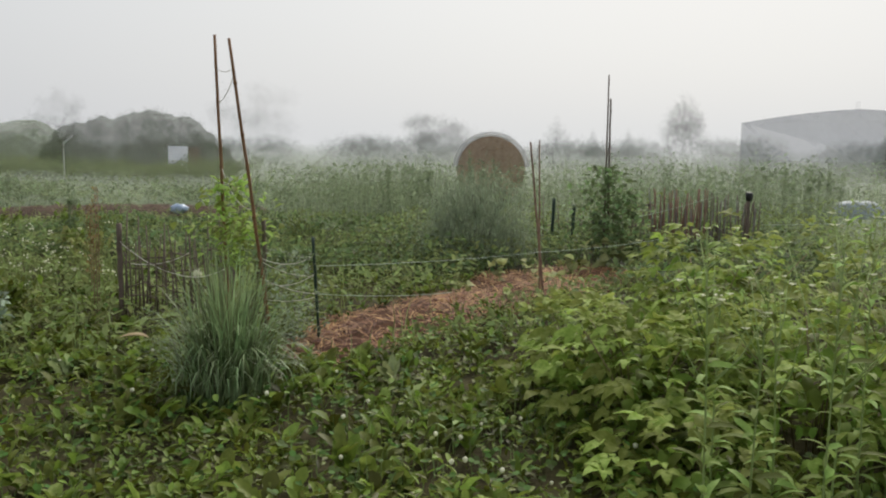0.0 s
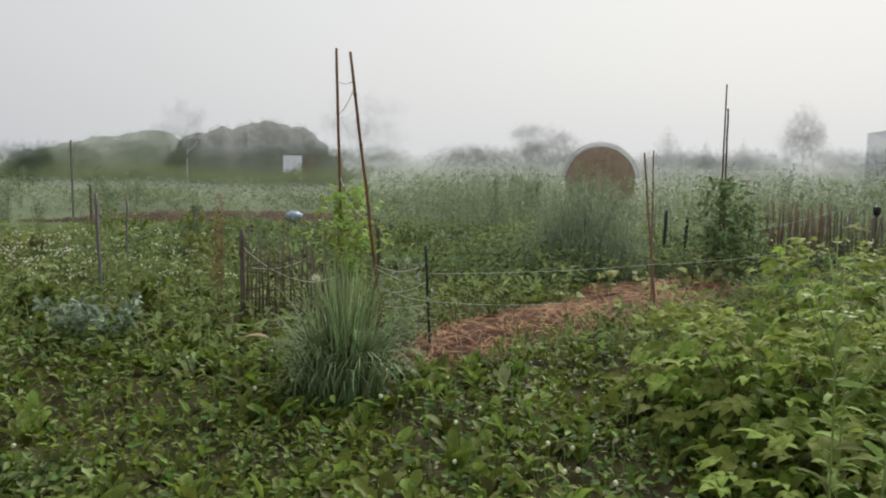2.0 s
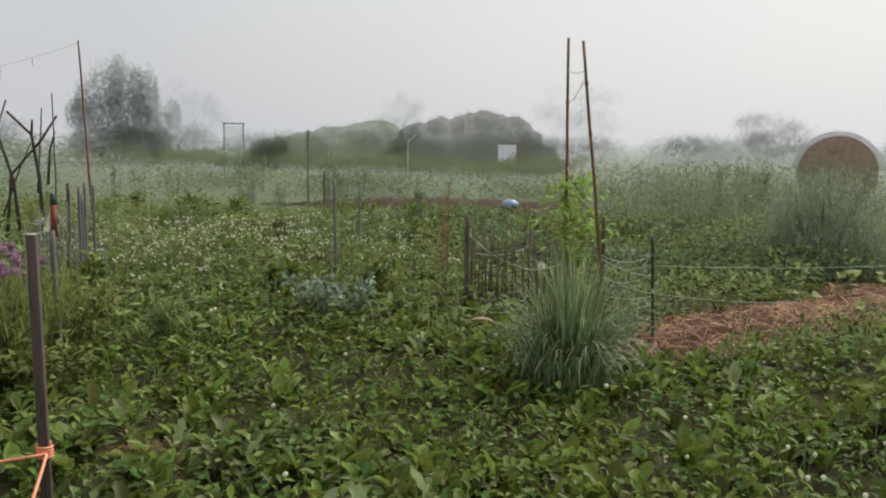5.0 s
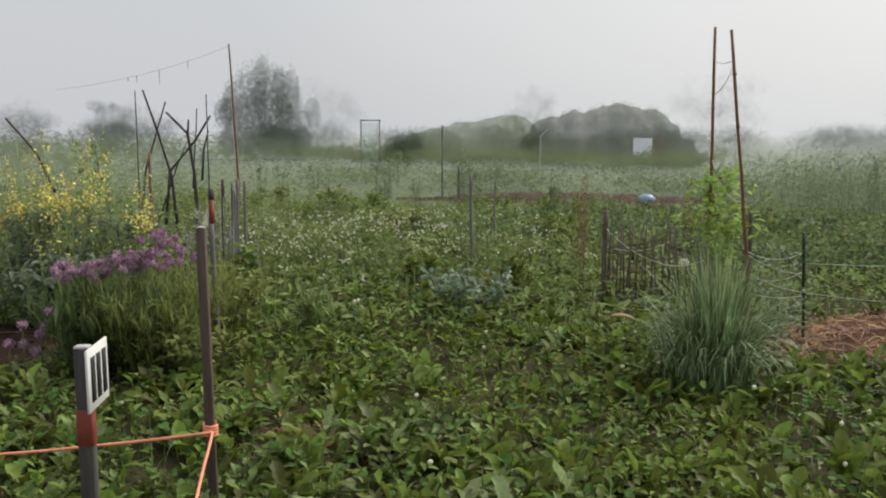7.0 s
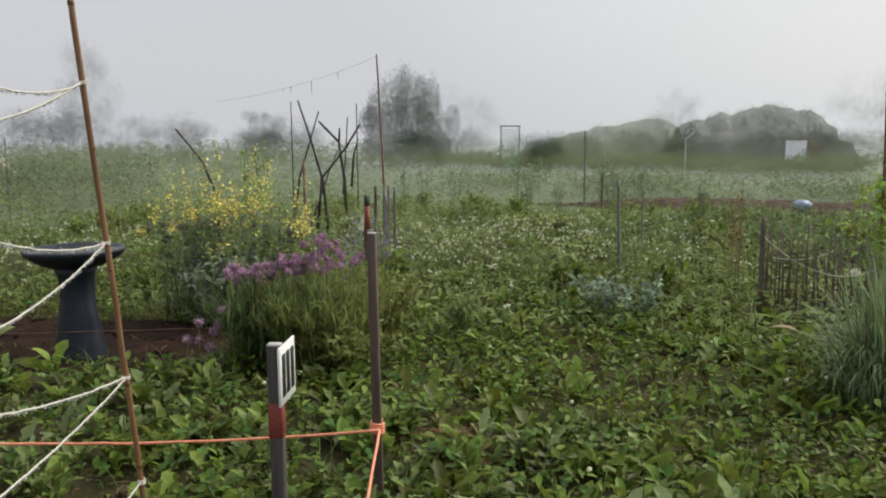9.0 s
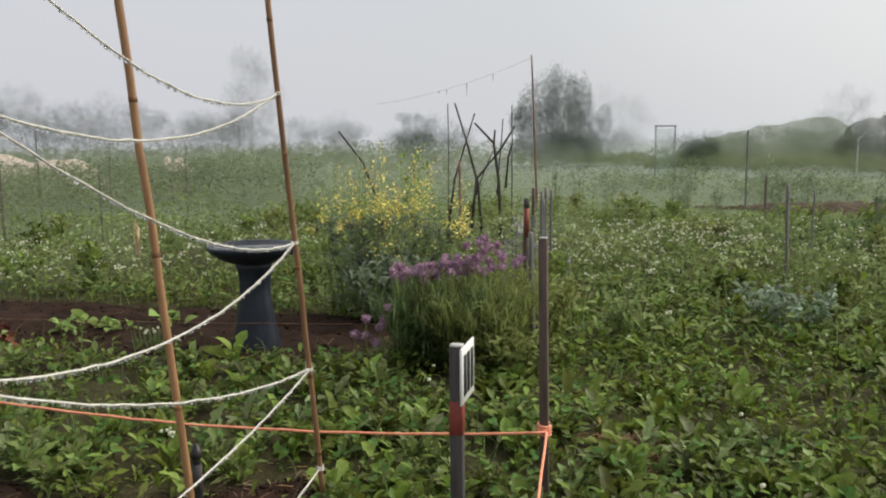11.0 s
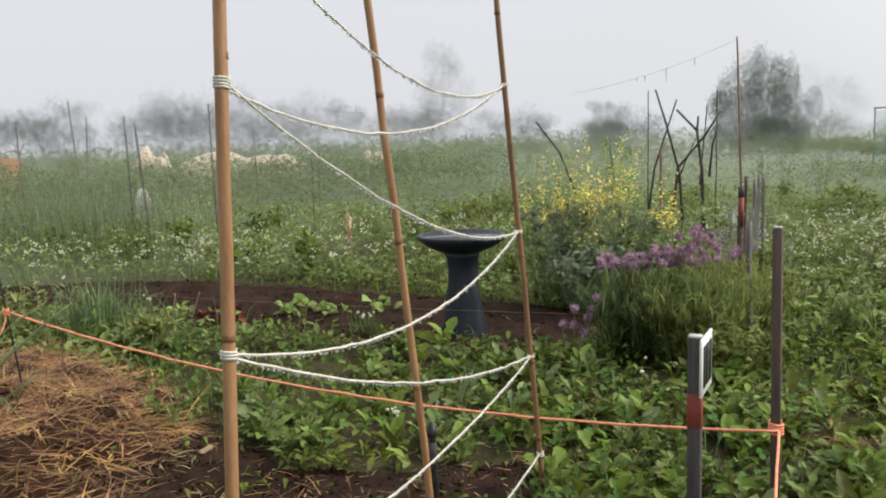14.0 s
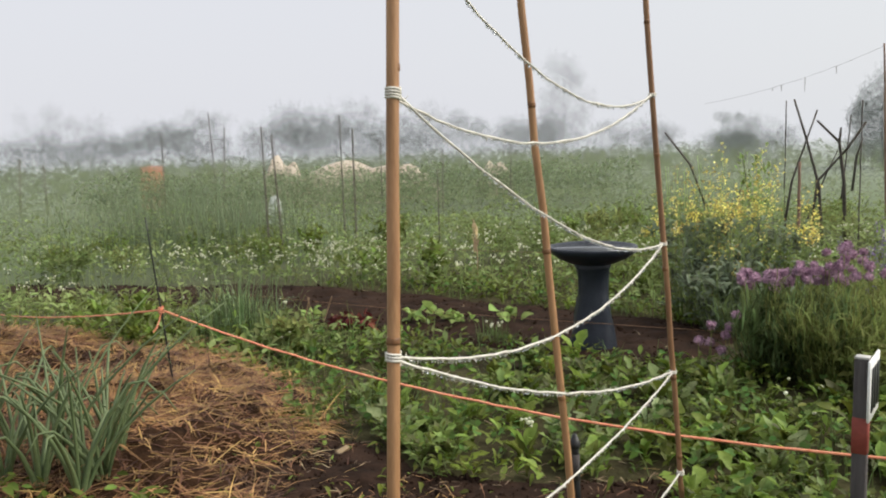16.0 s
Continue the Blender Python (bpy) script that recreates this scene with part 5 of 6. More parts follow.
for a, b in (((-3.02, 5.50, 0.62), (-2.62, 5.62, 0.36)), ((-2.95, 5.52, 0.45), (-2.55, 5.66, 0.52)), ((-2.62, 5.62, 0.36), (-2.2, 5.5, 0.44))):
    cord("loop of pale string on the twig fence", a, b, 0.04, 0.004, M_CORD, name="string", group="fence strings", n=10)
pole("fence_post", "dark end post of the twig fence", ((-3.02, 5.51, 0), (-3.02, 5.515, 0.745)), 0.020, M_TWIG, category="post")
twig_fence("brown fence of close-set upright twigs", (1.50, 10.35, 0), (2.15, 10.2, 0), 30, 0.88, 0.013, M_TWIG_RED, (0.30,), 0.72)
twig_fence("dark fence of uneven upright twigs", (2.15, 10.2, 0), (2.75, 10.1, 0), 20, 0.82, 0.012, M_TWIG, (0.30,), 0.7)
twig_fence("grey fence of thin upright twigs", (0.95, 10.4, 0), (1.55, 10.35, 0), 12, 0.76, 0.012, M_TWIG, (0.35, 0.6), 0.7)
twig_fence("row of short dark sticks in the grass", (0.2, 10.9, 0), (1.0, 10.7, 0), 9, 0.72, 0.008, M_TWIG, (0.3,), 0.5)
for p, h in (((0.285, 10.43), 0.68), ((0.54, 10.42), 0.60), ((0.78, 10.1), 0.55), ((0.83, 9.8), 0.50)):
    pole("garden_stake", "short dark green stake along the bed", ((p[0], p[1], 0), (p[0] + 0.02, p[1], h)), 0.022, M_GREENPOST, category="stake", group="bed stakes")
b = lathe([(0.03, 0.0), (0.042, 0.03), (0.045, 0.08), (0.04, 0.10), (0.015, 0.105)], 14)
thing("flower_pot", "dark upturned pot on a fence stake", "pot", (2.62, 10.05, 0.72), data=mesh_bm("flower_pot", b, M_BLACK))
pole("support_stick", "stick upholding the dark pot", ((2.62, 10.05, 0), (2.62, 10.05, 0.73)), 0.018, M_TWIG, category="stake")
pole("cane", "thin brown cane leaning over the straw bed", ((0.135, 7.0, 0), (-0.016, 6.85, 1.385)), 0.012, M_TWIG_RED, (), 0.008, "cane", "bed canes")
pole("cane", "thin brown cane crossing another over the bed", ((0.10, 7.05, 0), (0.062, 7.03, 1.405)), 0.010, M_TWIG_RED, (), 0.006, "cane", "bed canes")
pole("cane", "tall thin dark cane above climbing plants", ((0.86, 9.4, 0), (0.846, 9.396, 2.149)), 0.014, M_TWIG, (), 0.008, "cane", "bed canes")
pole("cane", "tall thin dark cane above climbing plants", ((0.90, 9.4, 0), (0.874, 9.393, 1.885)), 0.014, M_TWIG, (), 0.010, "cane", "bed canes")

# stakes along the flower bed
pole("grey_stake", "grey weathered stake beside the chives", ((-4.0, 2.497, 0), (-4.015, 2.481, 0.835)), 0.016, M_STAKE, category="stake", sides=4)
red = pole("red_topped_stake", "dark stake with a faded red upper part", ((-4.72, 3.043, 0), (-4.723, 3.038, 0.78)), 0.018, M_POST, category="stake", sides=4)
part("red_top", tube([(0, 0, 0.70), (0, 0, 0.9)], 0.020, 4), M_RED, red, "faded red painted part")
part("dark_cap", tube([(0, 0, 0.9), (0, 0, 0.97)], 0.021, 4), M_GREYPOST, red)
bm = bmesh.new()
bm.faces.new([bm.verts.new(v) for v in ((-0.050, -0.044, 0.735), (-0.012, -0.010, 0.72), (-0.012, -0.010, 0.88))])
bmesh.ops.solidify(bm, geom=bm.faces[:], thickness=0.004)
part("white_flag", bm, M_WHITE, red, "small white triangular flag")
for q, h, m in (((-5.53, 3.79), 0.97, M_POST), ((-5.63, 3.97), 0.93, M_STAKE), ((-5.76, 4.13), 0.95, M_STAKE), ((-5.70, 4.05), 0.86, M_STAKE), ((-6.1, 4.5), 0.9, M_STAKE)):
    pole("grey_stake", "grey weathered stake in the flower bed row", ((*q, 0), (q[0], q[1] + 0.01, h)), 0.014, m, category="stake", group="row of stakes", sides=4)
pole("grey_stake", "grey stake standing alone in the meadow", ((-4.67, 6.08, 0), (-4.69, 6.067, 0.95)), 0.015, M_STAKE, category="stake", sides=4)
pole("grey_stake", "thin grey stake in the meadow", ((-4.95, 6.9, 0), (-4.95, 6.92, 0.85)), 0.010, M_STAKE, category="stake", sides=4)
pole("thin_pole", "thin brown pole far off in the meadow", ((-9.64, 12.36, 0), (-9.64, 12.36, 1.44)), 0.018, M_STAKE, category="pole")
pole("thin_pole", "short stake on the tilled row", ((-8.3, 11.0, 0), (-8.3, 11.0, 0.75)), 0.02, M_TWIG, category="pole")
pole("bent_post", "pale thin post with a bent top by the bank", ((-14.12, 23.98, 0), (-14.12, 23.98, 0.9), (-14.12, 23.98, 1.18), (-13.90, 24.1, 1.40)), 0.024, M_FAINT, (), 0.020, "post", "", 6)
FP = ((-11.40, 8.93, 0.0), (-11.47, 8.84, 2.76))
pole("tall_pole", "tall thin weathered pole holding a line", FP, 0.024, M_TWIG_RED, (), 0.013, "pole")
cord("sagging line from a tall pole", on(*FP, 2.72), (-12.9, 6.6, 1.95), 0.10, 0.0022, M_STAKEFAR, name="line")
for t, L in ((0.25, 0.12), (0.42, 0.22), (0.55, 0.10), (0.6, 0.05)):
    p = Vector(on(*FP, 2.72)).lerp(Vector((-12.9, 6.6, 1.95)), t) - Vector((0, 0, 0.38 * t * (1 - t) + 0.004))
    pole("hanging_strip", "thin strip hanging from the line", (p, p - Vector((0, 0, L))), 0.006, M_TWIG, (), 0.003, "strip", "strips on the line", 4)


def branch_tripod():
    D = "bare forked branches crossed as a climbing frame"
    lines = [([(-9.30, 6.12, 0.0), (-9.33, 6.08, 0.75), (-9.42, 5.95, 1.35), (-9.51, 5.83, 1.84)], 0.030), ([(-9.60, 5.75, 0.0), (-9.52, 5.83, 0.83), (-9.36, 6.05, 1.70)], 0.026),
             ([(-9.14, 6.32, 0.0), (-9.16, 6.30, 0.80), (-9.20, 6.25, 1.30), (-9.36, 6.05, 1.57)], 0.036), ([(-9.40, 6.0, 0.0), (-9.34, 6.06, 0.82), (-9.14, 6.32, 1.22), (-9.02, 6.47, 1.53)], 0.032),
             ([(-9.20, 6.25, 1.30), (-9.19, 6.26, 1.48)], 0.026), ([(-9.10, 6.37, 0.70), (-9.08, 6.40, 1.12), (-9.04, 6.45, 1.34)], 0.024), ([(-9.50, 5.9, 0), (-9.30, 6.15, 0.9), (-9.22, 6.25, 1.2)], 0.016)]
    for pts, r in lines:
        pole("branch", D, pts, r * 0.72, M_BRANCH, (), r * 0.40, "branch", "branch frame", 6)
    for a, b, r in (((-9.57, 5.76, 0), (-9.57, 5.76, 1.83), 0.011), ((-9.05, 6.44, 0), (-9.05, 6.44, 1.80), 0.012), ((-9.2, 6.3, 0.6), (-9.13, 6.35, 1.62), 0.012), ((-8.75, 5.36, 0), (-8.75, 5.36, 1.09), 0.026), ((-9.75, 5.5, 0), (-9.85, 5.35, 1.1), 0.014), ((-10.0, 5.2, 0.1), (-9.9, 5.4, 0.85), 0.012)):
        pole("branch", "thin upright stick by the branch frame", (a, b), r * 0.8, M_TWIG_RED if r > 0.02 else M_BRANCH, (), r * 0.6, "branch", "branch frame", 6)
    pole("branch", "bare stick leaning out of the meadow", ((-10.05, 4.95, 0.5), (-10.18, 4.78, 1.06), (-10.33, 4.51, 1.48)), 0.015, M_BRANCH, (), 0.014, "branch", "", 6)


branch_tripod()
for x, y, h, r, lx, ly in ((-11.25, -0.60, 1.70, 0.028, -0.03, -0.02), (-11.22, -0.42, 1.60, 0.030, -0.06, -0.08), (-12.2, 0.50, 1.87, 0.024, 0, -0.01), (-12.18, 0.66, 1.67, 0.032, 0, 0),
                           (-18.2, -1.35, 2.2, 0.03, -0.05, -0.1), (-18.2, -1.25, 1.9, 0.03, 0.0, 0.1), (-18.23, -2.39, 1.82, 0.03, 0, 0), (-16.0, 1.7, 1.55, 0.026, 0, 0), (-14.5, 2.5, 1.35, 0.025, 0.02, 0.03), (-10.8, 1.55, 1.10, 0.02, 0, 0),
                           (-22, -6.0, 1.35, 0.05, 0.05, 0.1), (-22, -5.4, 1.2, 0.05, 0, 0), (-14, 3.6, 1.4, 0.02, 0, 0)):
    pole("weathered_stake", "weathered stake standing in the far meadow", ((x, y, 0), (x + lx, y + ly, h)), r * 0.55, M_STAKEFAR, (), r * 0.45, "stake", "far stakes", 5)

# blue bag on the tilled row, pale crate by the rushes, wood chip on the soil
bm = bmesh.new()
bmesh.ops.create_icosphere(bm, subdivisions=3, radius=1)
for v in bm.verts:
    k = 1 + 0.35 * noise.noise(v.co * 2.3) + 0.15 * noise.noise(v.co * 6)
    v.co = Vector((v.co.x * 0.16 * k, v.co.y * 0.10 * k, max(-0.06, v.co.z * 0.085 * k + 0.04)))
thing("plastic_bag", "crumpled pale blue plastic bag on tilled soil", "bag", (-6.15, 13.85, 0.10), data=mesh_bm("plastic_bag", bm, M_BLUE))
bm = bmesh.new()
bmesh.ops.create_icosphere(bm, subdivisions=2, radius=1)
for v in bm.verts:
    k = 1 + 0.3 * noise.noise(v.co * 2.1 + Vector((3, 1, 0)))
    v.co = Vector((v.co.x * 0.14 * k, v.co.y * 0.13 * k, max(0, v.co.z * 0.40 * k + 0.25)))
thing("white_sack", "small white sack among the meadow stakes", "sack", (-14.6, -0.35, 0.0), data=mesh_bm("white_sack", bm, M_WRAP))
b = bar(0.030, 0.062, 0.022, 0.004, (0.008, 0.004))
ob = thing("wood_chip", "pale chip of wood on dark soil", "wood chip", (-3.99, -0.565, 0.028), data=mesh_bm("wood_chip", b, M_DRY, False))
ob.rotation_euler = (0.25, 0.35, 0.5)

# ---------------------------------------------------------------- bird bath
root = thing("bird_bath", "dark blue stoneware bird bath holding shallow water", "bird bath", (-5.40, 1.30, 0))
part("pedestal", lathe([(0.168, -0.02), (0.160, 0.05), (0.140, 0.14), (0.118, 0.26), (0.104, 0.38), (0.099, 0.48), (0.110, 0.56), (0.135, 0.61)], 36, 0.014), M_BATH, root)
part("bowl", lathe([(0.10, 0.595), (0.15, 0.605), (0.22, 0.635), (0.275, 0.675), (0.292, 0.700), (0.290, 0.716), (0.272, 0.716), (0.25, 0.700), (0.18, 0.672), (0.05, 0.662)], 48, 0.016), M_BATH, root)
part("water", lathe([(0.262, 0.704), (0.262, 0.709)], 40), M_WATER, root, "still grey water")

# ---------------------------------------------------------------- plants
M_COMFREY = leafy("blue_grey_leaf", (0.135, 0.200, 0.140), (0.280, 0.355, 0.250), gloss=0.3)
M_YGREEN = leafy("young_pea_leaf", (0.24, 0.36, 0.07), (0.36, 0.48, 0.13))
LEAF = leaf_shape(0.5, 5, 0.16, 0.45, 0.42, 0.10)
SMALL = leaf_shape(0.45, 2, 0.12, 0.3, 0.5)
HAIR = leaf_shape(0.07, 3, 0.1, 0.4, 0.4)
NARROW = leaf_shape(0.16, 3, 0.1, 0.4, 0.4)
BALL = ball_shape(0.12)


def compound_leaf(size, mat, seed):
    """A raspberry leaf: one large and two side leaflets on a short stalk."""
    r = np.random.default_rng(seed)
    soups = []
    for yaw, s, y in ((0, 1.0, 0.42), (1.05, 0.80, 0.36), (-1.05, 0.80, 0.36), (1.45, 0.62, 0.10), (-1.45, 0.62, 0.10))[:5 if seed % 2 else 3]:
        shape = spoon_shape(0.56, ((0, 0.06), (0.06, 0.46), (0.16, 0.86), (0.24, 0.84), (0.34, 1.0), (0.44, 0.88), (0.54, 0.88), (0.64, 0.66), (0.74, 0.62), (0.85, 0.34), (1.0, 0.03)), 0.16, 0.42, 0.05)
        soups.append(scattered(shape, np.array([[0, y * size, 0.0]]), np.array([yaw]), np.array([r.normal(-0.02, 0.12)]), np.array([r.normal(0, 0.15)]), np.array([s * size])))
    V, F = joined(*soups)
    b = len(V)
    w = 0.012 * size
    V = np.concatenate([V, [(-w, 0, 0), (w, 0, 0), (w, 0.44 * size, 0.004), (-w, 0.44 * size, 0.004)]])
    return mesh_from("leaf", V, F + [(b, b + 1, b + 2, b + 3)], mat)


RASP_LEAVES = [compound_leaf(s, M_RASP, i) for i, s in enumerate((0.075, 0.090, 0.105, 0.120, 0.085, 0.100))]
RASP_TIPS = [compound_leaf(s, M_RASPTIP, 11 + i) for i, s in enumerate((0.04, 0.05, 0.06, 0.07))]


def mound_points(n, c, r, h, lo=0.0):
    """Places over a domed plant, with the outward direction."""
    a, u = rng.uniform(0, 6.28, n), rng.random(n)
    t = np.arccos(1 - u * (1 - lo))
    k = rng.uniform(0.80, 1.06, n)
    d = np.stack([np.sin(t) * np.cos(a), np.sin(t) * np.sin(a), np.cos(t)], 1)
    bumps = 1 + 0.10 * np.sin(3 * a + c[0] * 7) * np.sin(2.5 * t) + 0.08 * np.sin(7 * a + 4 * t)
    return np.array((c[0], c[1], 0)) + d * np.array((r, r, h)) * (k * bumps)[:, None], a, t


def raspberry(c, r, h, leaves, inner, label):
    root = thing("raspberry_bush", label, "shrub", (c[0], c[1], 0), "raspberry patch")
    lines = []
    for _ in range(9):
        a, q = rng.uniform(0, 6.28), rng.uniform(0.2, 0.9) * r
        lines.append([(0.25 * q * math.cos(a), 0.25 * q * math.sin(a), -0.02), (0.6 * q * math.cos(a), 0.6 * q * math.sin(a), h * 0.6), (q * math.cos(a), q * math.sin(a), h * rng.uniform(0.75, 0.95))])
    for pts in lines:
        part("cane", tube(pts, 0.005, 5, 0.003), M_CANE, root)
        for k in range(5):                              # young leaves round the tip
            ob = part("young_leaf", RASP_TIPS[rng.integers(4)], None, root)
            ob.location = Vector(pts[2]) + Vector((0, 0, 0.10 * h + 0.02 * k))
            ob.rotation_euler = (rng.uniform(0.1, 0.8), rng.normal(0, 0.2), 2.4 * k + rng.normal(0, 0.3))
    P, a, t = mound_points(leaves, (0, 0), r, h)
    for p, aa, tt in zip(P, a, t):
        if p[2] < 0.06:
            continue
        ob = part("leaf", RASP_LEAVES[rng.integers(6)], None, root)
        ob.location = p
        ob.rotation_euler = (rng.normal(0.12 - 0.45 * math.sin(tt), 0.25), rng.normal(0, 0.25), aa - math.pi / 2 + rng.normal(0, 0.6))
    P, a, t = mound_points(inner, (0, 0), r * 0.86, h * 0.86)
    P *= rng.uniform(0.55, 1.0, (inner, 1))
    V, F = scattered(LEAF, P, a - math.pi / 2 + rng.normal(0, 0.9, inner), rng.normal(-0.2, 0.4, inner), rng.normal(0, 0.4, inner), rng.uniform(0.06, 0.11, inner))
    tagged(part("inner_foliage", mesh_from("inner_foliage", V, F, M_RASP2), None, root, "inner leaves, darkened in colour as if shaded"), kind="stuff")


R = "light green raspberry bush with broad toothed leaves"
raspberry((0.56, 3.50), 0.50, 0.60, 190, 420, R)
raspberry((0.30, 3.95), 0.36, 0.50, 95, 240, R)
raspberry((1.05, 4.55), 0.55, 0.88, 220, 480, "taller raspberry bush behind the others, yellowish tips")
raspberry((1.25, 3.35), 0.62, 0.72, 190, 480, R)
raspberry((2.05, 4.10), 0.75, 0.78, 60, 480, "raspberry bush at the far side of the patch")
raspberry((0.62, 2.82), 0.42, 0.30, 100, 240, "low raspberry suckers at the edge of the patch")
raspberry((1.85, 3.10), 0.50, 0.62, 40, 300, R)


def flowering_stem(x, y, h, label, lean, petals=M_WHITE, k=6):
    """A tall branched weed with narrow leaves and small white flowers at the tips."""
    root = thing("flowering_weed", label, "wildflower", (x, y, 0), "tall flowering weeds")
    main = [Vector((lean[0] * t * t, lean[1] * t * t, h * t)) for t in (0, 0.25, 0.5, 0.75, 1.0)]
    part("stem", tube(main, 0.005, 6, 0.002), M_STEM, root)
    tips = [main[-1]]
    for i in range(k):
        t = rng.uniform(0.5, 0.95)
        b = Vector((lean[0] * t * t, lean[1] * t * t, h * t))
        a = rng.uniform(0, 6.28)
        L = (1.05 - t) * h * rng.uniform(0.5, 0.9)
        e = b + Vector((math.cos(a) * L * 0.55, math.sin(a) * L * 0.55, L * 0.85))
        part("side_stem", tube([b, b.lerp(e, 0.5) + Vector((0.01, 0, -0.02)), e], 0.003, 5, 0.0015), M_STEM, root)
        tips.append(e)
    n = 44
    t = rng.random(n)
    P = np.array([[lean[0] * q * q, lean[1] * q * q, h * q] for q in t])
    V, F = scattered(leaf_shape(0.26, 4, 0.15, 0.5, 0.45, 0.12), P, rng.uniform(0, 6.28, n), rng.uniform(0.1, 1.0, n), rng.normal(0, 0.3, n), (0.13 - 0.07 * t) * rng.uniform(0.6, 1.2, n))
    tagged(part("foliage", mesh_from("foliage", V, F, M_PEA), None, root), kind="stuff")
    tp = np.array([v[:] for v in tips])
    n = len(tips) * 5
    P = np.repeat(tp, 5, 0) + rng.normal(0, 0.012, (n, 3))
    V, F = scattered(SMALL, P, rng.uniform(0, 6.28, n), rng.uniform(0.2, 1.3, n), rng.normal(0, 0.4, n), rng.uniform(0.015, 0.04, n))
    tagged(part("bud_growth", mesh_from("bud_growth", V, F, M_PEA), None, root), kind="stuff")
    for p in tips[:6]:
        n = 5
        V, F = scattered(leaf_shape(0.8, 2, 0.1, 0.2, 0.6), np.repeat([p[:]], n, 0), np.arange(n) * 1.2566, np.full(n, 0.35), np.zeros(n), np.full(n, 0.019))
        part("flower", mesh_from("flower", V, F, petals), None, root, "small white flower")


S = "tall branching weed with tiny white flowers"
for x, y, h, lx, ly in ((0.58, 2.35, 0.98, -0.03, 0.02), (0.74, 2.40, 0.92, 0.03, 0.0), (0.94, 2.30, 1.02, 0.02, 0.02), (1.02, 2.45, 0.98, 0.05, 0.0), (0.86, 2.55, 0.80, -0.04, 0), (1.14, 2.30, 0.9, 0.06, 0), (1.2, 2.7, 1.0, 0.0, 0.02), (0.66, 2.62, 0.72, 0.0, 0.0)):
    flowering_stem(x, y, h + 0.13, S, (lx, ly))


def grass_tuft(x, y, h, spread, n, label, mat, width=0.008, bend=0.75, category="grass"):
    root = thing("grass_tuft", label, category, (x, y, 0))
    m = n // 4
    for name, bent, tilt, reach, base in (("inner_grass", 0.35, 0.0, 1.0, 0.30), ("middle_grass", 1.0, 0.0, 0.95, 0.38), ("outer_grass", 1.8, -0.03, 0.86, 0.46), ("drooping_grass", 2.7, -0.08, 0.80, 0.52)):
        a = rng.uniform(0, 6.28, m)
        q = rng.random(m) ** 0.6 * spread * base
        L = h * reach * rng.uniform(0.55, 1.08, m)
        V, F = scattered(blade_shape(1.0, 7, bend * bent), np.stack([-q * np.sin(a), q * np.cos(a), np.full(m, -0.01)], 1), a + rng.normal(0, 0.7, m), rng.normal(tilt, 0.06, m), rng.normal(0, 0.06, m),
                         np.stack([width * rng.uniform(0.7, 1.2, m), L, L], 1))
        tagged(part(name, mesh_from(name, V, F, mat), None, root), kind="stuff")


grass_tuft(-1.57, 3.80, 0.84, 0.44, 760, "large arching tuft of grey-green grass", M_TUFT, 0.0115, 0.72)
grass_tuft(-1.72, 3.95, 0.56, 0.5, 140, "smaller tuft of grey-green grass behind another", M_TUFT, 0.008, 0.8)
grass_tuft(-6.85, -1.0, 0.54, 0.8, 380, "dense tuft of chives on the vegetable bed", M_ONION, 0.007, 0.6, "chives")
grass_tuft(-8.4, -2.2, 0.28, 0.5, 140, "low grey tuft on the far edge of the bed", M_TUFT, 0.007, 0.9)
grass_tuft(-5.85, 0.75, 0.22, 0.35, 120, "small green tuft on the vegetable bed", M_GRASS, 0.006, 0.8)
grass_tuft(-4.0, 4.9, 0.26, 0.6, 140, "low tuft of pale arching grass", M_MEADOW, 0.008, 1.0)
grass_tuft(-4.6, 6.6, 0.50, 0.9, 240, "loose tuft of pale meadow grass", M_MEADOW, 0.008, 1.0)
grass_tuft(-3.9, 7.0, 0.42, 0.8, 200, "loose tuft of pale meadow grass", M_MEADOW, 0.008, 1.0)


def globe_flower(x, y, z, d, mat, label, lean=(0, 0), name="allium", group="", florets=70):
    """An allium: a bare stalk and a ball of florets."""
    root = thing(name, label, "flower", (x, y, 0), group)
    part("stalk", tube([(0, 0, 0), (lean[0] * 0.4, lean[1] * 0.4, z * 0.5), (lean[0], lean[1], z)], 0.0030, 5, 0.0022), M_HERB, root)
    n = florets
    v = rng.normal(0, 1, (n, 3))
    v /= np.linalg.norm(v, axis=1)[:, None]
    c = np.array((lean[0], lean[1], z))
    yaw, pitch = np.arctan2(-v[:, 0], v[:, 1]), np.arcsin(v[:, 2])
    V, F = scattered(leaf_shape(0.42, 2, 0.2, 0.1, 0.6), np.repeat(c[None], n, 0) + v * d * 0.22 * np.array((1, 1, 0.85)), yaw, pitch, rng.uniform(0, 3, n), np.full(n, d * 0.30) * rng.uniform(0.65, 1.25, n))
    W, G = BALL[0] * d * 0.55 + c, BALL[1]
    F = F.tolist() + (G + len(V)).tolist()
    tagged(part("flower_head", mesh_from("flower_head", np.concatenate([V, W]), F, mat), None, root), kind="stuff")
    return root


globe_flower(-1.875, 4.165, 0.617, 0.055, M_WHITE, "single white allium head above the grass tuft")
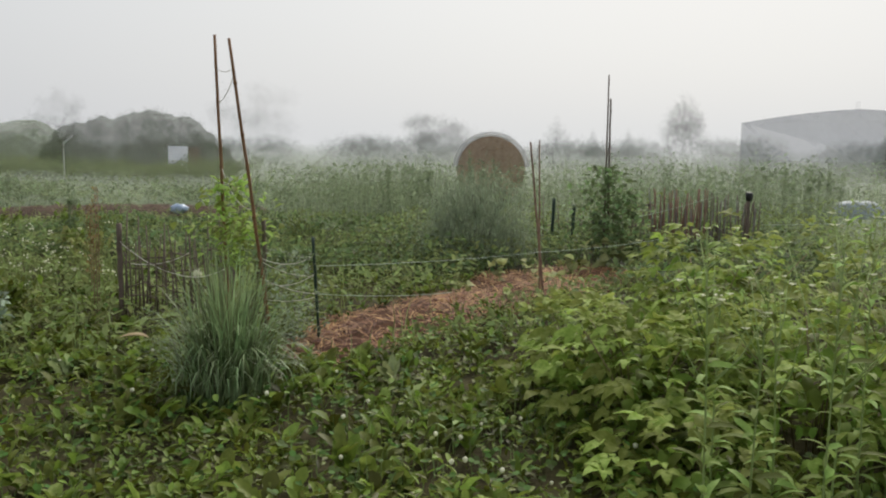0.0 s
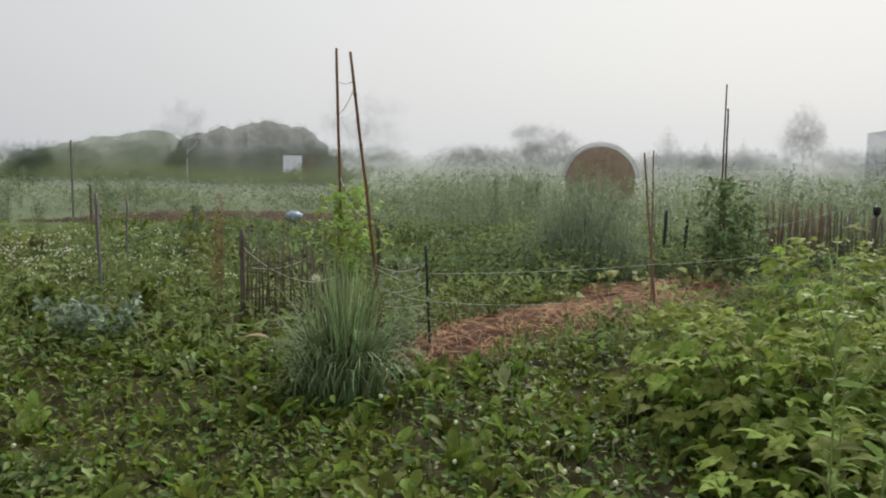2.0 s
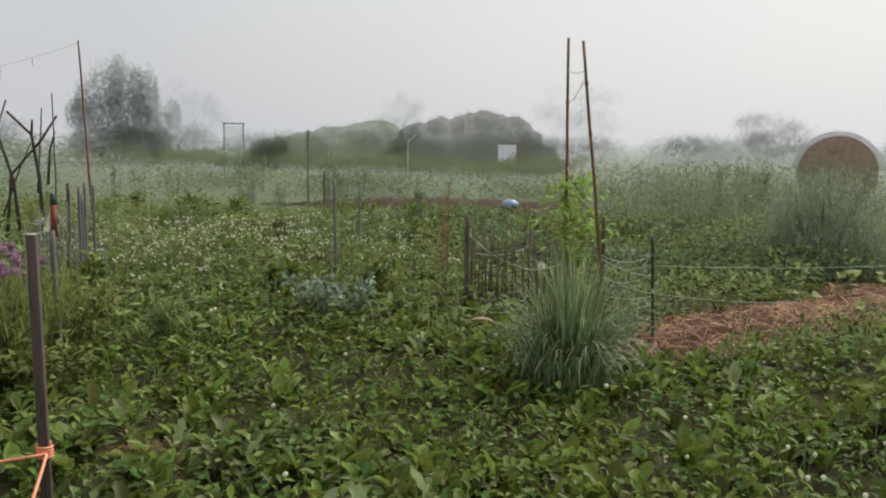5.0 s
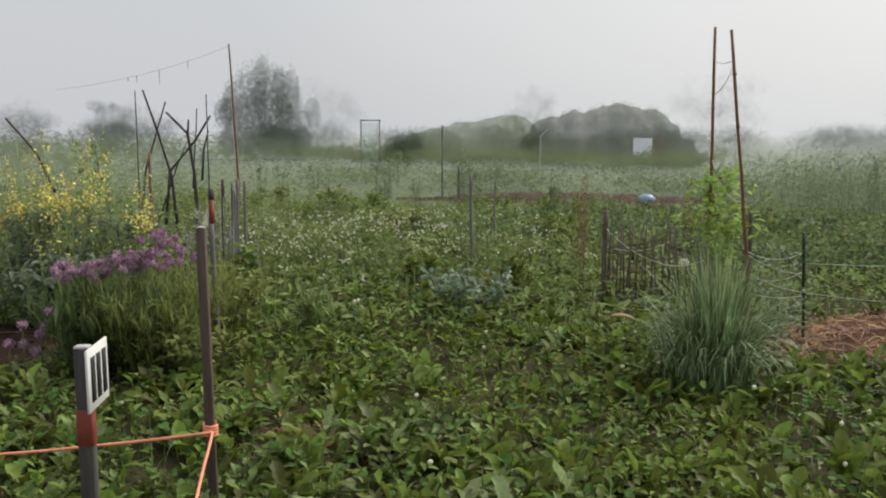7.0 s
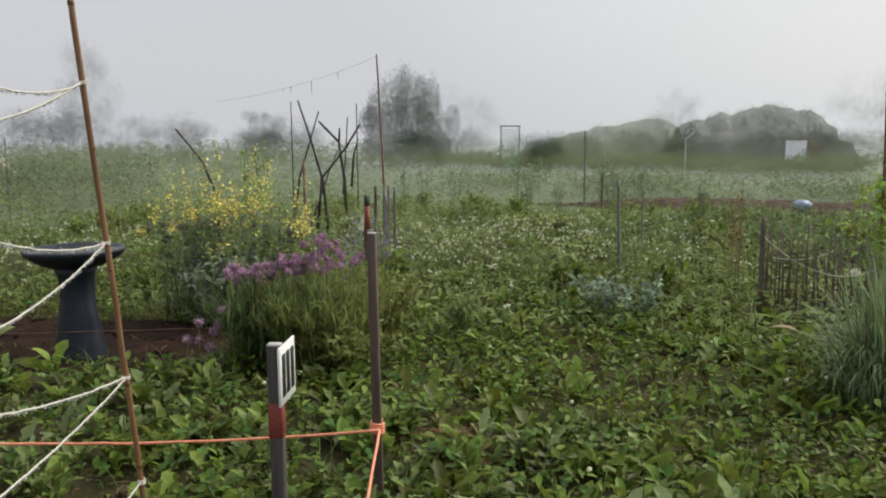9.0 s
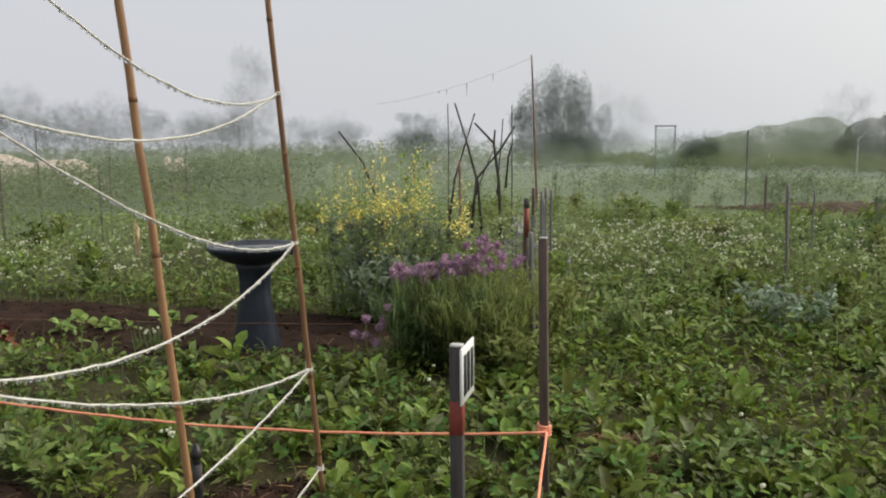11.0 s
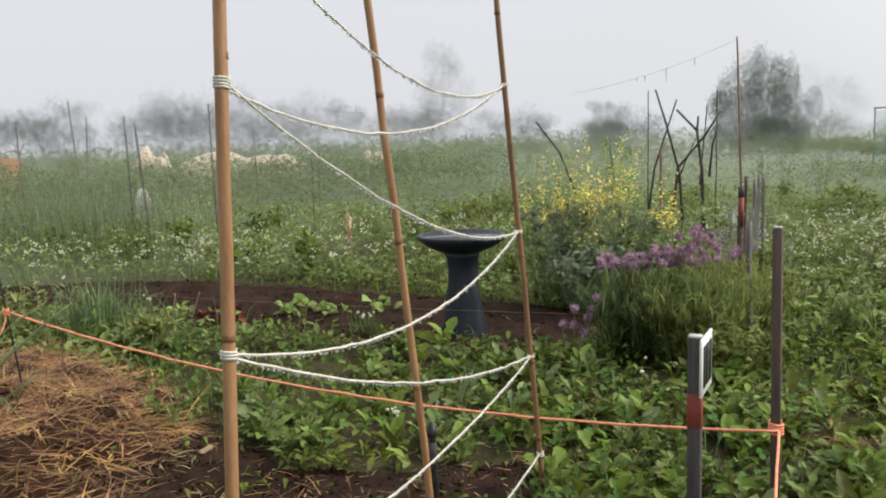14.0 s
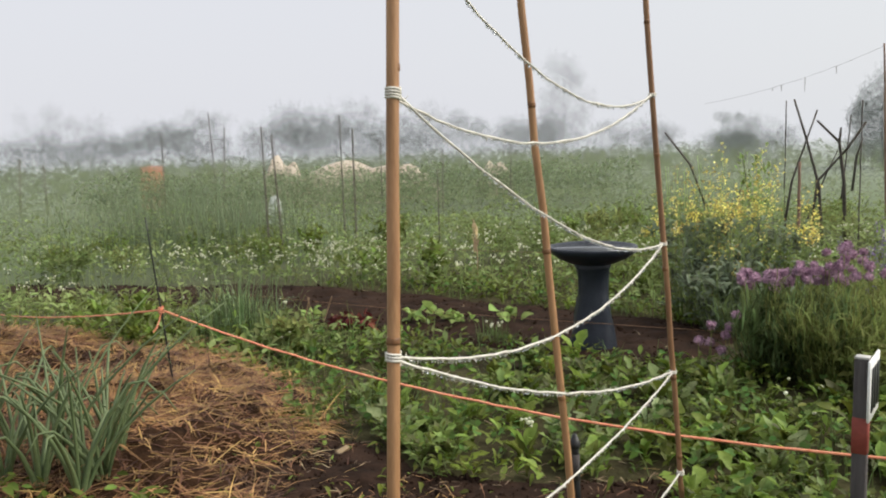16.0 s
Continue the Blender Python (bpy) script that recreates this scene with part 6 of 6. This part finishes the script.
# mauve chives along the bed
for i in range(66):
    t = 0.80 * rng.random() ** 1.3
    x, y = -4.55 + 0.62 * t + rng.normal(0, 0.05), 1.95 + 0.55 * t + rng.normal(0, 0.07)
    z = 0.59 + 0.17 * t + rng.normal(0, 0.045)
    globe_flower(x, y, z, rng.uniform(0.050, 0.074), M_PURPLE, "mauve globe-headed chive flower", (rng.normal(0.02, 0.03), rng.normal(-0.02, 0.03)), "chive_flower", "mauve chive flowers", 120)
for x, y, z in ((-4.42, 1.58, 0.36), (-4.40, 1.66, 0.30), (-4.45, 1.52, 0.27), (-4.36, 1.70, 0.42), (-4.50, 1.62, 0.24), (-4.38, 1.62, 0.22), (-4.46, 1.72, 0.33)):
    globe_flower(x, y, z, 0.062, M_PURPLE, "low mauve chive flower by the soil", (0, 0), "chive_flower", "mauve chive flowers", 120)


def clump(name, label, category, c, r, h, n, shape, mat, size, stems=24, upright=0.5, group="", stemmat=None, reach=1.0):
    """A bushy herb: thin stems and many leaves."""
    root = thing(name, label, category, (c[0], c[1], 0), group)
    lines = []
    for _ in range(stems):
        a, q = rng.uniform(0, 6.28), rng.random() ** 0.5 * r
        lines.append([(q * 0.4 * math.cos(a), q * 0.4 * math.sin(a), 0), (q * 0.8 * math.cos(a), q * 0.8 * math.sin(a), h * 0.55), (q * math.cos(a), q * math.sin(a), h * rng.uniform(0.55, 1.0))])
    tagged(part("stalk_growth", tubes(lines, 0.003, 4, 0.0015), stemmat or M_STEM, root), kind="stuff")
    k = rng.integers(0, stems, n)
    t = rng.random(n) ** 0.8 * reach
    A = np.array([[p for p in l] for l in lines])
    P = np.where(t[:, None] < 0.5, A[k, 0] + (A[k, 1] - A[k, 0]) * (t[:, None] * 2), A[k, 1] + (A[k, 2] - A[k, 1]) * (t[:, None] * 2 - 1)) + rng.normal(0, 0.02, (n, 3))
    P[:, 2] = np.abs(P[:, 2])
    V, F = scattered(shape, P, rng.uniform(0, 6.28, n), rng.normal(upright, 0.45, n), rng.normal(0, 0.4, n), rng.uniform(*size, n))
    tagged(part("foliage", mesh_from("foliage", V, F, mat), None, root), kind="stuff")
    return root, A


clump("chive_clump", "bushy clump of olive-green chive and herb stems", "herb", (-4.12, 2.18), 0.42, 0.62, 2600, HAIR, M_HERB, (0.05, 0.13), 80, 1.0, "", M_HERB)
clump("chive_clump", "leafy lower part of the herb clump", "herb", (-4.45, 1.98), 0.36, 0.46, 1800, HAIR, M_CHIVE, (0.08, 0.20), 60, 1.1, "", M_HERB)
clump("chive_clump", "fine grassy leaves round the chive stalks", "herb", (-4.30, 2.12), 0.40, 0.52, 1500, HAIR, M_CHIVE, (0.10, 0.22), 50, 1.1, "", M_CHIVE)
clump("leafy_herb", "dark leafy herb at the foot of the stakes", "herb", (-3.85, 2.25), 0.26, 0.34, 700, SMALL, M_HERB, (0.04, 0.08), 24, 0.3)
clump("herb_clump", "pale green herb beside the grey stake", "herb", (-4.35, 2.75), 0.36, 0.60, 1300, SMALL, M_HERB, (0.03, 0.07), 40, 0.8, "", M_HERB)


def mustard(c, r, h, label, petals):
    root, A = clump("mustard_plant", label, "flowering vegetable", c, r, h, 420, leaf_shape(0.4, 3, 0.2, 0.4, 0.5, 0.15), M_KALE, (0.04, 0.11), 40, 0.5, "yellow mustard", None, 0.62)
    n = petals
    k, t = rng.integers(0, 16, n), rng.uniform(0.0, 1.0, n)
    P = A[k, 1] + (A[k, 2] - A[k, 1]) * (0.30 + 0.72 * np.round(t * 4) / 4)[:, None] + rng.normal(0, 0.024, (n, 3))
    V, F = scattered(leaf_shape(0.8, 2, 0.1, 0.2, 0.6), P, rng.uniform(0, 6.28, n), rng.uniform(-0.2, 1.0, n), rng.normal(0, 0.6, n), rng.uniform(0.016, 0.030, n))
    tagged(part("blossom", mesh_from("blossom", V, F, M_YELLOW), None, root, "small yellow flowers"), kind="stuff")


Y = "flowering mustard with yellow blooms over grey-green leaves"
mustard((-6.05, 2.38), 0.34, 1.24, Y, 760)
mustard((-5.85, 2.68), 0.34, 1.30, Y, 820)
mustard((-5.75, 2.98), 0.30, 1.12, Y, 600)
mustard((-5.75, 2.55), 0.36, 0.80, Y, 200)
clump("kale_plant", "blue-grey kale leaves under the mustard", "vegetable", (-5.62, 2.42), 0.38, 0.60, 620, leaf_shape(0.36, 4, 0.2, 0.5, 0.5, 0.15), M_KALE, (0.04, 0.10), 34, 0.7)
clump("tall_mustard", "tall yellow-green bolting plant behind the mustard", "vegetable", (-6.9, 3.5), 0.16, 1.30, 420, SMALL, M_PEA, (0.03, 0.07), 14, 0.8)
for i in range(16):                                    # violet salvia spikes by the stakes
    t = rng.random()
    x, y = -4.9 + 0.55 * rng.random(), 2.55 + 0.75 * t
    root = thing("salvia", "slender violet salvia spike", "flower", (x, y, 0), "violet salvia")
    h = rng.uniform(0.62, 0.92)
    part("stem", tube([(0, 0, 0), (0.01, 0, h)], 0.003, 4, 0.002), M_STEM, root)
    n = 60
    z = rng.uniform(h * 0.62, h, n)
    V, F = scattered(SMALL, np.stack([rng.normal(0, 0.009, n), rng.normal(0, 0.009, n), z], 1), rng.uniform(0, 6.28, n), rng.uniform(0, 0.9, n), np.zeros(n), rng.uniform(0.012, 0.028, n))
    tagged(part("flower_spike", mesh_from("flower_spike", V, F, M_VIOLET), None, root), kind="stuff")
    n = 30
    V, F = scattered(NARROW, np.stack([np.zeros(n), np.zeros(n), rng.uniform(0.05, h * 0.6, n)], 1), rng.uniform(0, 6.28, n), rng.uniform(0.2, 0.9, n), np.zeros(n), rng.uniform(0.04, 0.09, n))
    tagged(part("foliage", mesh_from("foliage", V, F, M_HERB), None, root), kind="stuff")


def climber(c, r, h0, h1, n, label, mat=None, size=(0.03, 0.075), name="pea_plant"):
    root = thing(name, label, "climbing plant", (c[0], c[1], 0))
    lines = [[(rng.normal(0, r * 0.3), rng.normal(0, r * 0.3), 0), (rng.normal(0, r * 0.4), rng.normal(0, r * 0.4), h1 * 0.5), (rng.normal(0, r * 0.5), rng.normal(0, r * 0.5), h1)] for _ in range(10)]
    tagged(part("vine_tangle", tubes(lines, 0.003, 4, 0.0015), M_STEM, root), kind="stuff")
    z = rng.uniform(h0, h1, n)
    w = r * np.sqrt(np.clip(1 - ((z - (h0 + h1) / 2) / ((h1 - h0) / 2)) ** 2, 0.12, 1))
    P = np.stack([rng.normal(0, 0.55, n) * w, rng.normal(0, 0.55, n) * w, z], 1)
    V, F = scattered(leaf_shape(0.6, 3, 0.2, 0.35, 0.45), P, rng.uniform(0, 6.28, n), rng.normal(0.2, 0.5, n), rng.normal(0, 0.4, n), rng.uniform(*size, n))
    tagged(part("foliage", mesh_from("foliage", V, F, mat or M_PEA), None, root), kind="stuff")


climber((-1.90, 4.80), 0.22, 0.55, 1.13, 380, "bright green pea plant climbing two canes", M_YGREEN, (0.035, 0.08))
climber((-1.55, 4.95), 0.22, 0.05, 0.65, 420, "pale tangled pea vines at the foot of a cane", M_FERN, (0.02, 0.05))
climber((0.86, 9.35), 0.36, 0.25, 1.10, 700, "dense green beans climbing tall canes", M_BEAN, (0.05, 0.10), "bean_plant")
climber((1.15, 9.5), 0.28, 0.15, 0.85, 300, "green beans on short sticks", M_BEAN, (0.05, 0.09), "bean_plant")


def frond_bush(c, r, h, n):
    """Asparagus gone to fern: a cloud of hair-fine fronds."""
    root = thing("asparagus_bush", "feathery pale asparagus bush heavy with dew", "asparagus", (c[0], c[1], 0))
    lines = []
    for _ in range(26):
        a, q = rng.uniform(0, 6.28), rng.random() ** 0.6 * r
        lines.append([(0.1 * q * math.cos(a), 0.1 * q * math.sin(a), 0), (0.5 * q * math.cos(a), 0.5 * q * math.sin(a), h * 0.75), (q * math.cos(a), q * math.sin(a), h * rng.uniform(0.6, 0.95) * (1 - 0.35 * (q / r) ** 2))])
    tagged(part("stalk_growth", tubes(lines, 0.005, 4, 0.002), M_FERN, root), kind="stuff")
    P, a, t = mound_points(n, (0, 0), r, h)
    P *= rng.uniform(0.35, 1.0, (n, 1)) ** 0.6
    V, F = scattered(blade_shape(0.07, 1, 0.4), P, rng.uniform(0, 6.28, n), rng.normal(-0.9, 0.7, n), np.zeros(n), rng.uniform(0.05, 0.13, n))
    tagged(part("frond_cloud", mesh_from("frond_cloud", V, F, M_FERN), None, root), kind="stuff")


frond_bush((-0.63, 9.25), 0.80, 1.12, 16000)


def onion(x, y, h, n, label):
    root = thing("onion_plant", label, "onion", (x, y, 0), "onion row")
    for i in range(n):
        a, L = rng.uniform(0, 6.28), h * rng.uniform(0.7, 1.1)
        o = rng.uniform(0.10, 0.75) * L
        pts = [Vector((math.cos(a) * o * t ** 1.8 + rng.normal(0, 0.004), math.sin(a) * o * t ** 1.8, L * (t - 0.12 * t * t))) for t in (0, 0.15, 0.35, 0.55, 0.75, 0.9, 1.0)]
        if rng.random() < 0.5:
            k = pts[4]
            pts[5], pts[6] = k + Vector((math.cos(a) * 0.06, math.sin(a) * 0.06, 0.01)), k + Vector((math.cos(a) * 0.12, math.sin(a) * 0.12, -0.06))
        part("leaf", tube(pts, rng.uniform(0.009, 0.016), 6, 0.002), M_ONION, root)


for x, y, h in ((-3.98, -1.52, 0.72), (-4.2, -1.6, 0.66), (-4.05, -2.1, 0.75), (-3.78, -1.55, 0.76), (-3.66, -1.62, 0.74), (-3.80, -1.62, 0.80), (-3.95, -1.75, 0.82), (-3.75, -1.78, 0.70), (-4.15, -1.95, 0.74), (-4.3, -1.75, 0.62), (-3.9, -1.95, 0.7), (-4.45, -2.15, 0.66)):
    onion(x, y, h, 7, "onion plant with tall hollow blue-green leaves")
grass_tuft(-3.78, -1.12, 0.16, 0.12, 14, "small pale seedling in the straw", M_GRASS, 0.006, 0.8)

# things growing on the bed
for x, y in ((-6.62, -0.27), (-6.58, -0.10), (-6.70, -0.16)):
    clump("lettuce", "small dark red lettuce on bare soil", "lettuce", (x, y), 0.08, 0.10, 40, leaf_shape(0.7, 3, 0.25, 0.4, 0.5, 0.15), M_LETTUCE, (0.05, 0.09), 5, 0.7, "lettuces")
for x, y, s in ((-6.55, 0.45, 1.0), (-6.65, 0.62, 0.9), (-6.45, 0.7, 0.8), (-6.4, 1.05, 1.1), (-6.75, 0.32, 0.8), (-7.1, -0.45, 0.8)):
    clump("squash_seedling", "young squash plant with broad pale leaves", "vegetable", (x, y), 0.12 * s, 0.15 * s, 12, leaf_shape(0.95, 4, 0.15, 0.35, 0.5), M_PEA, (0.07 * s, 0.11 * s), 5, 0.2, "squash seedlings")
for x, y, s in ((-0.30, 7.7, 1.3), (0.02, 8.0, 1.0), (0.45, 8.4, 1.3), (0.75, 8.9, 1.4), (-0.62, 7.0, 1.0), (0.25, 7.3, 1.1), (0.95, 9.2, 1.5), (-0.15, 6.5, 0.9), (1.25, 9.5, 1.3)):
    clump("squash_seedling", "young squash plant with yellowish leaves on straw", "vegetable", (x, y), 0.13 * s, 0.22 * s, 14, leaf_shape(0.95, 4, 0.15, 0.35, 0.5), M_SQUASH, (0.06 * s, 0.10 * s), 6, 0.2, "straw bed seedlings")
for x, y, a in ((-7.0, -0.50, 0.05), (-7.02, -0.42, -0.04), (-6.98, -0.35, 0.08), (-7.9, -1.6, 0.02)):
    pole("plant_label", "pale wooden plant marker in the bed", ((x, y, 0), (x, y + a, 0.22)), 0.006, M_DRY, (), 0.004, "plant marker", "bed markers", 4)
root = thing("dead_iris", "withered tan iris stalk in the meadow", "flower", (-7.9, 1.22, 0))
part("stalk", tube([(0, 0, 0), (0.01, 0, 0.4), (0, -0.03, 0.70)], 0.006, 5, 0.004), M_DRY, root)
n = 16
V, F = scattered(NARROW, np.stack([rng.normal(0, 0.01, n), rng.normal(-0.015, 0.01, n), rng.uniform(0.42, 0.68, n)], 1), rng.uniform(0, 6.28, n), rng.choice([-1.35, 1.4], n) + rng.normal(0, 0.12, n), rng.normal(0, 0.4, n), rng.uniform(0.08, 0.16, n))
tagged(part("withered_foliage", mesh_from("withered_foliage", V, F, M_DRY), None, root), kind="stuff")
for x, y, h in ((-3.34, 5.79, 0.98), (-3.42, 5.82, 0.85), (-3.15, 5.4, 1.0), (-3.2, 5.45, 0.85)):
    root = thing("dock_stalk", "reddish seeding dock stalk by the twig fence", "weed", (x, y, 0), "dock stalks")
    part("stalk", tube([(0, 0, 0), (0.01, 0.01, h)], 0.005, 5, 0.002), M_TWIG_RED, root)
    n = 90
    V, F = scattered(SMALL, np.stack([rng.normal(0, 0.02, n), rng.normal(0, 0.02, n), rng.uniform(h * 0.35, h, n)], 1), rng.uniform(0, 6.28, n), rng.uniform(0, 1, n), np.zeros(n), rng.uniform(0.018, 0.045, n))
    tagged(part("seed_head", mesh_from("seed_head", V, F, M_SEED), None, root), kind="stuff")

# broad dock and plantain plants close to the camera, leaf by leaf
DOCK, PALE_DOCK = ([mesh_from("leaf", S[0] * k, S[1], m) for k in sizes for S in (spoon_shape(w, a, 0.25, 0.45, 0.16), spoon_shape(w * 0.85, TOOTHED, 0.28, 0.60, 0.16), spoon_shape(w * 0.9, a, 0.30, 0.25, 0.22))]
                   for m, w, a, sizes in ((M_DOCK, 0.40, OBLONG, (0.10, 0.125, 0.15, 0.175)), (M_DOCK2, 0.29, TOOTHED, (0.12, 0.15, 0.18, 0.22))))
DOCK_SPOTS = ((-2.6, 4.5, 0.7, 0.5), (-1.05, 4.5, 0.35, 0.25), (-0.55, 3.45, 0.35, 0.45), (-3.9, 0.9, 0.8, 0.35), (-1.4, 2.1, 0.9, 0.4), (-2.9, 1.9, 0.5, 0.4), (-0.25, 2.35, 0.3, 0.3), (-4.9, 2.9, 0.4, 0.4), (-2.35, 0.95, 0.45, 0.35), (-1.9, 1.35, 0.4, 0.3))
made = 0
for x, y in zip(*spots(9000, box=(-5.2, 0.9, -0.4, 5.2), avoid=BARE + (RASP,), weight=lambda x, y: (near_field(x, y) > 2.1) * np.clip(0.03 + sum(0.32 * np.exp(-((x - a) / c) ** 2 - ((y - b) / d) ** 2) for a, b, c, d in DOCK_SPOTS), 0, 1))):
    if made >= 300:
        break
    made += 1
    pale = rng.random() < (0.30 if x < -1.6 and y < 2.0 else 0.12)
    root = thing("broadleaf_weed", "dock plant with dusty grey-green leaves" if pale else "broad-leaved dock plant with erect wet leaves", "weed", (x, y, float(height(x, y))), "dock plants")
    for k in range(rng.integers(7, 11)):
        ob = part("leaf", (PALE_DOCK if pale else DOCK)[rng.integers(len(DOCK))], None, root)
        ob.rotation_euler = (rng.uniform(0.5, 1.35), rng.normal(0, 0.25), rng.uniform(0, 6.28))
        ob.location = (rng.normal(0, 0.015), rng.normal(0, 0.015), 0)
for x, y, a in ((-2.14, 4.10, 1.9),):   # one yellowed leaf
    ob = thing("yellowed_leaf", "large yellowed leaf lying on the weeds", "leaf", (x, y, 0.25), data=mesh_from("yellowed_leaf", leaf_shape(0.5, 6, 0.15, 0.3)[0] * 0.17, leaf_shape(0.5, 6, 0.15, 0.3)[1], M_DRY))
    ob.rotation_euler = (0.1, 0.1, a)


ob = thing("withered_leaf", "curled orange withered leaf among the weeds", "leaf", (-2.86, 1.93, 0.06), data=mesh_from("withered_leaf", leaf_shape(0.28, 6, 0.5, -0.3)[0] * 0.10, leaf_shape(0.28, 6, 0.5, -0.3)[1], M_ORANGELEAF))
ob.rotation_euler = (0.9, 0.1, 2.4)
# taller weeds that break the meadow's outline
for i in range(20):
    x = rng.uniform(-3.2, 8.0)
    clump("tall_weed", "tall feathery weed standing above the grass", "weed", (x, rng.uniform(13.5, 17.5)), rng.uniform(0.10, 0.2), rng.uniform(1.05, 1.40), 300, SMALL, M_TALL, (0.03, 0.08), 9, 0.7, "tall weeds", M_TALL)
for i in range(14):
    x, y = rng.uniform(-13, -5), rng.uniform(9.5, 15)
    clump("tall_weed", "tall feathery weed standing above the meadow", "weed", (x, y), rng.uniform(0.10, 0.22), rng.uniform(0.6, 1.0), 260, SMALL, M_TALL, (0.03, 0.07), 9, 0.7, "tall weeds", M_TALL)
KINDS = ((M_WEED2, "pale grey-green weed clump in the meadow"), (M_MEADOW, "dewy green weed clump in the meadow, paled to imitate haze"), (M_HERB, "yellowish weed clump in the meadow"), (M_WEED, "dark green weed clump in the meadow"))
for i in range(130):
    x, y = rng.uniform(-12.5, -3.0), rng.uniform(-3.5, 11)
    if near_field(x, y) < 5.2 or any(inside(x, y, p) for p in BARE) or (x > -5 and y < 3):
        continue
    m, lab = KINDS[rng.integers(4)]
    clump("weed_clump", lab, "weed", (x, y), rng.uniform(0.14, 0.45), rng.uniform(0.18, 0.50), 190, SMALL if i % 2 else NARROW, m, (0.05, 0.12), 12, 0.5, "meadow clumps", m)
clump("comfrey_clump", "low clump of broad grey-green leaves", "weed", (-3.62, 4.58), 0.42, 0.34, 330, spoon_shape(0.5, SMOOTH, 0.2, 0.4, 0.14), M_COMFREY, (0.05, 0.095), 22, 0.25)


# white clover heads and small white flowers in the meadow
def white_heads(name, label, x, y, z, d):
    n = len(x)
    V, F = scattered(BALL, np.stack([x, y, z], 1), np.zeros(n), np.zeros(n), np.zeros(n), d)
    thing(name, label, "flowers", kind="stuff", data=mesh_from(name, V, F, M_WHITE))


x, y = spots(900, box=(-5.5, 0.8, 1.2, 4.6), avoid=BARE, weight=lambda x, y: 0.03 + 0.75 * np.exp(-((x + 0.3) / 0.35) ** 2 - ((y - 2.85) / 0.4) ** 2))
white_heads("clover_flowers", "round white clover flower heads", x, y, height(x, y) + rng.uniform(0.12, 0.20, len(x)), rng.uniform(0.016, 0.028, len(x)))
x, y = spots(8000, box=(-12, -3.2, -4, 10), avoid=BARE, weight=lambda x, y: 0.60 * np.exp(-((x + 6.4) / 1.6) ** 2 - ((y - 6.4) / 1.7) ** 2) + 1.0 * np.exp(-((x + 6.1) / 0.5) ** 2 - ((y - 4.9) / 0.35) ** 2)
             + 0.50 * np.exp(-((x + 9.5) / 1.4) ** 2 - ((y + 0.3) / 3.2) ** 2) + 0.004)
k = rng.integers(2, 8, len(x))
z = np.repeat(height(x, y) + rng.uniform(0.16, 0.36, len(x)), k)
x, y = np.repeat(x, k), np.repeat(y, k)
n = len(x)
white_heads("meadow_flowers", "clustered small creamy white meadow flowers", x + rng.normal(0, 0.028, n), y + rng.normal(0, 0.028, n), z + rng.normal(0, 0.012, n), rng.uniform(0.010, 0.024, n))
